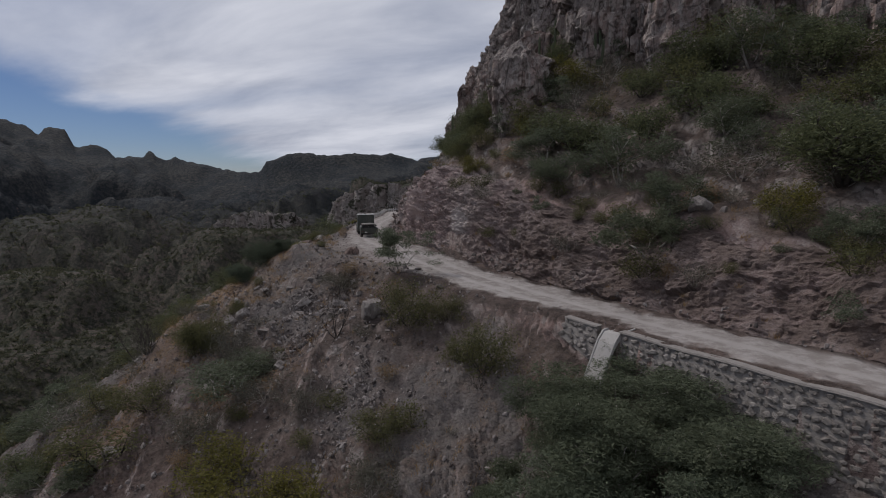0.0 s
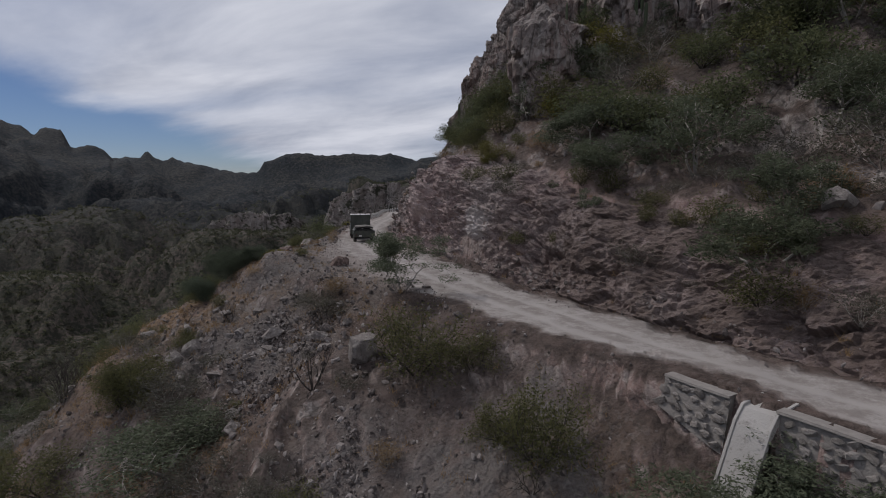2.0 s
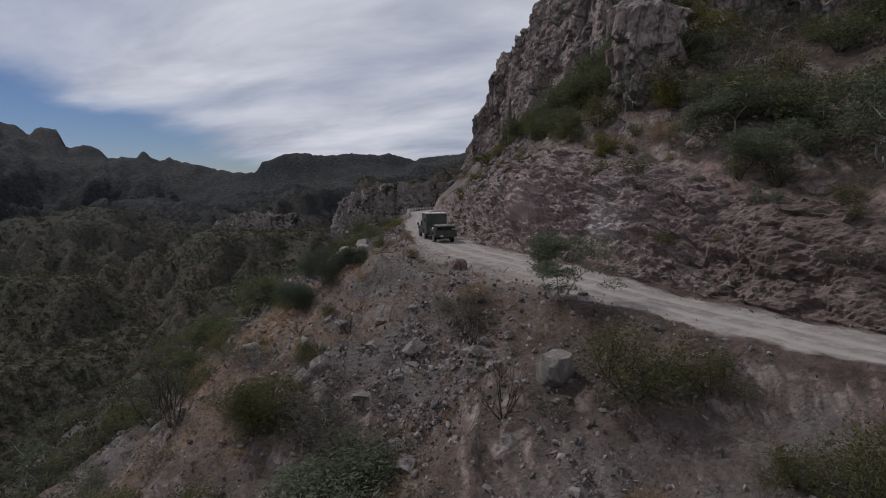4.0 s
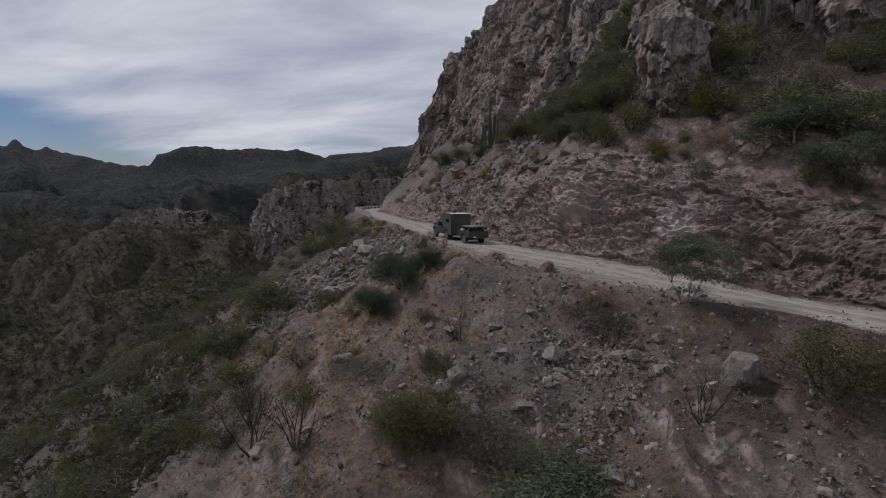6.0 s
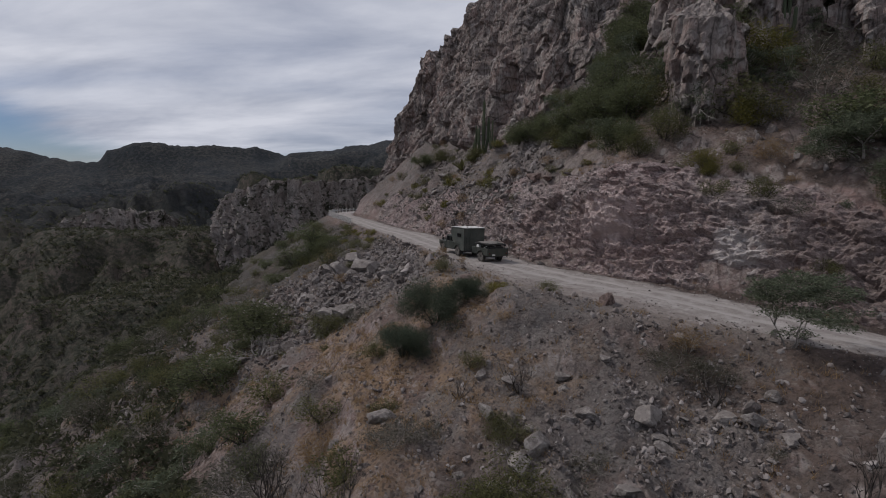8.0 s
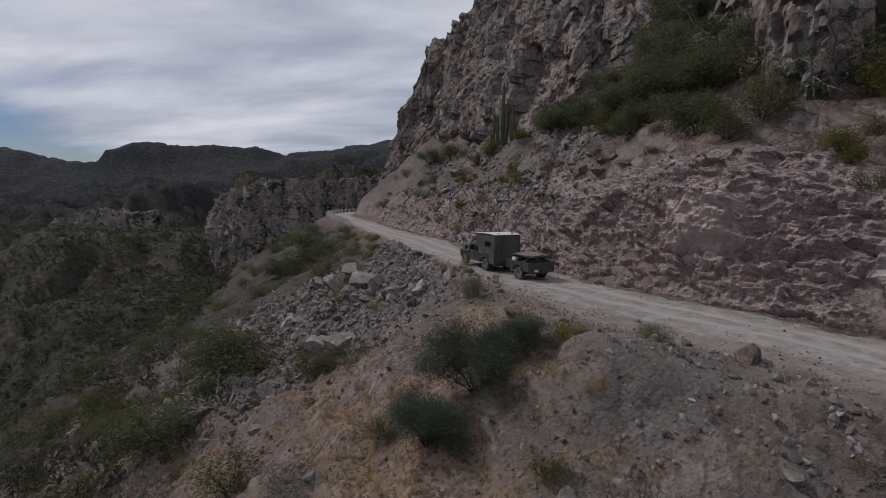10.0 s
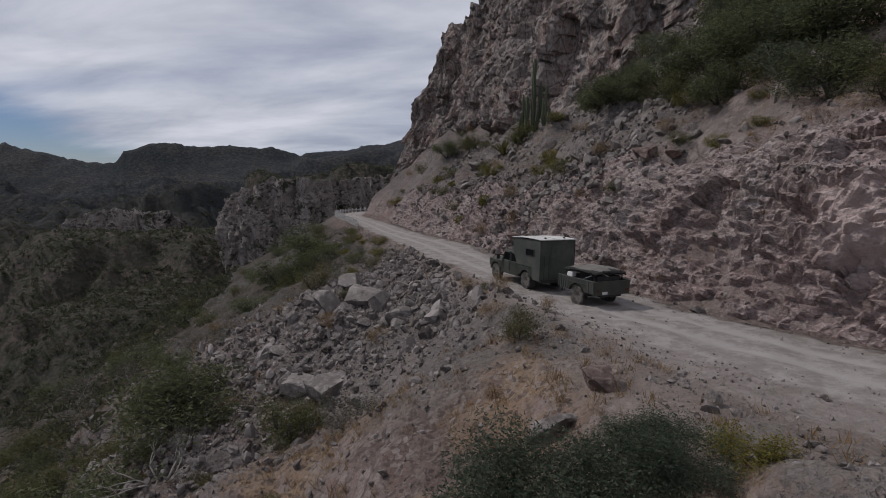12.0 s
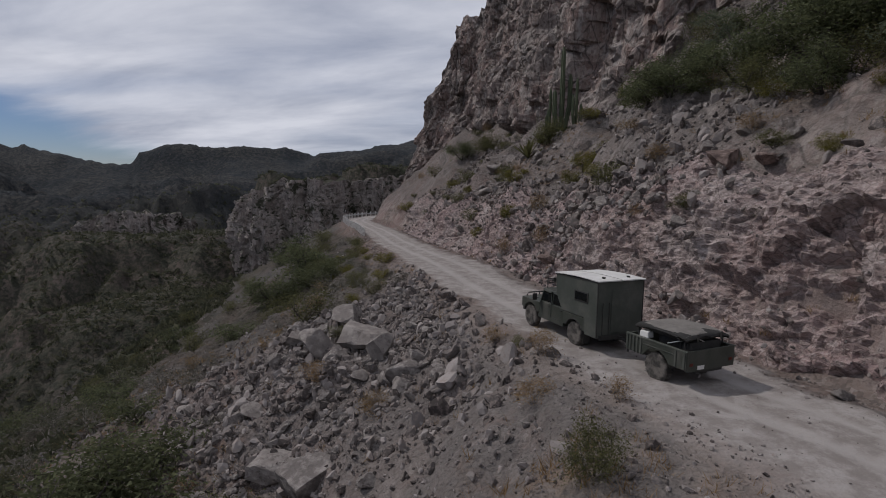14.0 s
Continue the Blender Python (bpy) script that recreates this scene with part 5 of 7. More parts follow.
for s in range(2):
    SPECIES["yellow", s] = plant("shrub", 100 + s, "yellow_green_shrub", "bright yellow-green leafy shrub on the slope", "shrub", 7, 0.6, 0.03, 2, 0.5, 0.35, 0.7,
                                 BARK_DARK, LEAF_YELLOW, 4200, (0.075, 0.034), 0.42, 0.95, "yellow-green shrubs")
    SPECIES["dead", s] = plant("shrub", 120 + s, "dead_shrub", "leafless dark shrub with upright bare branches", "shrub", 6, 0.8, 0.045, 3, 0.34, 0.35, 0.5,
                               BARK_DARK, group="dead shrubs")
    SPECIES["white", s] = plant("shrub", 130 + s, "bleached_shrub", "leafless bleached shrub with pale spreading branches", "shrub", 7, 0.7, 0.04, 3, 0.5, 0.1, 0.9,
                                BARK_PALE, group="bleached shrubs")
    SPECIES["dry", s] = plant("shrub", 140 + s, "dry_shrub", "small straw-coloured dry shrub beside the road", "shrub", 8, 0.5, 0.02, 2, 0.5, 0.35, 0.7,
                              BARK_PALE, LEAF_DRY, 1200, (0.16, 0.025), 0.4, 0.95, "dry shrubs")


for s in range(3):       # plainer ones for the scattered scrub
    SPECIES["acacia_far", s] = plant("tree", 220 + s, "acacia_tree", "grey-green acacia tree in the scrub above the valley", "tree", 3, 0.95, 0.06, 2, 0.6, 0.12, 0.6,
                                     BARK_PALE, LEAF_ACACIA, 2000, (0.085, 0.034), 0.6, 0.5, "scattered acacia trees")
    SPECIES["mesquite_far", s] = plant("tree", 240 + s, "mesquite_tree", "dark green mesquite tree in the hillside scrub", "tree", 4, 0.7, 0.06, 2, 0.6, 0.2, 0.55,
                                       BARK_DARK, LEAF_DARK, 2300, (0.085, 0.042), 0.55, 0.8, "scattered mesquite trees")
    SPECIES["bush_far", s] = plant("shrub", 260 + s, "green_shrub", "olive-green shrub in the hillside scrub", "shrub", 6, 0.6, 0.03, 1, 0.5, 0.3, 0.75,
                                   BARK_DARK, LEAF_BUSH, 1700, (0.09, 0.040), 0.5, 0.95, "scattered green shrubs")
    SPECIES["grey_far", s] = plant("shrub", 280 + s, "grey_shrub", "thin grey-green shrub in the hillside scrub", "shrub", 6, 0.6, 0.022, 2, 0.6, 0.2, 0.8,
                                   BARK_PALE, LEAF_GREY, 1100, (0.09, 0.030), 0.5, 0.8, "scattered grey shrubs")


def cactus(seed, arms):
    rng = np.random.default_rng(seed)
    ob = thing("columnar_cactus", "tall ribbed green columnar cactus below the cliff", "cactus", "columnar cacti")
    for i in range(arms):
        a, h = 2 * math.pi * i / arms + rng.uniform(-0.4, 0.4), 1.0 if i == 0 else rng.uniform(0.45, 0.75)
        r = 0.0 if i == 0 else 0.09
        g_ = Geo()
        sides, rings = 16, [(0.0, 0.75), (0.1, 0.95), (0.5, 1.05), (0.85, 1.0), (0.95, 0.8), (1.0, 0.3)]
        bend = [(r * min(1, q * 5) * math.cos(a), r * min(1, q * 5) * math.sin(a), q * h) for q, _ in rings]
        vs = [(bx + 0.024 * w * (1.12 if j % 2 else 0.86) * math.cos(2 * math.pi * j / sides), by + 0.024 * w * (1.12 if j % 2 else 0.86) * math.sin(2 * math.pi * j / sides), bz)
              for (bx, by, bz), (_, w) in zip(bend, rings) for j in range(sides)]
        fs = [(k_ * sides + j, k_ * sides + (j + 1) % sides, (k_ + 1) * sides + (j + 1) % sides, (k_ + 1) * sides + j) for k_ in range(len(rings) - 1) for j in range(sides)]
        g_.add(vs, fs + [tuple(range(len(vs) - sides, len(vs)))])
        part("stem" if i == 0 else "arm", g_.mesh("column", CACTUS, False), ob)
    ob.matrix_world = pose(0, 0, -400)
    return ob


SPECIES["cactus", 0], SPECIES["cactus", 1] = cactus(1, 3), cactus(2, 4)


def agave(seed):
    rng = np.random.default_rng(seed)
    ob = thing("agave", "spiky green agave rosette growing on the scree", "agave", "agaves")
    for i in range(26):
        a, lift = rng.uniform(0, 6.28), rng.uniform(0.5, 1.4)
        c, s, l_ = math.cos(a), math.sin(a), rng.uniform(0.75, 1.15)
        g_ = Geo()
        vs = []
        for q, w in ((0, 0.05), (0.4, 0.075), (0.8, 0.04), (1, 0.004)):
            r, z = q * l_ * math.cos(lift), q * l_ * math.sin(lift) - 0.12 * q * q
            vs += [(c * r - s * w, s * r + c * w, z), (c * r * 1.0, s * r * 1.0, z - 0.03), (c * r + s * w, s * r - c * w, z)]
        fs = [(k_ * 3 + j, k_ * 3 + j + 1, k_ * 3 + j + 4, k_ * 3 + j + 3) for k_ in range(3) for j in range(2)]
        g_.add(vs, fs)
        part("blade", g_.mesh("blade", LEAF_BUSH, False), ob)
    ob.matrix_world = pose(0, 0, -400)
    return ob


SPECIES["agave", 0] = agave(3)
used = set()


def put(kind, x, y, radius, tall=1.0, turn=None, z=None, variant=None):
    """Plant one: the first of a kind is moved into place, later ones are copies."""
    n = sum(1 for q in SPECIES if q[0] == kind)
    v = int(RNG.integers(n)) if variant is None else variant % n
    src = SPECIES[kind, v]
    z = height(x, y) if z is None else z
    m = pose(x, y, z - 0.04, 0, 0, RNG.uniform(0, 360) if turn is None else turn)
    scale = Matrix.Diagonal((radius, radius, radius * tall, 1))
    if (kind, v) not in used:
        used.add((kind, v))
        src.matrix_world = m @ scale
        return src
    keep = src.scale.copy()
    src.scale = (1, 1, 1)
    ob = copy_thing(src, m @ scale)
    src.scale = keep
    return ob


# plants that stand out, from the start of the road onwards: kind, x, y, radius, height factor
for row in [
    ("yellow", -9.6, 24.4, 2.5, 0.95), ("yellow", -7.4, 26.4, 1.9, 0.9), ("grey", -3.5, 25.5, 2.2, 0.9),
    ("bush", 2.4, 31.4, 1.9, 1.3), ("bush", 1.2, 32.8, 1.3, 1.1), ("bush", -2.4, 38.0, 2.3, 1.15), ("bush", 0.3, 37.4, 1.5, 1.0), ("dead", -7.6, 39.0, 1.5, 1.25),
    ("grey", -16.2, 41.8, 2.4, 0.8), ("grey", -11.6, 35.0, 2.2, 0.8), ("umbrella", -3.8, 46.4, 2.7, 0.95),
    ("crest", -18.6, 57.2, 2.0, 0.95), ("crest", -16.6, 57.6, 1.3, 0.9), ("crest", -20.6, 56.6, 1.6, 0.95), ("yellow", -14.7, 57.4, 0.9, 0.7), ("mesquite", -30.5, 82.3, 4.2, 0.85), ("mesquite", -33.6, 75.0, 3.6, 0.8),
    ("mesquite", -24.3, 122.0, 4.8, 0.8), ("mesquite", -27.5, 118.0, 3.8, 0.8), ("mesquite", -22.5, 114.0, 2.5, 0.8), ("dead", -28.2, 52.6, 1.9, 1.3), ("dead", -27.7, 49.9, 2.3, 1.4), ("bush", -19.5, 42.8, 1.7, 1.2),
    ("grey", -8.5, 46.2, 1.4, 0.8), ("white", -30.2, 76.1, 3.0, 0.8), ("bush", -22.0, 58.8, 1.1, 0.8), ("bush", -24.3, 76.0, 2.2, 0.8), ("grey", -21.6, 72.0, 1.9, 0.8),
    ("bush", -15.6, 67.4, 0.9, 1.1), ("dry", -13.6, 75.8, 0.7, 1.0), ("dry", -12.9, 71.3, 0.5, 1.0), ("dry", -15.0, 72.8, 0.8, 0.8), ("bush", -13.9, 77.6, 0.45, 0.8), ("dry", -14.6, 78.9, 0.6, 0.9),
    ("grey", -47.0, 87.5, 3.2, 0.8), ("bush", -38.1, 81.9, 2.4, 0.8), ("bush", -18.5, 42.5, 1.5, 1.0), ("grey", -13.7, 39.7, 2.6, 0.7), ("bush", -20.0, 43.5, 1.7, 0.9), ("bush", -12.0, 55.5, 0.8, 0.7),
    ("acacia", 22.7, 46.4, 4.2, 0.9), ("acacia", 13.8, 37.6, 3.3, 0.9), ("acacia", 16.2, 39.6, 2.8, 0.9), ("yellow", 21.2, 34.7, 1.8, 1.0), ("acacia", 21.5, 28.7, 2.2, 1.1), ("mesquite", 24.5, 34.7, 4.2, 0.9), ("acacia", 27.2, 37.6, 4.0, 0.9),
    ("yellow", 15.2, 71.3, 3.4, 0.9), ("acacia", 9.9, 55.2, 3.2, 0.85), ("acacia", 12.6, 58.0, 2.9, 0.85), ("bush", 4.6, 69.3, 2.4, 1.0), ("mesquite", 26.9, 60.0, 4.8, 0.85), ("mesquite", 33.4, 51.2, 4.3, 0.85), ("white", 10.7, 54.0, 1.3, 0.9),
    ("acacia", 10.9, 51.8, 2.9, 0.95), ("mesquite", 8.2, 82.6, 4.3, 0.95), ("mesquite", 10.5, 79.8, 3.6, 0.95), ("mesquite", 2.7, 92.0, 2.4, 0.95), ("mesquite", 1.0, 91.5, 2.4, 0.95), ("mesquite", 3.0, 87.0, 2.6, 0.95), ("mesquite", 2.2, 80.5, 2.4, 0.95), ("acacia", 2.0, 75.6, 2.6, 1.0), ("mesquite", 2.4, 72.4, 2.5, 1.0), ("bush", 2.2, 69.4, 1.8, 0.9), ("mesquite", 7.2, 85.4, 3.4, 1.0), ("mesquite", 4.6, 75.4, 2.8, 1.0), ("white", 0.2, 70.6, 1.2, 0.8), ("mesquite", 13.0, 95.0, 3.6, 1.1), ("mesquite", 17.0, 97.5, 3.6, 1.1), ("acacia", 11.5, 90.0, 3.2, 1.1), ("mesquite", 16.0, 90.5, 3.6, 1.1), ("bush", 8.5, 98.0, 2.4, 1.0), ("mesquite", 21.0, 98.0, 3.4, 1.1), ("yellow", 10.3, 64.7, 2.2, 0.9), ("bush", 0.6, 111.9, 2.4, 0.9), ("yellow", 3.4, 62.0, 1.5, 0.8),
    ("mesquite", 1.3, 94.5, 2.5, 0.9), ("bush", 1.4, 84.2, 1.9, 0.9), ("mesquite", 4.5, 83.0, 3.6, 0.95), ("mesquite", 5.5, 79.0, 3.4, 0.95), ("bush", 3.4, 79.8, 2.2, 0.9), ("acacia", 6.0, 76.0, 3.0, 0.9), ("agave", -1.7, 111.7, 2.0, 1.1), ("agave", 0.2, 113.2, 1.5, 1.1),
    ("yellow", 0.3, 102.5, 1.4, 0.9), ("bush", -4.3, 81.0, 0.9, 0.9), ("dry", -5.9, 96.0, 1.0, 1.0), ("dry", -5.3, 83.7, 0.7, 0.9), ("bush", 5.0, 150.0, 3.0, 0.9), ("mesquite", 1.3, 153.9, 3.0, 0.9), ("bush", -2.0, 118, 2.0, 0.9),
    ("yellow", 2.2, 106.0, 1.1, 0.9), ("yellow", -6.4, 103.0, 0.9, 1.2), ("dry", -7.4, 101.0, 0.8, 1.2), ("yellow", -4.2, 108.5, 0.9, 1.1),
]:
    kind, x, y, radius, tall = row
    put(kind, x, y, radius, tall)
# the acacias below the wall: place, radius, height of the crown's top
for x, y, radius, top in ((9.2, 25.4, 3.8, -1.3), (6.3, 24.4, 3.5, -1.8), (12.2, 22.2, 3.6, -2.0), (8.4, 22.0, 4.2, -1.9), (11.0, 18.4, 3.4, -2.7), (6.2, 18.8, 3.6, -3.2), (3.6, 21.6, 2.6, -4.2)):
    v = int(RNG.integers(3))
    crown = [c for c in SPECIES["fine", v].children if c.name.startswith("crown")][0]
    unit = float(np.percentile([p.co.z for p in crown.data.vertices], 97))
    put("fine", x, y, radius, (top - height(x, y)) / (radius * unit), variant=v)
for row in ((-14.0, 36.6, 3.6, "acacia", 0.6), (-25.0, 45.8, 1.9, "dead", 1.3), (-19.3, 43.6, 2.0, "bush", 0.9), (-29.4, 54.2, 2.6, "grey", 0.9), (-14.3, 39.6, 2.4, "acacia", 0.6), (-26.0, 41.0, 2.2, "bush", 0.8),
            (-34.0, 46.0, 3.0, "acacia", 0.7), (-16.4, 33.8, 2.2, "grey", 0.8), (-21.0, 38.0, 2.4, "bush", 0.8), (-12.5, 28.8, 2.6, "yellow", 0.8), (-23.5, 32.0, 2.6, "acacia", 0.7), (-29.0, 37.5, 2.8, "mesquite", 0.8),
            (-9.2, 47.4, 1.6, "grey", 0.8), (-17.7, 47.3, 1.2, "bush", 0.8), (-22.5, 48.5, 1.3, "grey", 0.9), (-8.2, 33.0, 1.8, "grey", 0.8), (-3.6, 29.0, 1.6, "bush", 0.8)):
    put(row[3], row[0], row[1], row[2], row[4])
for x, y, h in ((1.9, 112.2, 8.8), (3.0, 111.0, 5.2), (0.9, 112.8, 5.6)):
    put("cactus", x, y, h, 1.0, z=height(x, y))
for x, y, h in ((15.0, 77.5, 6.5), (17.5, 75.5, 6.0), (19.5, 72.0, 6.5), (12.8, 76.8, 5.5)):
    put("cactus", x, y, h, 1.0)

# scrub scattered over the slopes
taken = []


def scatter(count, kinds, box, rule, radius, tall, gap):
    made = 0
    for _ in range(count * 14):
        if made >= count:
            break
        x, y = RNG.uniform(box[0], box[1]), RNG.uniform(box[2], box[3])
        d, ry = road_coords(np.array([x]), np.array([y]))
        if RNG.uniform() > rule(float(d[0]), float(ry[0]), x, y) or any((x - a) ** 2 + (y - b) ** 2 < gap * gap for a, b in taken):
            continue
        taken.append((x, y))
        put(kinds[int(RNG.integers(len(kinds)))], x, y, RNG.uniform(*radius), RNG.uniform(*tall))
        made += 1


def upper(d, ry, x, y):
    far = 1.0 if ry < 75 else 0.35
    return float(smooth(np.array([d]), 11.5, 15)[0]) * far * (0 if d > 46 else 1)


scatter(165, ["mesquite_far", "acacia_far", "bush_far", "acacia_far", "mesquite_far", "grey_far"], (6, 52, 12, 98), upper, (1.6, 3.4), (0.85, 1.15), 2.5)
scatter(54, ["bush_far", "dry", "yellow", "grey_far", "bush_far"], (-10, 12, 78, 170), lambda d, ry, x, y: 1 if 5.5 < d < 23 else 0, (0.6, 1.6), (0.8, 1.1), 2.5)
scatter(120, ["mesquite_far", "grey_far", "bush_far", "acacia_far"], (-95, -20, 15, 130), lambda d, ry, x, y: 1 if d < -25 else 0, (1.4, 3.4), (0.7, 0.95), 3.0)
scatter(70, ["mesquite_far", "grey_far", "bush_far", "bush_far"], (-50, -24, 30, 100), lambda d, ry, x, y: 1 if d < -19 else 0, (0.9, 2.2), (0.7, 0.95), 1.8)
scatter(60, ["bush_far", "grey_far", "acacia_far", "bush_far", "dry"], (0, 30, 16, 62), lambda d, ry, x, y: 1 if 4.8 < d < 13 and ry < 58 else 0, (0.5, 1.5), (0.8, 1.1), 1.7)
scatter(34, ["bush_far", "grey_far", "grey_far", "dry", "dead"], (-26, 8, 20, 62), lambda d, ry, x, y: 1 if -24 < d < (-11.5 if 52 < ry < 73 else -6.5) else 0, (0.5, 1.4), (0.7, 1.0), 2.2)
scatter(22, ["yellow", "bush_far", "grey_far", "dry"], (-12, 14, 60, 110), lambda d, ry, x, y: 1 if 6.5 < d < 14 else 0, (0.4, 1.1), (0.7, 1.0), 2.0)
scatter(46, ["mesquite_far", "bush_far", "grey_far", "bush_far"], (-50, -14, 96, 175), lambda d, ry, x, y: 1 if d < -7 and ry > 98 else 0, (0.9, 2.4), (0.8, 1.0), 2.2)
scatter(34, ["bush_far", "grey_far", "bush_far", "yellow"], (-24, -14, 95, 140), lambda d, ry, x, y: 1 if -9 < d < -4.2 and ry > 96 else 0, (0.5, 1.2), (0.7, 1.0), 1.4)
scatter(26, ["grey_far", "dry", "bush_far"], (-34, 10, 24, 112), lambda d, ry, x, y: 0.8 if -24 < d < (-11.5 if 52 < ry < 73 else -7) else 0, (0.4, 1.0), (0.7, 1.0), 2.6)


def far_scrub(name, count, seed, near, far, per, blade, label):
    """Countless shrubs over the valley sides, joined."""
    rng = np.random.default_rng(seed)
    r = np.exp(rng.uniform(math.log(near), math.log(far), count))
    a = np.radians(rng.uniform(-46, 8, count))
    x, y = -15 + r * np.sin(a), 20 + r * np.cos(a)
    d, ry = road_coords(x, y)
    keep = (d < -26) | (y > 235)
    x, y, r = x[keep], y[keep], r[keep]
    z = land(x.copy(), y.copy())[0]
    n = len(x)
    size = rng.uniform(0.7, 2.0, n) * (0.8 + 0.0009 * r)
    way = rng.normal(size=(n, per, 3))
    way /= np.linalg.norm(way, axis=2)[..., None]
    way[..., 2] = np.abs(way[..., 2]) * 0.8
    p = np.stack([x, y, z], 1)[:, None] + way * (size[:, None] * rng.uniform(0.2, 1.0, (n, per)))[..., None]
    aa = rng.normal(size=(n, per, 3)) * (size * blade)[:, None, None]
    bb = rng.normal(size=(n, per, 3)) * (size * blade * 0.85)[:, None, None]
    v = np.stack([p - aa, p + bb, p + aa], 2).reshape(-1, 3)
    ob = mesh_object(name, v, np.arange(n * per * 3).reshape(-1, 3), LEAF_FAR, False)
    return tagged(ob, label, "scrub", kind="stuff")


far_scrub("hillside_scrub", 5500, 9, 40, 190, 34, 0.13, "olive-green bushes dotted over the steep valley side")
far_scrub("far_scrub", 30000, 10, 150, 900, 9, 0.30, "dark green scrub covering the far valley sides")


def grass(count, seed):
    rng = np.random.default_rng(seed)
    x, y = rng.uniform(-45, 20, count), rng.uniform(14, 115, count)
    z, m1, _, _ = land(x.copy(), y.copy())
    d, ry = road_coords(x, y)
    keep = (rng.uniform(0, 1, count) < m1[1] * 1.0 + 0.05) & (np.abs(d) > HALF + 0.5) & (m1[0] < 0.2)
    x, y, z = x[keep], y[keep], z[keep]
    n, per = len(x), 17
    a, r = rng.uniform(0, 6.28, (n, per)), rng.uniform(0.0, 0.32, (n, per))
    h = rng.uniform(0.10, 0.42, (n, per))
    bx, by = x[:, None] + r * np.cos(a), y[:, None] + r * np.sin(a)
    bz = np.broadcast_to(z[:, None] - 0.08, bx.shape)
    w = 0.016
    lean = rng.normal(size=(2, n, per)) * 0.16
    v = np.stack([np.stack([bx - w * np.sin(a), by + w * np.cos(a), bz], -1), np.stack([bx + w * np.sin(a), by - w * np.cos(a), bz], -1),
                  np.stack([bx + lean[0], by + lean[1], bz + h], -1)], 2).reshape(-1, 3)
    ob = mesh_object("dry_grass", v, np.arange(len(v)).reshape(-1, 3), LEAF_DRY, False)
    return tagged(ob, "straw-coloured dry grass tufts on the slope", "grass", kind="stuff")


grass(26000, 17)

# ---- the truck and its trailer ----
def wheel(parent, x, y, r=0.47, w=0.31):
    side = 1 if y > 0 else -1
    t = Geo().lathe([(0.26, -w * 0.46), (0.40, -w * 0.5), (r - 0.03, -w * 0.47), (r, -w * 0.30), (r, w * 0.30), (r - 0.03, w * 0.47), (0.40, w * 0.5), (0.26, w * 0.46)], 28, (x, y, r))
    for i in range(28):          # tread blocks
        a = 2 * math.pi * i / 28
        m = Matrix.Translation((x, y, r)) @ Matrix.Rotation(-a, 4, "Y")
        for s in (-1, 1):
            t.box((r - 0.012, s * w * 0.22 - 0.055, -0.03), (r + 0.014, s * w * 0.22 + 0.055, 0.03), 0, m)
    wh = part("wheel", t.mesh("tyre", TYRE, False), parent, "dusty off-road tyre")
    rim = Geo().lathe([(0.27, -0.10), (0.27, 0.09), (0.245, 0.10), (0.22, 0.045), (0.10, 0.06), (0.085, 0.12), (0.03, 0.125)] if side > 0 else
                      [(0.03, -0.125), (0.085, -0.12), (0.10, -0.06), (0.22, -0.045), (0.245, -0.10), (0.27, -0.09), (0.27, 0.10)], 24, (x, y, r))
    part("rim", rim.mesh("rim", PAINT, True), wh)
    bolts = Geo()
    for i in range(8):
        a = 2 * math.pi * i / 8
        bolts.tube([(x + 0.15 * math.cos(a), y + side * 0.05, r + 0.15 * math.sin(a)), (x + 0.15 * math.cos(a), y + side * 0.075, r + 0.15 * math.sin(a))], 0.017, 6)
    part("wheel_nut_ring", bolts.mesh("nuts", STEEL), wh)
    return wh


def arch(cx, r, z0, z1, x0, x1, n=9):
    """Side outline with a wheel arch cut into its lower edge: (x, z) points."""
    pts = [(x0, z0)]
    a0 = math.asin(max(-1, min(1, (z0 - 0.47) / r)))
    for i in range(n + 1):
        a = math.pi - a0 - (math.pi - 2 * a0) * i / n
        pts.append((cx + r * math.cos(a), 0.47 + r * math.sin(a)))
    return pts + [(x1, z0), (x1, z1), (x0, z1)]


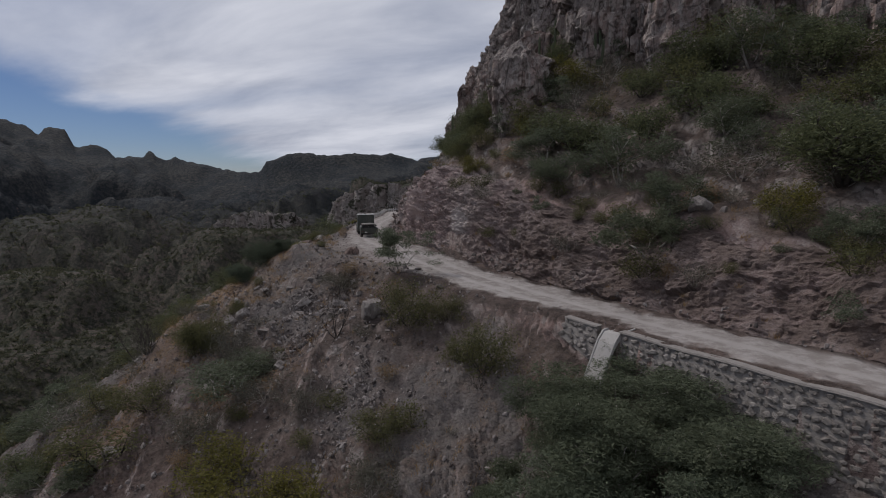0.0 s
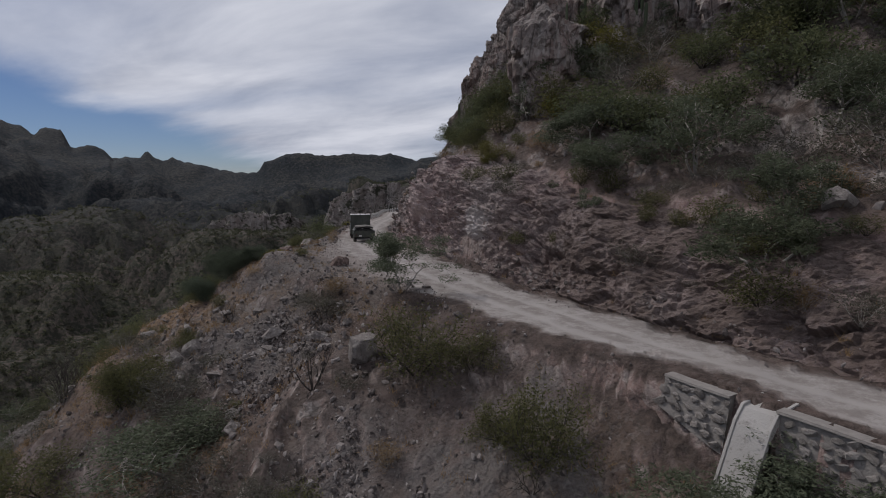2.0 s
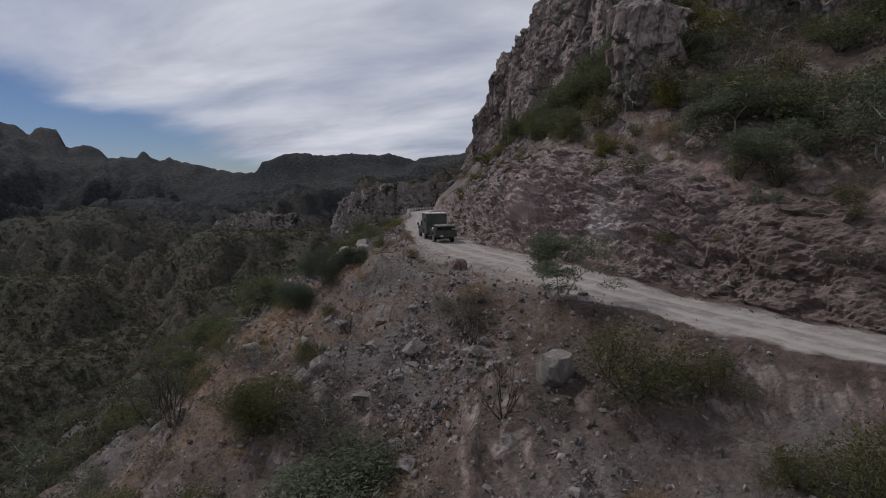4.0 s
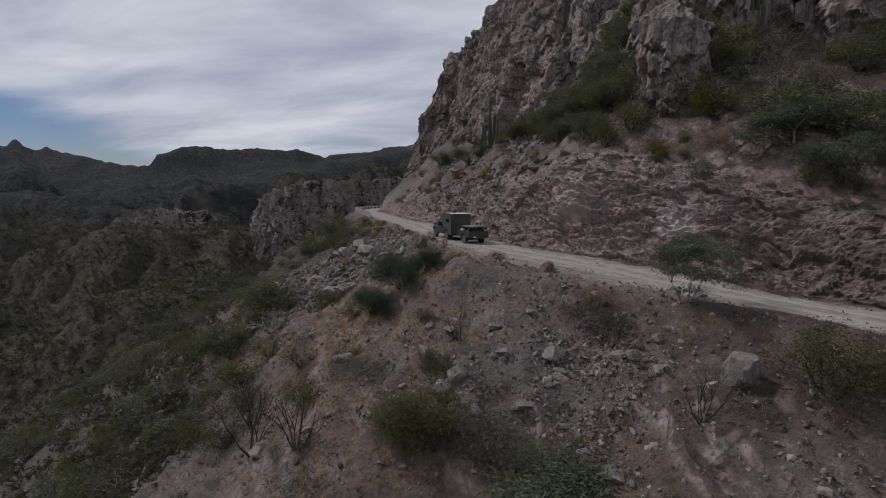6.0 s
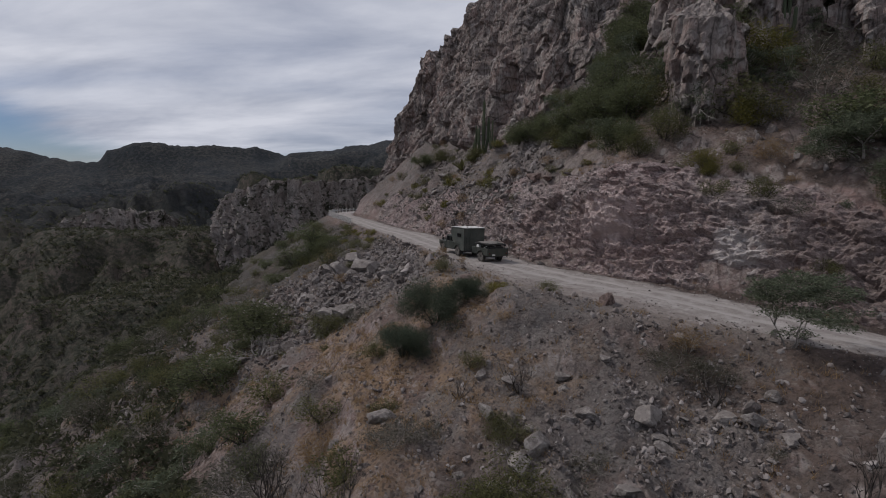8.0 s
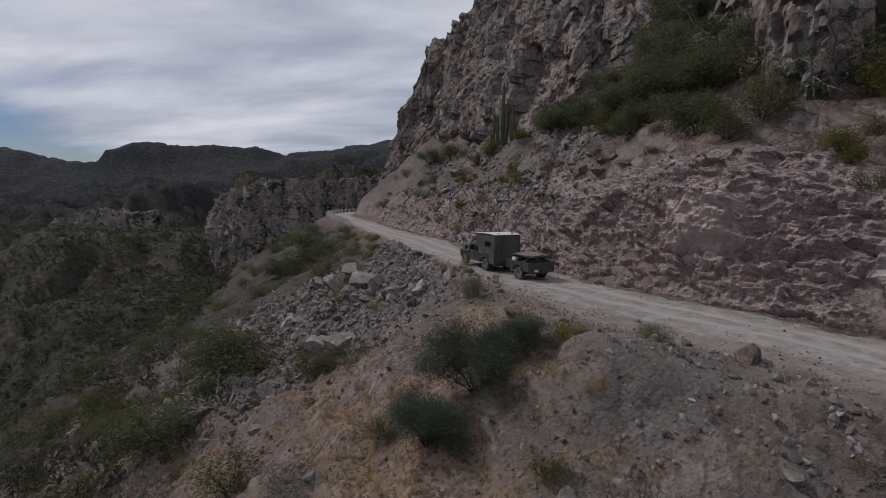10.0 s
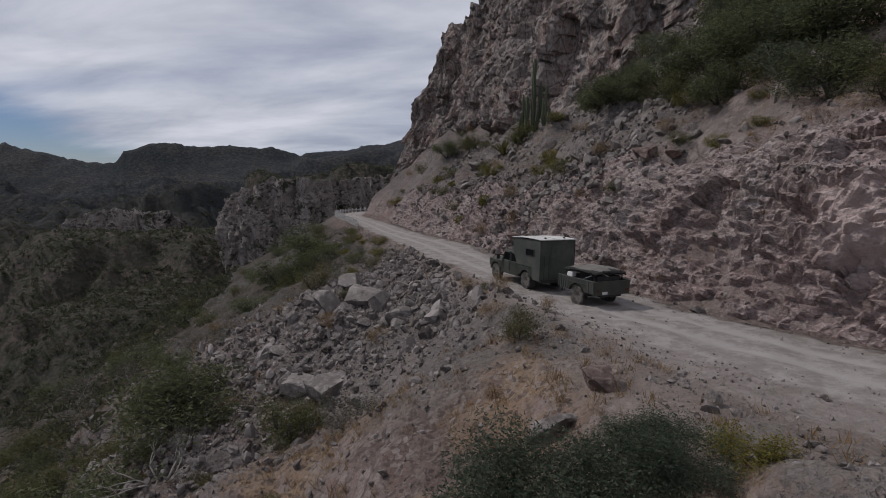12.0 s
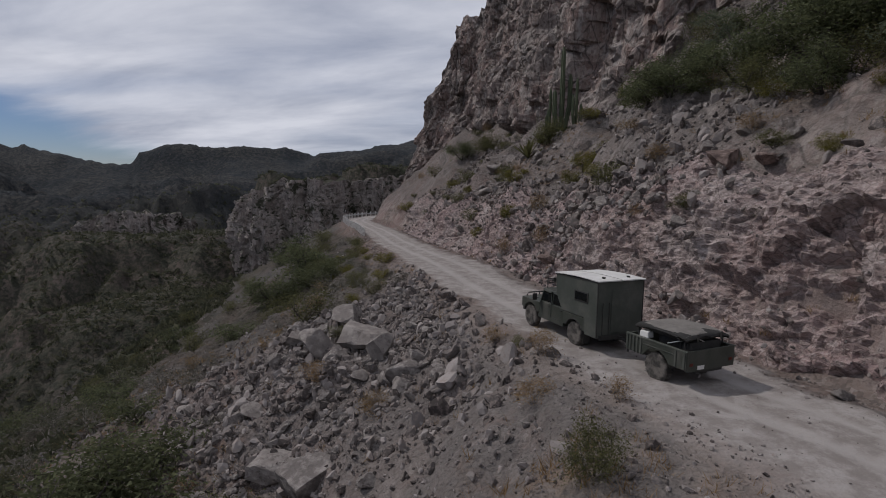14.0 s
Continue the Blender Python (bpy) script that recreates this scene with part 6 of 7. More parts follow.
def build_truck(m):
    tr = thing("camper_truck", "olive-drab military utility truck with a box camper, driving on the road", "truck", m=m)
    # chassis, with the rear axle at x = 0 and the nose towards +x
    part("chassis", Geo().box((-1.35, -0.42, 0.50), (4.0, 0.42, 0.72)).box((-0.12, -0.9, 0.38), (0.12, 0.9, 0.56)).box((3.18, -0.9, 0.38), (3.42, 0.9, 0.56)).mesh("chassis", STEEL, bevel=0.02), tr)
    part("front_bumper", Geo().box((4.05, -0.92, 0.55), (4.2, 0.92, 0.78)).mesh("bumper", STEEL, bevel=0.02), tr)
    part("rear_bumper", Geo().box((-1.50, -0.95, 0.55), (-1.36, 0.95, 0.72)).mesh("bumper", STEEL, bevel=0.02), tr)
    for y in (-0.91, 0.91):
        wheel(tr, 0, y), wheel(tr, 3.3, y)
    # lower body with arches
    for s in (-1, 1):
        y0, y1 = (0.80, 1.07) if s > 0 else (-1.07, -0.80)
        part("rear_quarter_panel", Geo().prism(arch(0.0, 0.58, 0.72, 1.24, -1.38, 0.92), y0, y1).mesh("quarter", PAINT, bevel=0.015), tr)
        part("front_fender", Geo().prism(arch(3.3, 0.60, 0.78, 1.22, 2.55, 4.05), y0, y1).mesh("fender", PAINT, bevel=0.02), tr)
        part("sill", Geo().box((0.75, y0, 0.56), (2.62, y1, 0.74)).mesh("sill", PAINT, bevel=0.015), tr)
        for x0, x1 in ((0.80, 1.62), (1.66, 2.54)):
            yo = 1.075 if s > 0 else -1.075
            d_ = part("door", Geo().box((x0, min(yo, yo - s * 0.06), 0.74), (x1, max(yo, yo - s * 0.06), 1.30)).mesh("door", PAINT, bevel=0.012), tr)
            fr = Geo()
            for a, b in (((x0 + 0.03, 1.30), (x0 + 0.06, 1.80)), ((x1 - 0.03, 1.30), (x1 - (0.20 if x1 > 2 else 0.05), 1.80)), ((x0 + 0.06, 1.80), (x1 - (0.20 if x1 > 2 else 0.05), 1.80)), ((x0 + 0.03, 1.31), (x1 - 0.03, 1.31))):
                fr.tube([(a[0], yo - s * 0.05, a[1]), (b[0], yo - s * 0.08, b[1])], 0.03, 6)
            part("window_frame", fr.mesh("frame", PAINT), d_)
            part("pane", Geo().add([(x0 + 0.05, yo - s * 0.06, 1.31), (x1 - 0.06, yo - s * 0.06, 1.31), (x1 - (0.22 if x1 > 2 else 0.07), yo - s * 0.085, 1.79), (x0 + 0.08, yo - s * 0.085, 1.79),
                                    (x0 + 0.05, yo - s * 0.07, 1.31), (x1 - 0.06, yo - s * 0.07, 1.31), (x1 - (0.22 if x1 > 2 else 0.07), yo - s * 0.095, 1.79), (x0 + 0.08, yo - s * 0.095, 1.79)],
                                   [(0, 1, 2, 3), (7, 6, 5, 4), (0, 4, 5, 1), (1, 5, 6, 2), (2, 6, 7, 3), (3, 7, 4, 0)]).mesh("pane", GLASS), d_, "dark side window")
            part("handle", Geo().box((x0 + 0.06, yo + s * 0.003 - 0.015, 1.16), (x0 + 0.2, yo + s * 0.003 + 0.015, 1.20)).mesh("handle", STEEL, bevel=0.006), d_)
        part("fender_lip", Geo().tube([(0.0 + 0.60 * math.cos(a), 1.075 * s, 0.47 + 0.60 * math.sin(a)) for a in np.linspace(0.42, math.pi - 0.42, 12)], 0.028, 6).mesh("lip", STEEL), tr)
        part("mudflap", Geo().box((-0.66, s * 0.93 - 0.16, 0.22), (-0.64, s * 0.93 + 0.16, 0.66)).mesh("flap", STEEL), tr)
        part("tail_light", Geo().box((-1.40, s * 0.9 - 0.08, 0.92), (-1.375, s * 0.9 + 0.08, 1.04)).mesh("light", TAIL, bevel=0.008), tr, "red tail light")
        part("headlight", Geo().lathe([(0.0, 0), (0.1, 0.0), (0.11, 0.03), (0.1, 0.05)], 14).mesh("lamp", WHITE), tr).matrix_local = pose(4.06, s * 0.72, 1.02, 0, 0, -90)
        part("mirror", Geo().tube([(2.45, 1.06 * s, 1.42), (2.62, 1.30 * s, 1.46)], 0.015, 6).box((2.58, s * 1.30 - 0.1, 1.33), (2.63, s * 1.30 + 0.1, 1.62)).mesh("mirror", STEEL, bevel=0.008), tr)
    # hood, grille, cab
    part("hood", Geo().add([(2.62, -0.95, 1.20), (4.06, -0.95, 1.14), (4.06, 0.95, 1.14), (2.62, 0.95, 1.20), (2.62, -0.86, 1.40), (3.95, -0.80, 1.25), (3.95, 0.80, 1.25), (2.62, 0.86, 1.40)],
                           [(3, 2, 1, 0), (4, 5, 6, 7), (0, 1, 5, 4), (1, 2, 6, 5), (2, 3, 7, 6), (3, 0, 4, 7)]).mesh("hood", PAINT, bevel=0.03), tr)
    gr = part("grille", Geo().box((3.98, -0.78, 0.78), (4.07, 0.78, 1.16)).mesh("grille", PAINT, bevel=0.015), tr)
    for i in range(7):
        part("slat", Geo().box((4.068, -0.33 + i * 0.11 - 0.03, 0.84), (4.085, -0.33 + i * 0.11 + 0.03, 1.10)).mesh("slat", STEEL), gr)
    guard = part("brush_guard", Geo().tube([(4.22, -0.62, 0.62), (4.34, -0.62, 0.9), (4.34, -0.62, 1.2), (4.22, -0.60, 1.32), (4.22, 0.60, 1.32), (4.34, 0.62, 1.2), (4.34, 0.62, 0.9), (4.22, 0.62, 0.62)], 0.03, 7).mesh("guard", STEEL), tr)
    for y in (-0.3, 0.0, 0.3):
        part("bar", Geo().tube([(4.24, y, 0.66), (4.34, y, 0.95), (4.24, y, 1.31)], 0.02, 6).mesh("bar", STEEL), guard)
    part("windshield_frame", Geo().tube([(2.60, -0.98, 1.36), (2.38, -0.93, 1.84), (2.38, 0.93, 1.84), (2.60, 0.98, 1.36), (2.60, -0.98, 1.36)], 0.04, 6).mesh("frame", PAINT), tr)
    part("windshield", Geo().add([(2.59, -0.95, 1.38), (2.59, 0.95, 1.38), (2.385, 0.91, 1.82), (2.385, -0.91, 1.82), (2.575, -0.95, 1.37), (2.575, 0.95, 1.37), (2.37, 0.91, 1.81), (2.37, -0.91, 1.81)],
                                 [(0, 1, 2, 3), (7, 6, 5, 4), (0, 4, 5, 1), (1, 5, 6, 2), (2, 6, 7, 3), (3, 7, 4, 0)]).mesh("screen", GLASS), tr, "dark windscreen")
    part("cab_roof", Geo().box((1.28, -1.0, 1.82), (2.44, 1.0, 1.90), 0.03).mesh("roof", PAINT, bevel=0.02), tr)
    part("cab_floor", Geo().box((0.78, -0.98, 0.70), (2.58, 0.98, 0.80)).box((0.80, -0.98, 0.80), (0.86, 0.98, 1.84)).mesh("floor", STEEL), tr)
    # roof rack ahead of the box
    rack = part("roof_rack", Geo().tube([(1.42, -0.85, 2.12), (2.35, -0.85, 2.12), (2.35, 0.85, 2.12), (1.42, 0.85, 2.12)], 0.022, 6).mesh("rack", STEEL), tr)
    for x in (1.5, 2.3):
        for y in (-0.85, 0.85):
            part("rack_post", Geo().tube([(x, y, 1.88), (x, y, 2.30)], 0.018, 6).mesh("post", STEEL), rack)
    part("rack_bar", Geo().tube([(2.33, -0.85, 2.30), (2.33, 0.85, 2.30)], 0.018, 6).mesh("bar", STEEL), rack)
    for y in (-0.45, 0.0, 0.45):
        part("spotlight", Geo().lathe([(0.02, -0.06), (0.085, -0.05), (0.09, 0.05), (0.02, 0.055)], 12).mesh("spot", STEEL), rack).matrix_local = pose(2.40, y, 2.22, 0, 0, -90)
    # camper box
    w = 1.08
    body = part("camper_box", Geo().prism([(-1.40, 0.62), (-0.70, 0.62), (-0.62, 1.26), (0.86, 1.26), (1.30, 1.92), (1.34, 2.70), (-1.42, 2.78)], -w, w).mesh("box", PANEL, bevel=0.025), tr, "flat olive camper box")
    for s in (-1, 1):
        y = s * (w + 0.004)
        wf = part("window", Geo().box((-0.86, y - 0.02, 1.86), (0.02, y + 0.02, 2.28)).mesh("frame", STEEL, bevel=0.012), body, "dark framed camper window")
        part("pane", Geo().box((-0.80, y - 0.022, 1.91), (-0.04, y + 0.024, 2.23)).mesh("pane", GLASS, bevel=0.006), wf)
        part("corner_trim", Geo().box((-1.43, s * w - 0.03, 0.64), (-1.38, s * w + 0.008, 2.76)).mesh("trim", STEEL, bevel=0.006), body)
        part("top_trim", Geo().add([(-1.43, s * w - 0.012, 2.745), (1.35, s * w - 0.012, 2.665), (1.35, s * w + 0.012, 2.665), (-1.43, s * w + 0.012, 2.745), (-1.43, s * w - 0.012, 2.79), (1.35, s * w - 0.012, 2.71), (1.35, s * w + 0.012, 2.71), (-1.43, s * w + 0.012, 2.79)],
                                   [(3, 2, 1, 0), (4, 5, 6, 7), (0, 1, 5, 4), (1, 2, 6, 5), (2, 3, 7, 6), (3, 0, 4, 7)]).mesh("trim", STEEL), body)
    part("rear_door", Geo().box((-1.435, -0.42, 0.80), (-1.418, 0.42, 2.45)).mesh("door", PANEL, bevel=0.008), body)
    # two pale roof panels, slightly arched, with a gap between them
    for y0, y1 in ((-1.12, -0.06), (0.06, 1.12)):
        g_ = Geo()
        n = 8
        vs = [(x, y, 2.80 - 0.028 * (x + 1.45) + 0.05 * math.sin(math.pi * i / n) + dz) for dz in (0.0, 0.045) for i, x in ((i, -1.5 + 2.9 * i / n) for i in range(n + 1)) for y in (y0, y1)]
        k_ = 2 * (n + 1)
        fs = [(2 * i, 2 * i + 2, 2 * i + 3, 2 * i + 1) for i in range(n)] + [(k_ + 2 * i, k_ + 2 * i + 1, k_ + 2 * i + 3, k_ + 2 * i + 2) for i in range(n)]
        fs += [(2 * i, k_ + 2 * i, k_ + 2 * i + 2, 2 * i + 2) for i in range(n)] + [(2 * i + 1, 2 * i + 3, k_ + 2 * i + 3, k_ + 2 * i + 1) for i in range(n)] + [(0, 1, k_ + 1, k_), (2 * n, k_ + 2 * n, k_ + 2 * n + 1, 2 * n + 1)]
        rp = part("roof_panel", g_.add(vs, fs).mesh("panel", WHITE, bevel=0.01), body, "dusty white roof panel")
        part("latch", Geo().box((-1.15, (y0 + y1) / 2 - 0.05, 2.86), (-1.05, (y0 + y1) / 2 + 0.05, 2.92)).mesh("latch", STEEL, bevel=0.01), rp)
    part("ladder", Geo().tube([(-1.47, 0.55, 0.75), (-1.47, 0.55, 2.0)], 0.016, 6).tube([(-1.47, 0.85, 0.75), (-1.47, 0.85, 2.0)], 0.016, 6).mesh("ladder", STEEL), body)
    part("tow_hitch", Geo().box((-1.62, -0.06, 0.52), (-1.45, 0.06, 0.66)).mesh("hitch", STEEL, bevel=0.01), tr)
    return tr


def build_trailer(m):
    tl = thing("cargo_trailer", "olive cargo trailer with a folded tent hitched behind a truck", "trailer", m=m)
    for y in (-0.91, 0.91):
        wheel(tl, 0, y)
    part("frame", Geo().box((-1.2, -0.6, 0.55), (1.4, 0.6, 0.70)).box((-0.1, -0.85, 0.40), (0.1, 0.85, 0.56)).mesh("frame", STEEL, bevel=0.015), tl)
    part("drawbar", Geo().tube([(1.3, -0.5, 0.62), (2.72, 0, 0.58)], 0.05, 6).tube([(1.3, 0.5, 0.62), (2.72, 0, 0.58)], 0.05, 6).tube([(2.55, 0, 0.58), (2.86, 0, 0.58)], 0.06, 8).mesh("drawbar", STEEL), tl)
    part("jack", Geo().tube([(2.2, 0.16, 0.25), (2.2, 0.16, 0.95)], 0.04, 8).mesh("jack", STEEL), tl)
    bed = part("bed", Geo().box((-1.24, -0.72, 0.70), (1.36, 0.72, 0.78)).mesh("floor", PAINT), tl)
    for s in (-1, 1):
        part("side_wall", Geo().prism(arch(0.0, 0.60, 0.72, 1.28, -1.24, 1.36), s * 1.04 - 0.05, s * 1.04 + 0.05).mesh("side", PAINT, bevel=0.012), bed)
        part("fender", Geo().box((-0.78, s * 0.95 - 0.18, 1.085), (0.78, s * 0.95 + 0.16, 1.13)).mesh("fender", PAINT, bevel=0.015), bed)
        for x in (0.66, 0.82, 0.98, 1.14, 1.28):
            part("stake", Geo().box((x - 0.035, s * 1.09 - 0.03, 0.74), (x + 0.035, s * 1.09 + 0.025, 1.30)).mesh("stake", PANEL, bevel=0.01), bed)
        for x in (-1.16, -0.82):
            part("stake", Geo().box((x - 0.035, s * 1.09 - 0.03, 0.74), (x + 0.035, s * 1.09 + 0.025, 1.30)).mesh("stake", PANEL, bevel=0.01), bed)
        part("top_rail", Geo().box((-1.26, s * 1.04 - 0.065, 1.27), (1.38, s * 1.04 + 0.065, 1.32)).mesh("rail", PANEL, bevel=0.01), bed)
        part("tail_light", Geo().box((-1.275, s * 0.88 - 0.07, 0.84), (-1.25, s * 0.88 + 0.07, 0.94)).mesh("light", TAIL, bevel=0.006), bed, "red tail light")
    part("front_wall", Geo().box((1.30, -1.0, 0.74), (1.37, 1.0, 1.30)).mesh("front", PAINT, bevel=0.012), bed)
    gate = part("tailgate", Geo().box((-1.26, -1.06, 0.66), (-1.19, 1.06, 1.32)).mesh("gate", PAINT, bevel=0.012), bed)
    part("plate", Geo().box((-1.27, 0.30, 0.70), (-1.262, 0.60, 0.83)).mesh("plate", WHITE), gate, "small white plate")
    for x, y in ((1.0, -0.85), (1.0, 0.85), (-0.95, -0.85), (-0.95, 0.85)):
        part("support_post", Geo().tube([(x, y, 1.30), (x, y, 1.62)], 0.028, 6).mesh("post", STEEL), tl)
    for y in (-0.85, 0.85):
        part("brace", Geo().tube([(-0.95, y, 1.60), (-0.25, y, 1.32)], 0.02, 6).mesh("brace", RAIL), tl)
    part("brace", Geo().tube([(-1.0, -0.3, 1.32), (-1.0, 0.35, 1.62)], 0.02, 6).mesh("brace", RAIL), tl)
    # folded tent: a lumpy flat bundle with a paler top sheet
    g_ = Geo()
    for name, x0, x1, y0, y1, z0, z1, mat, lab in (("folded_tent", -1.08, 1.10, -0.95, 0.95, 1.56, 1.80, CANVAS_DARK, "dark folded tent in its cover"), ("tent_cover", -0.98, 1.02, -0.88, 0.88, 1.77, 1.84, CANVAS, "dusty pale canvas cover")):
        bm = bmesh.new()
        bmesh.ops.create_cube(bm, size=1.0)
        bmesh.ops.subdivide_edges(bm, edges=bm.edges[:], cuts=11, use_grid_fill=True)
        for v in bm.verts:
            x, y, z = v.co
            edge = 1 - 0.06 * (abs(2 * z) ** 2)
            q = noise.noise(Vector((x * 3.2, y * 3.2, z * 2 + (5 if mat is CANVAS else 0)))) * 0.055
            v.co = ((x0 + x1) / 2 + x * (x1 - x0) * edge + q * 0.5, (y0 + y1) / 2 + y * (y1 - y0) * edge + q * 0.6, (z0 + z1) / 2 + z * (z1 - z0) + q - 0.07 * (abs(2 * y) ** 4 + abs(2 * x) ** 4) * (1 if z > 0 or mat is CANVAS else 0))
        me = bpy.data.meshes.new(name)
        for f in bm.faces:
            f.smooth = True
        bm.to_mesh(me)
        bm.free()
        me.materials.append(mat)
        part(name, me, tl, lab)
    for y in (-0.55, 0.5):
        part("strap", Geo().box((-1.16, y - 0.03, 1.56), (-1.12, y + 0.03, 1.80)).mesh("strap", STEEL), tl)
    return tl


k = Mat("tail_lamp", 0.3)
k.color(k.mix(k.noise(8, 2), (0.06, 0.008, 0.006), (0.10, 0.012, 0.008)))
TAIL = k.m

TRUCK_AT, TRUCK_WAY = (-10.75, 77.3), 101.5
zt = float(road_z(np.array([TRUCK_AT[1]]))[0]) - 0.03
build_truck(pose(TRUCK_AT[0], TRUCK_AT[1], zt, 0, 0, TRUCK_WAY))
c_, s_ = math.cos(radians(TRUCK_WAY)), math.sin(radians(TRUCK_WAY))
build_trailer(pose(TRUCK_AT[0] - 4.3 * c_ + 0.12, TRUCK_AT[1] - 4.3 * s_, zt, 0, 0, TRUCK_WAY + 2.5))
gear = [("cooler_box", "pale hard-sided cooler box riding on a trailer", WHITE, (0.45, 0.72, 1.30), (0.85, 1.0, 1.52)),
        ("storage_crate", "dark storage crate packed in a trailer bed", CANVAS_DARK, (-0.68, -0.75, 0.79), (0.3, 0.7, 1.52)),
        ("gear_bag", "dark canvas gear bag stowed under a folded tent", CANVAS_DARK, (-1.05, -0.7, 0.79), (-0.72, 0.75, 1.50)),
        ("jerry_can", "olive metal jerry can standing in a trailer bed", PAINT, (0.4, -0.35, 0.79), (0.6, 0.05, 1.36))]
for name, lab, mat, lo, hi in gear:
    ob = tagged(new(name, Geo().box(lo, hi, 0.02).mesh(name, mat, bevel=0.035)), lab, name.split("_")[-1])
    ob.matrix_world = pose(TRUCK_AT[0] - 4.3 * c_ + 0.12, TRUCK_AT[1] - 4.3 * s_, zt, 0, 0, TRUCK_WAY + 2.5)

# ---- retaining wall, culvert chute, guard rail ----
def side_line(ry0, ry1, off, step):
    """Places along the road at a distance from its middle, as (x, y, tx, ty)."""
    keep = (LINE[:, 1] >= ry0) & (LINE[:, 1] <= ry1)
    P, T = LINE[keep], TAN[keep]
    q = np.stack([P[:, 0] + T[:, 1] * off, P[:, 1] - T[:, 0] * off], 1)
    s = np.concatenate([[0], np.cumsum(np.linalg.norm(np.diff(q, axis=0), axis=1))])
    at = np.arange(0, s[-1], step)
    return [(float(np.interp(a, s, q[:, 0])), float(np.interp(a, s, q[:, 1])), float(np.interp(a, s, T[:, 0])), float(np.interp(a, s, T[:, 1]))) for a in at]


WALL_OFF, WALL_Z = -2.0, -0.62
CHUTE_Y = 29.2
wall_line = side_line(6, 33.4, WALL_OFF, 0.5)


def wall_drop(y):
    return float(np.interp(y, [6, 24, 30, 33.4], [3.3, 3.0, 1.9, 0.5]))


core = Geo()
for (x0, y0, tx, ty), (x1, y1, ux, uy) in zip(wall_line, wall_line[1:]):
    if abs((y0 + y1) / 2 - CHUTE_Y) < 0.6:
        continue
    h0, h1 = WALL_Z - wall_drop(y0), WALL_Z - wall_drop(y1)
    ring = []
    for (x, y, a, b, h) in ((x0, y0, tx, ty, h0), (x1, y1, ux, uy, h1)):
        ox, oy = -b, a           # outwards
        ring += [(x + ox * 0.55, y + oy * 0.55, h), (x - ox * 0.3, y - oy * 0.3, h), (x - ox * 0.3, y - oy * 0.3, WALL_Z + 0.02), (x + ox * 0.18, y + oy * 0.18, WALL_Z + 0.02)]
    core.add(ring, [(0, 1, 2, 3), (7, 6, 5, 4), (0, 4, 5, 1), (1, 5, 6, 2), (2, 6, 7, 3), (3, 7, 4, 0)])
wall = tagged(new("retaining_wall", core.mesh("wall_core", MORTAR)), "mortared rubble-stone retaining wall under the road edge", "wall", kind="structure")
cope = Geo()
for (x0, y0, tx, ty), (x1, y1, ux, uy) in zip(wall_line, wall_line[1:]):
    if abs((y0 + y1) / 2 - CHUTE_Y) < 0.6:
        continue
    ring = []
    for (x, y, a, b) in ((x0, y0, tx, ty), (x1, y1, ux, uy)):
        ox, oy = -b, a
        j = WALL_Z + 0.03 * math.sin(x * 7.0 + y * 3.0)
        ring += [(x + ox * 0.30, y + oy * 0.30, 0.0 + j), (x - ox * 0.22, y - oy * 0.22, 0.0 + j), (x - ox * 0.20, y - oy * 0.20, 0.08 + j), (x + ox * 0.27, y + oy * 0.27, 0.08 + j)]
    cope.add(ring, [(0, 1, 2, 3), (7, 6, 5, 4), (0, 4, 5, 1), (1, 5, 6, 2), (2, 6, 7, 3), (3, 7, 4, 0)])
part("coping", cope.mesh("coping", MORTAR), wall, "thin rough mortar coping")
STONES = [rock_data("stone", 600 + i, 1, (1, 0.55, 0.8), WALL_STONE) for i in range(6)]
rng = np.random.default_rng(23)
rest_v, rest_f, rest_n, singles = [], [], 0, 0
for (x, y, a, b) in side_line(6, 33.2, WALL_OFF, 0.36):
    if abs(y - CHUTE_Y) < 0.75:
        continue
    ox, oy, drop = -b, a, wall_drop(y)
    z = -0.18
    while z > -drop + 0.1:
        size, jx = rng.uniform(0.17, 0.31), rng.uniform(-0.16, 0.16)
        batter = 0.21 + 0.39 * (-z / drop)
        m = Matrix.Translation((x + ox * batter + a * jx, y + oy * batter + b * jx, z + WALL_Z + rng.uniform(-0.06, 0.06))) @ Matrix.Rotation(math.atan2(b, a) + rng.uniform(-0.2, 0.2), 4, "Z") @ Euler((rng.uniform(-0.3, 0.3), rng.uniform(-0.6, 0.6), 0)).to_matrix().to_4x4() @ Matrix.Diagonal((size * rng.uniform(0.95, 1.45), size, size * rng.uniform(0.8, 1.1), 1))
        if singles < 300 and y > 21:
            ob = part("stone", STONES[int(rng.integers(6))], wall)
            ob.matrix_local = m
            singles += 1
        else:
            co, tri = rock_mesh(600 + int(rng.integers(6)), 1, (1, 0.55, 0.8))
            rest_v.append(co @ np.array(m.to_3x3()).T + np.array(m.translation))
            rest_f.append(tri + rest_n)
            rest_n += len(co)
        z -= size * rng.uniform(1.25, 1.6)
ob = mesh_object("stonework", np.concatenate(rest_v), np.concatenate(rest_f), WALL_STONE, False)
ob.parent = wall
tagged(ob, kind="stuff")

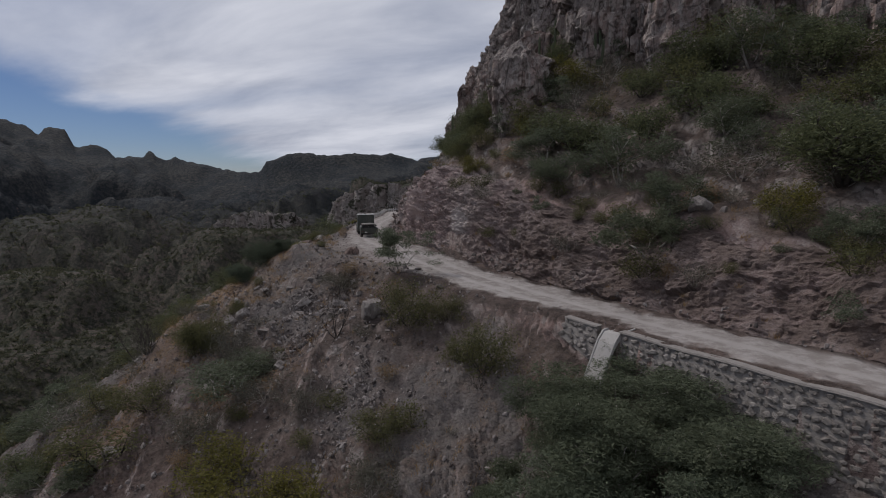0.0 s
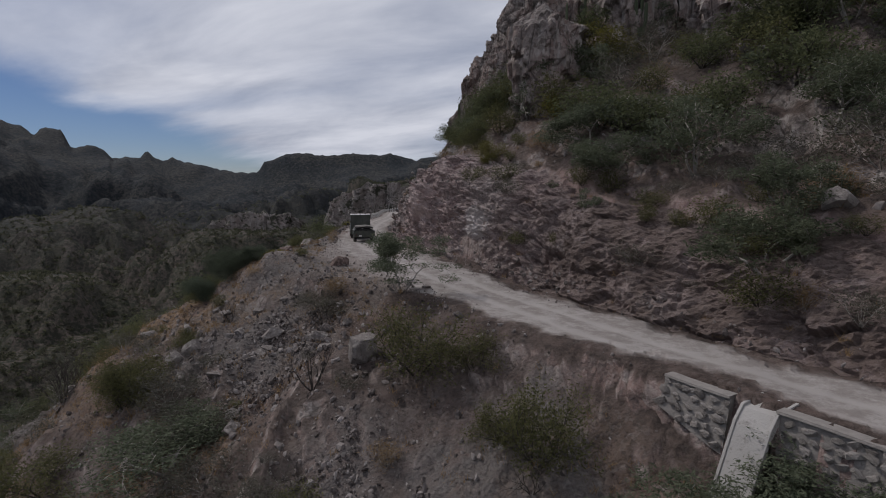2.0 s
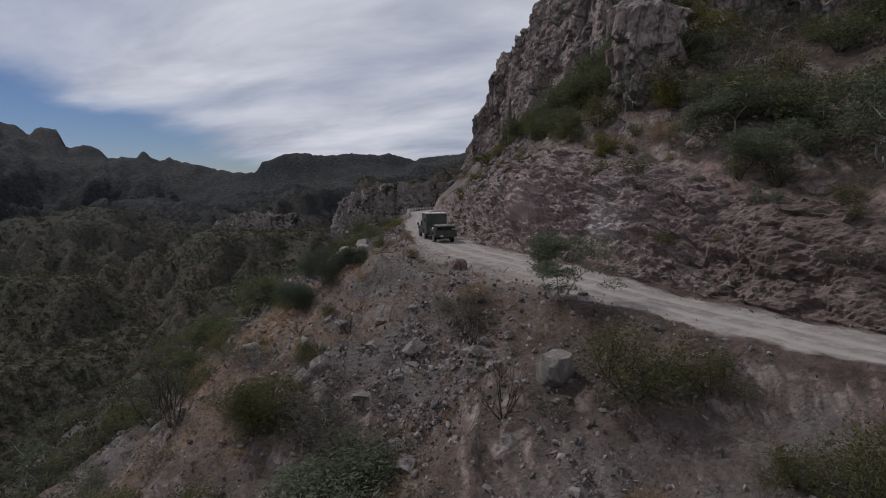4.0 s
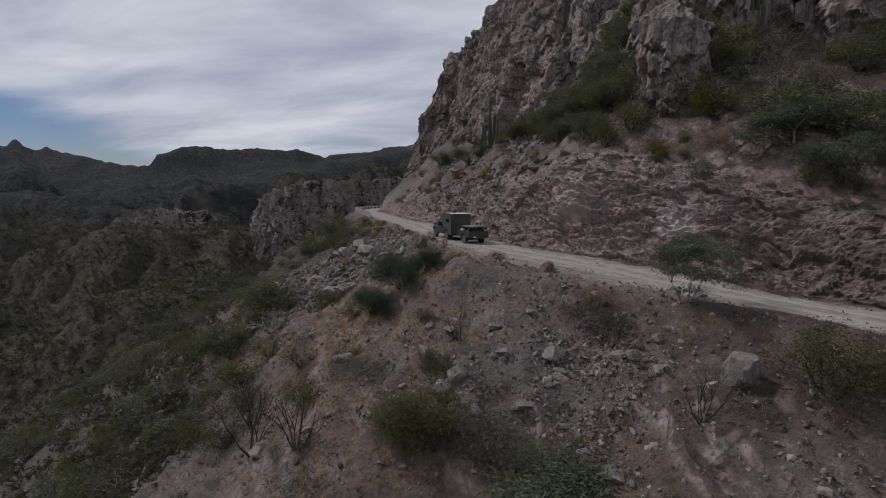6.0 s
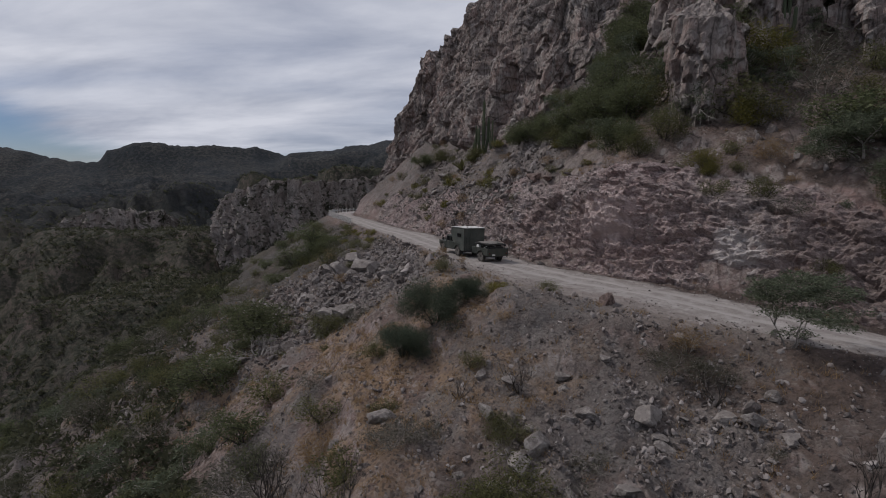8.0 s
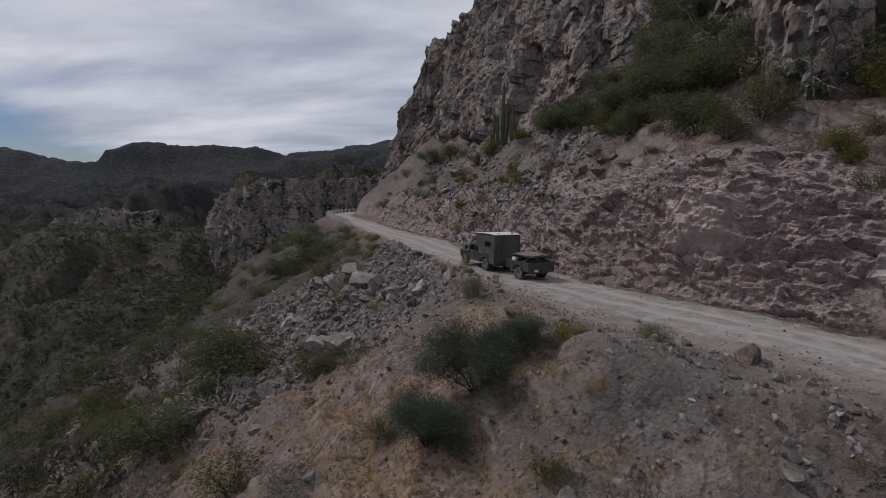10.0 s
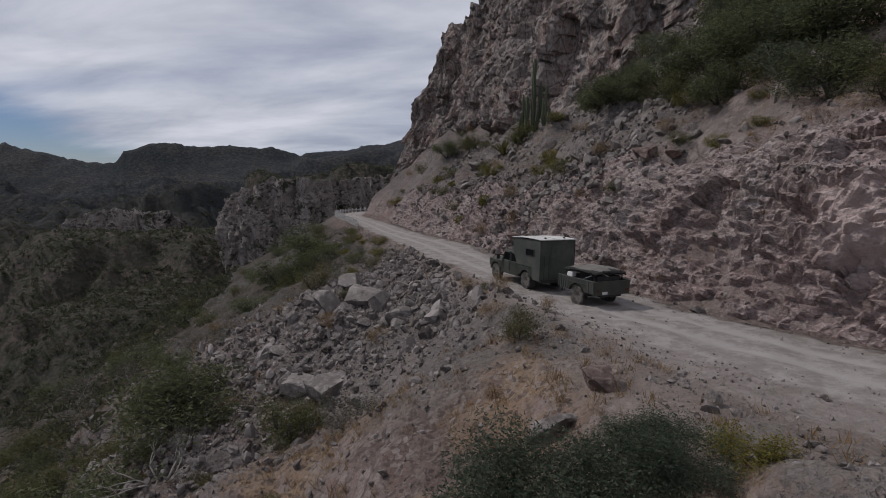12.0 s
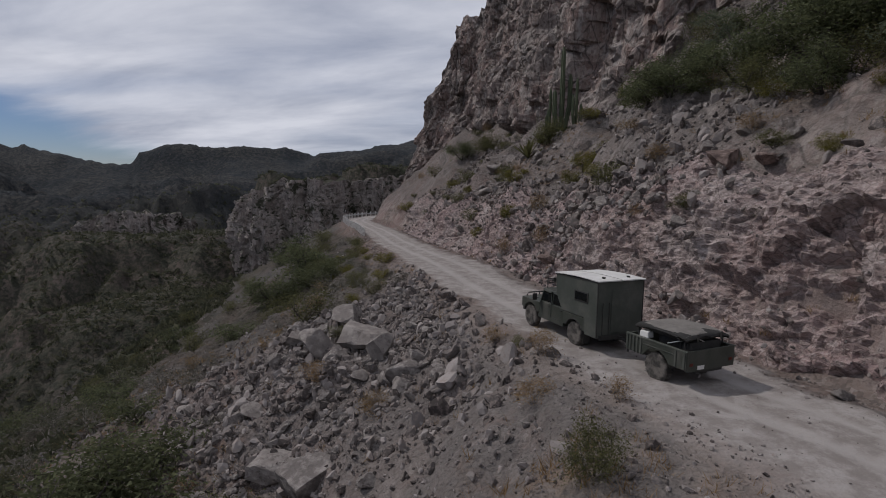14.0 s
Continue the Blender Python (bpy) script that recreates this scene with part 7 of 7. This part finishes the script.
# concrete chute that drains the road down the bank
x, y, a, b = min(wall_line, key=lambda q: abs(q[1] - CHUTE_Y))
chute = thing("drain_chute", "pale concrete drainage chute running down from the road edge", "drain")
chute.matrix_world = Matrix.Translation((x, y, WALL_Z)) @ Matrix.Rotation(math.atan2(a, -b), 4, "Z")
run = [(-0.9, 0.02), (0.3, -0.10), (0.7, -0.55), (1.7, -2.6), (3.2, -4.6), (5.2, -6.2)]
for name, y0, y1, up_, th in (("channel", -0.50, 0.50, 0.0, 0.25), ("kerb", -0.60, -0.50, 0.09, 0.40), ("kerb", 0.50, 0.60, 0.09, 0.40)):
    g_ = Geo()
    n = len(run)
    vs = [(px, yy, pz + up_ - (th if low else 0)) for low in (0, 1) for px, pz in run for yy in (y0, y1)]
    k_ = 2 * n
    fs = [(2 * i, 2 * i + 1, 2 * i + 3, 2 * i + 2) for i in range(n - 1)] + [(k_ + 2 * i, k_ + 2 * i + 2, k_ + 2 * i + 3, k_ + 2 * i + 1) for i in range(n - 1)]
    fs += [(2 * i, 2 * i + 2, k_ + 2 * i + 2, k_ + 2 * i) for i in range(n - 1)] + [(2 * i + 1, k_ + 2 * i + 1, k_ + 2 * i + 3, 2 * i + 3) for i in range(n - 1)] + [(0, k_, k_ + 1, 1), (k_ - 2, k_ - 1, 2 * k_ - 1, 2 * k_ - 2)]
    part(name, g_.add(vs, fs).mesh(name, CONCRETE, bevel=0.02), chute)

# guard rail round the far bend
k = Mat("whitewash", 0.85).world_pos()
k.color(k.mix(k.step(k.noise(2.5, 5, 0.7), 0.40, 0.70), (0.62, 0.60, 0.57), (0.36, 0.33, 0.30))).bump(k.noise(12, 4), 0.02)
POST_PAINT = k.m
rail = thing("guard_rail", "low steel guard rail on pale posts round the road bend", "guard rail")
posts = side_line(138, 211, -HALF - 0.5, 2.0)
post_me = Geo().box((-0.14, -0.14, -0.5), (0.14, 0.14, 1.05), 0.02).mesh("post", POST_PAINT, bevel=0.02)
beam = Geo()
for i, (x, y, a, b) in enumerate(posts):
    z = float(road_z(np.array([y]))[0])
    p = part("post", post_me, rail)
    p.matrix_local = Matrix.Translation((x, y, z)) @ Matrix.Rotation(math.atan2(b, a), 4, "Z")
for (x0, y0, a0, b0), (x1, y1, a1, b1) in zip(posts, posts[1:]):
    z0, z1 = (float(road_z(np.array([q]))[0]) for q in (y0, y1))
    ring = []
    for (x, y, a, b, z) in ((x0, y0, a0, b0, z0), (x1, y1, a1, b1, z1)):
        ix, iy = b, -a
        ring += [(x + ix * o_, y + iy * o_, z + h) for o_, h in ((0.11, 0.46), (0.17, 0.52), (0.13, 0.60), (0.17, 0.68), (0.11, 0.74), (0.105, 0.60))]
    n = 6
    beam.add(ring, [(j, (j + 1) % n, (j + 1) % n + n, j + n) for j in range(n)] + [tuple(range(n)), tuple(range(2 * n - 1, n - 1, -1))])
part("beam", beam.mesh("beam", RAIL), rail, "galvanised steel rail")
x, y, a, b = side_line(190, 200, -HALF - 0.9, 2.0)[1]
sign = thing("road_sign", "small curve marker sign on a thin steel post", "road sign", m=pose(x, y, float(road_z(np.array([y]))[0]) - 0.3, 0, 0, 0))
part("post", Geo().tube([(0, 0, 0), (0, 0, 2.6)], 0.035, 8).mesh("post", RAIL), sign)
pl = part("plate", Geo().box((-0.3, -0.012, 1.75), (0.3, 0.012, 2.6)).mesh("plate", STEEL, bevel=0.005), sign, "dark sign plate")
part("chevron", Geo().prism([(-0.12, 1.9), (0.0, 1.9), (0.16, 2.17), (0.0, 2.45), (-0.12, 2.45), (0.04, 2.17)], -0.02, -0.014).mesh("chevron", WHITE), pl, "pale chevron mark")
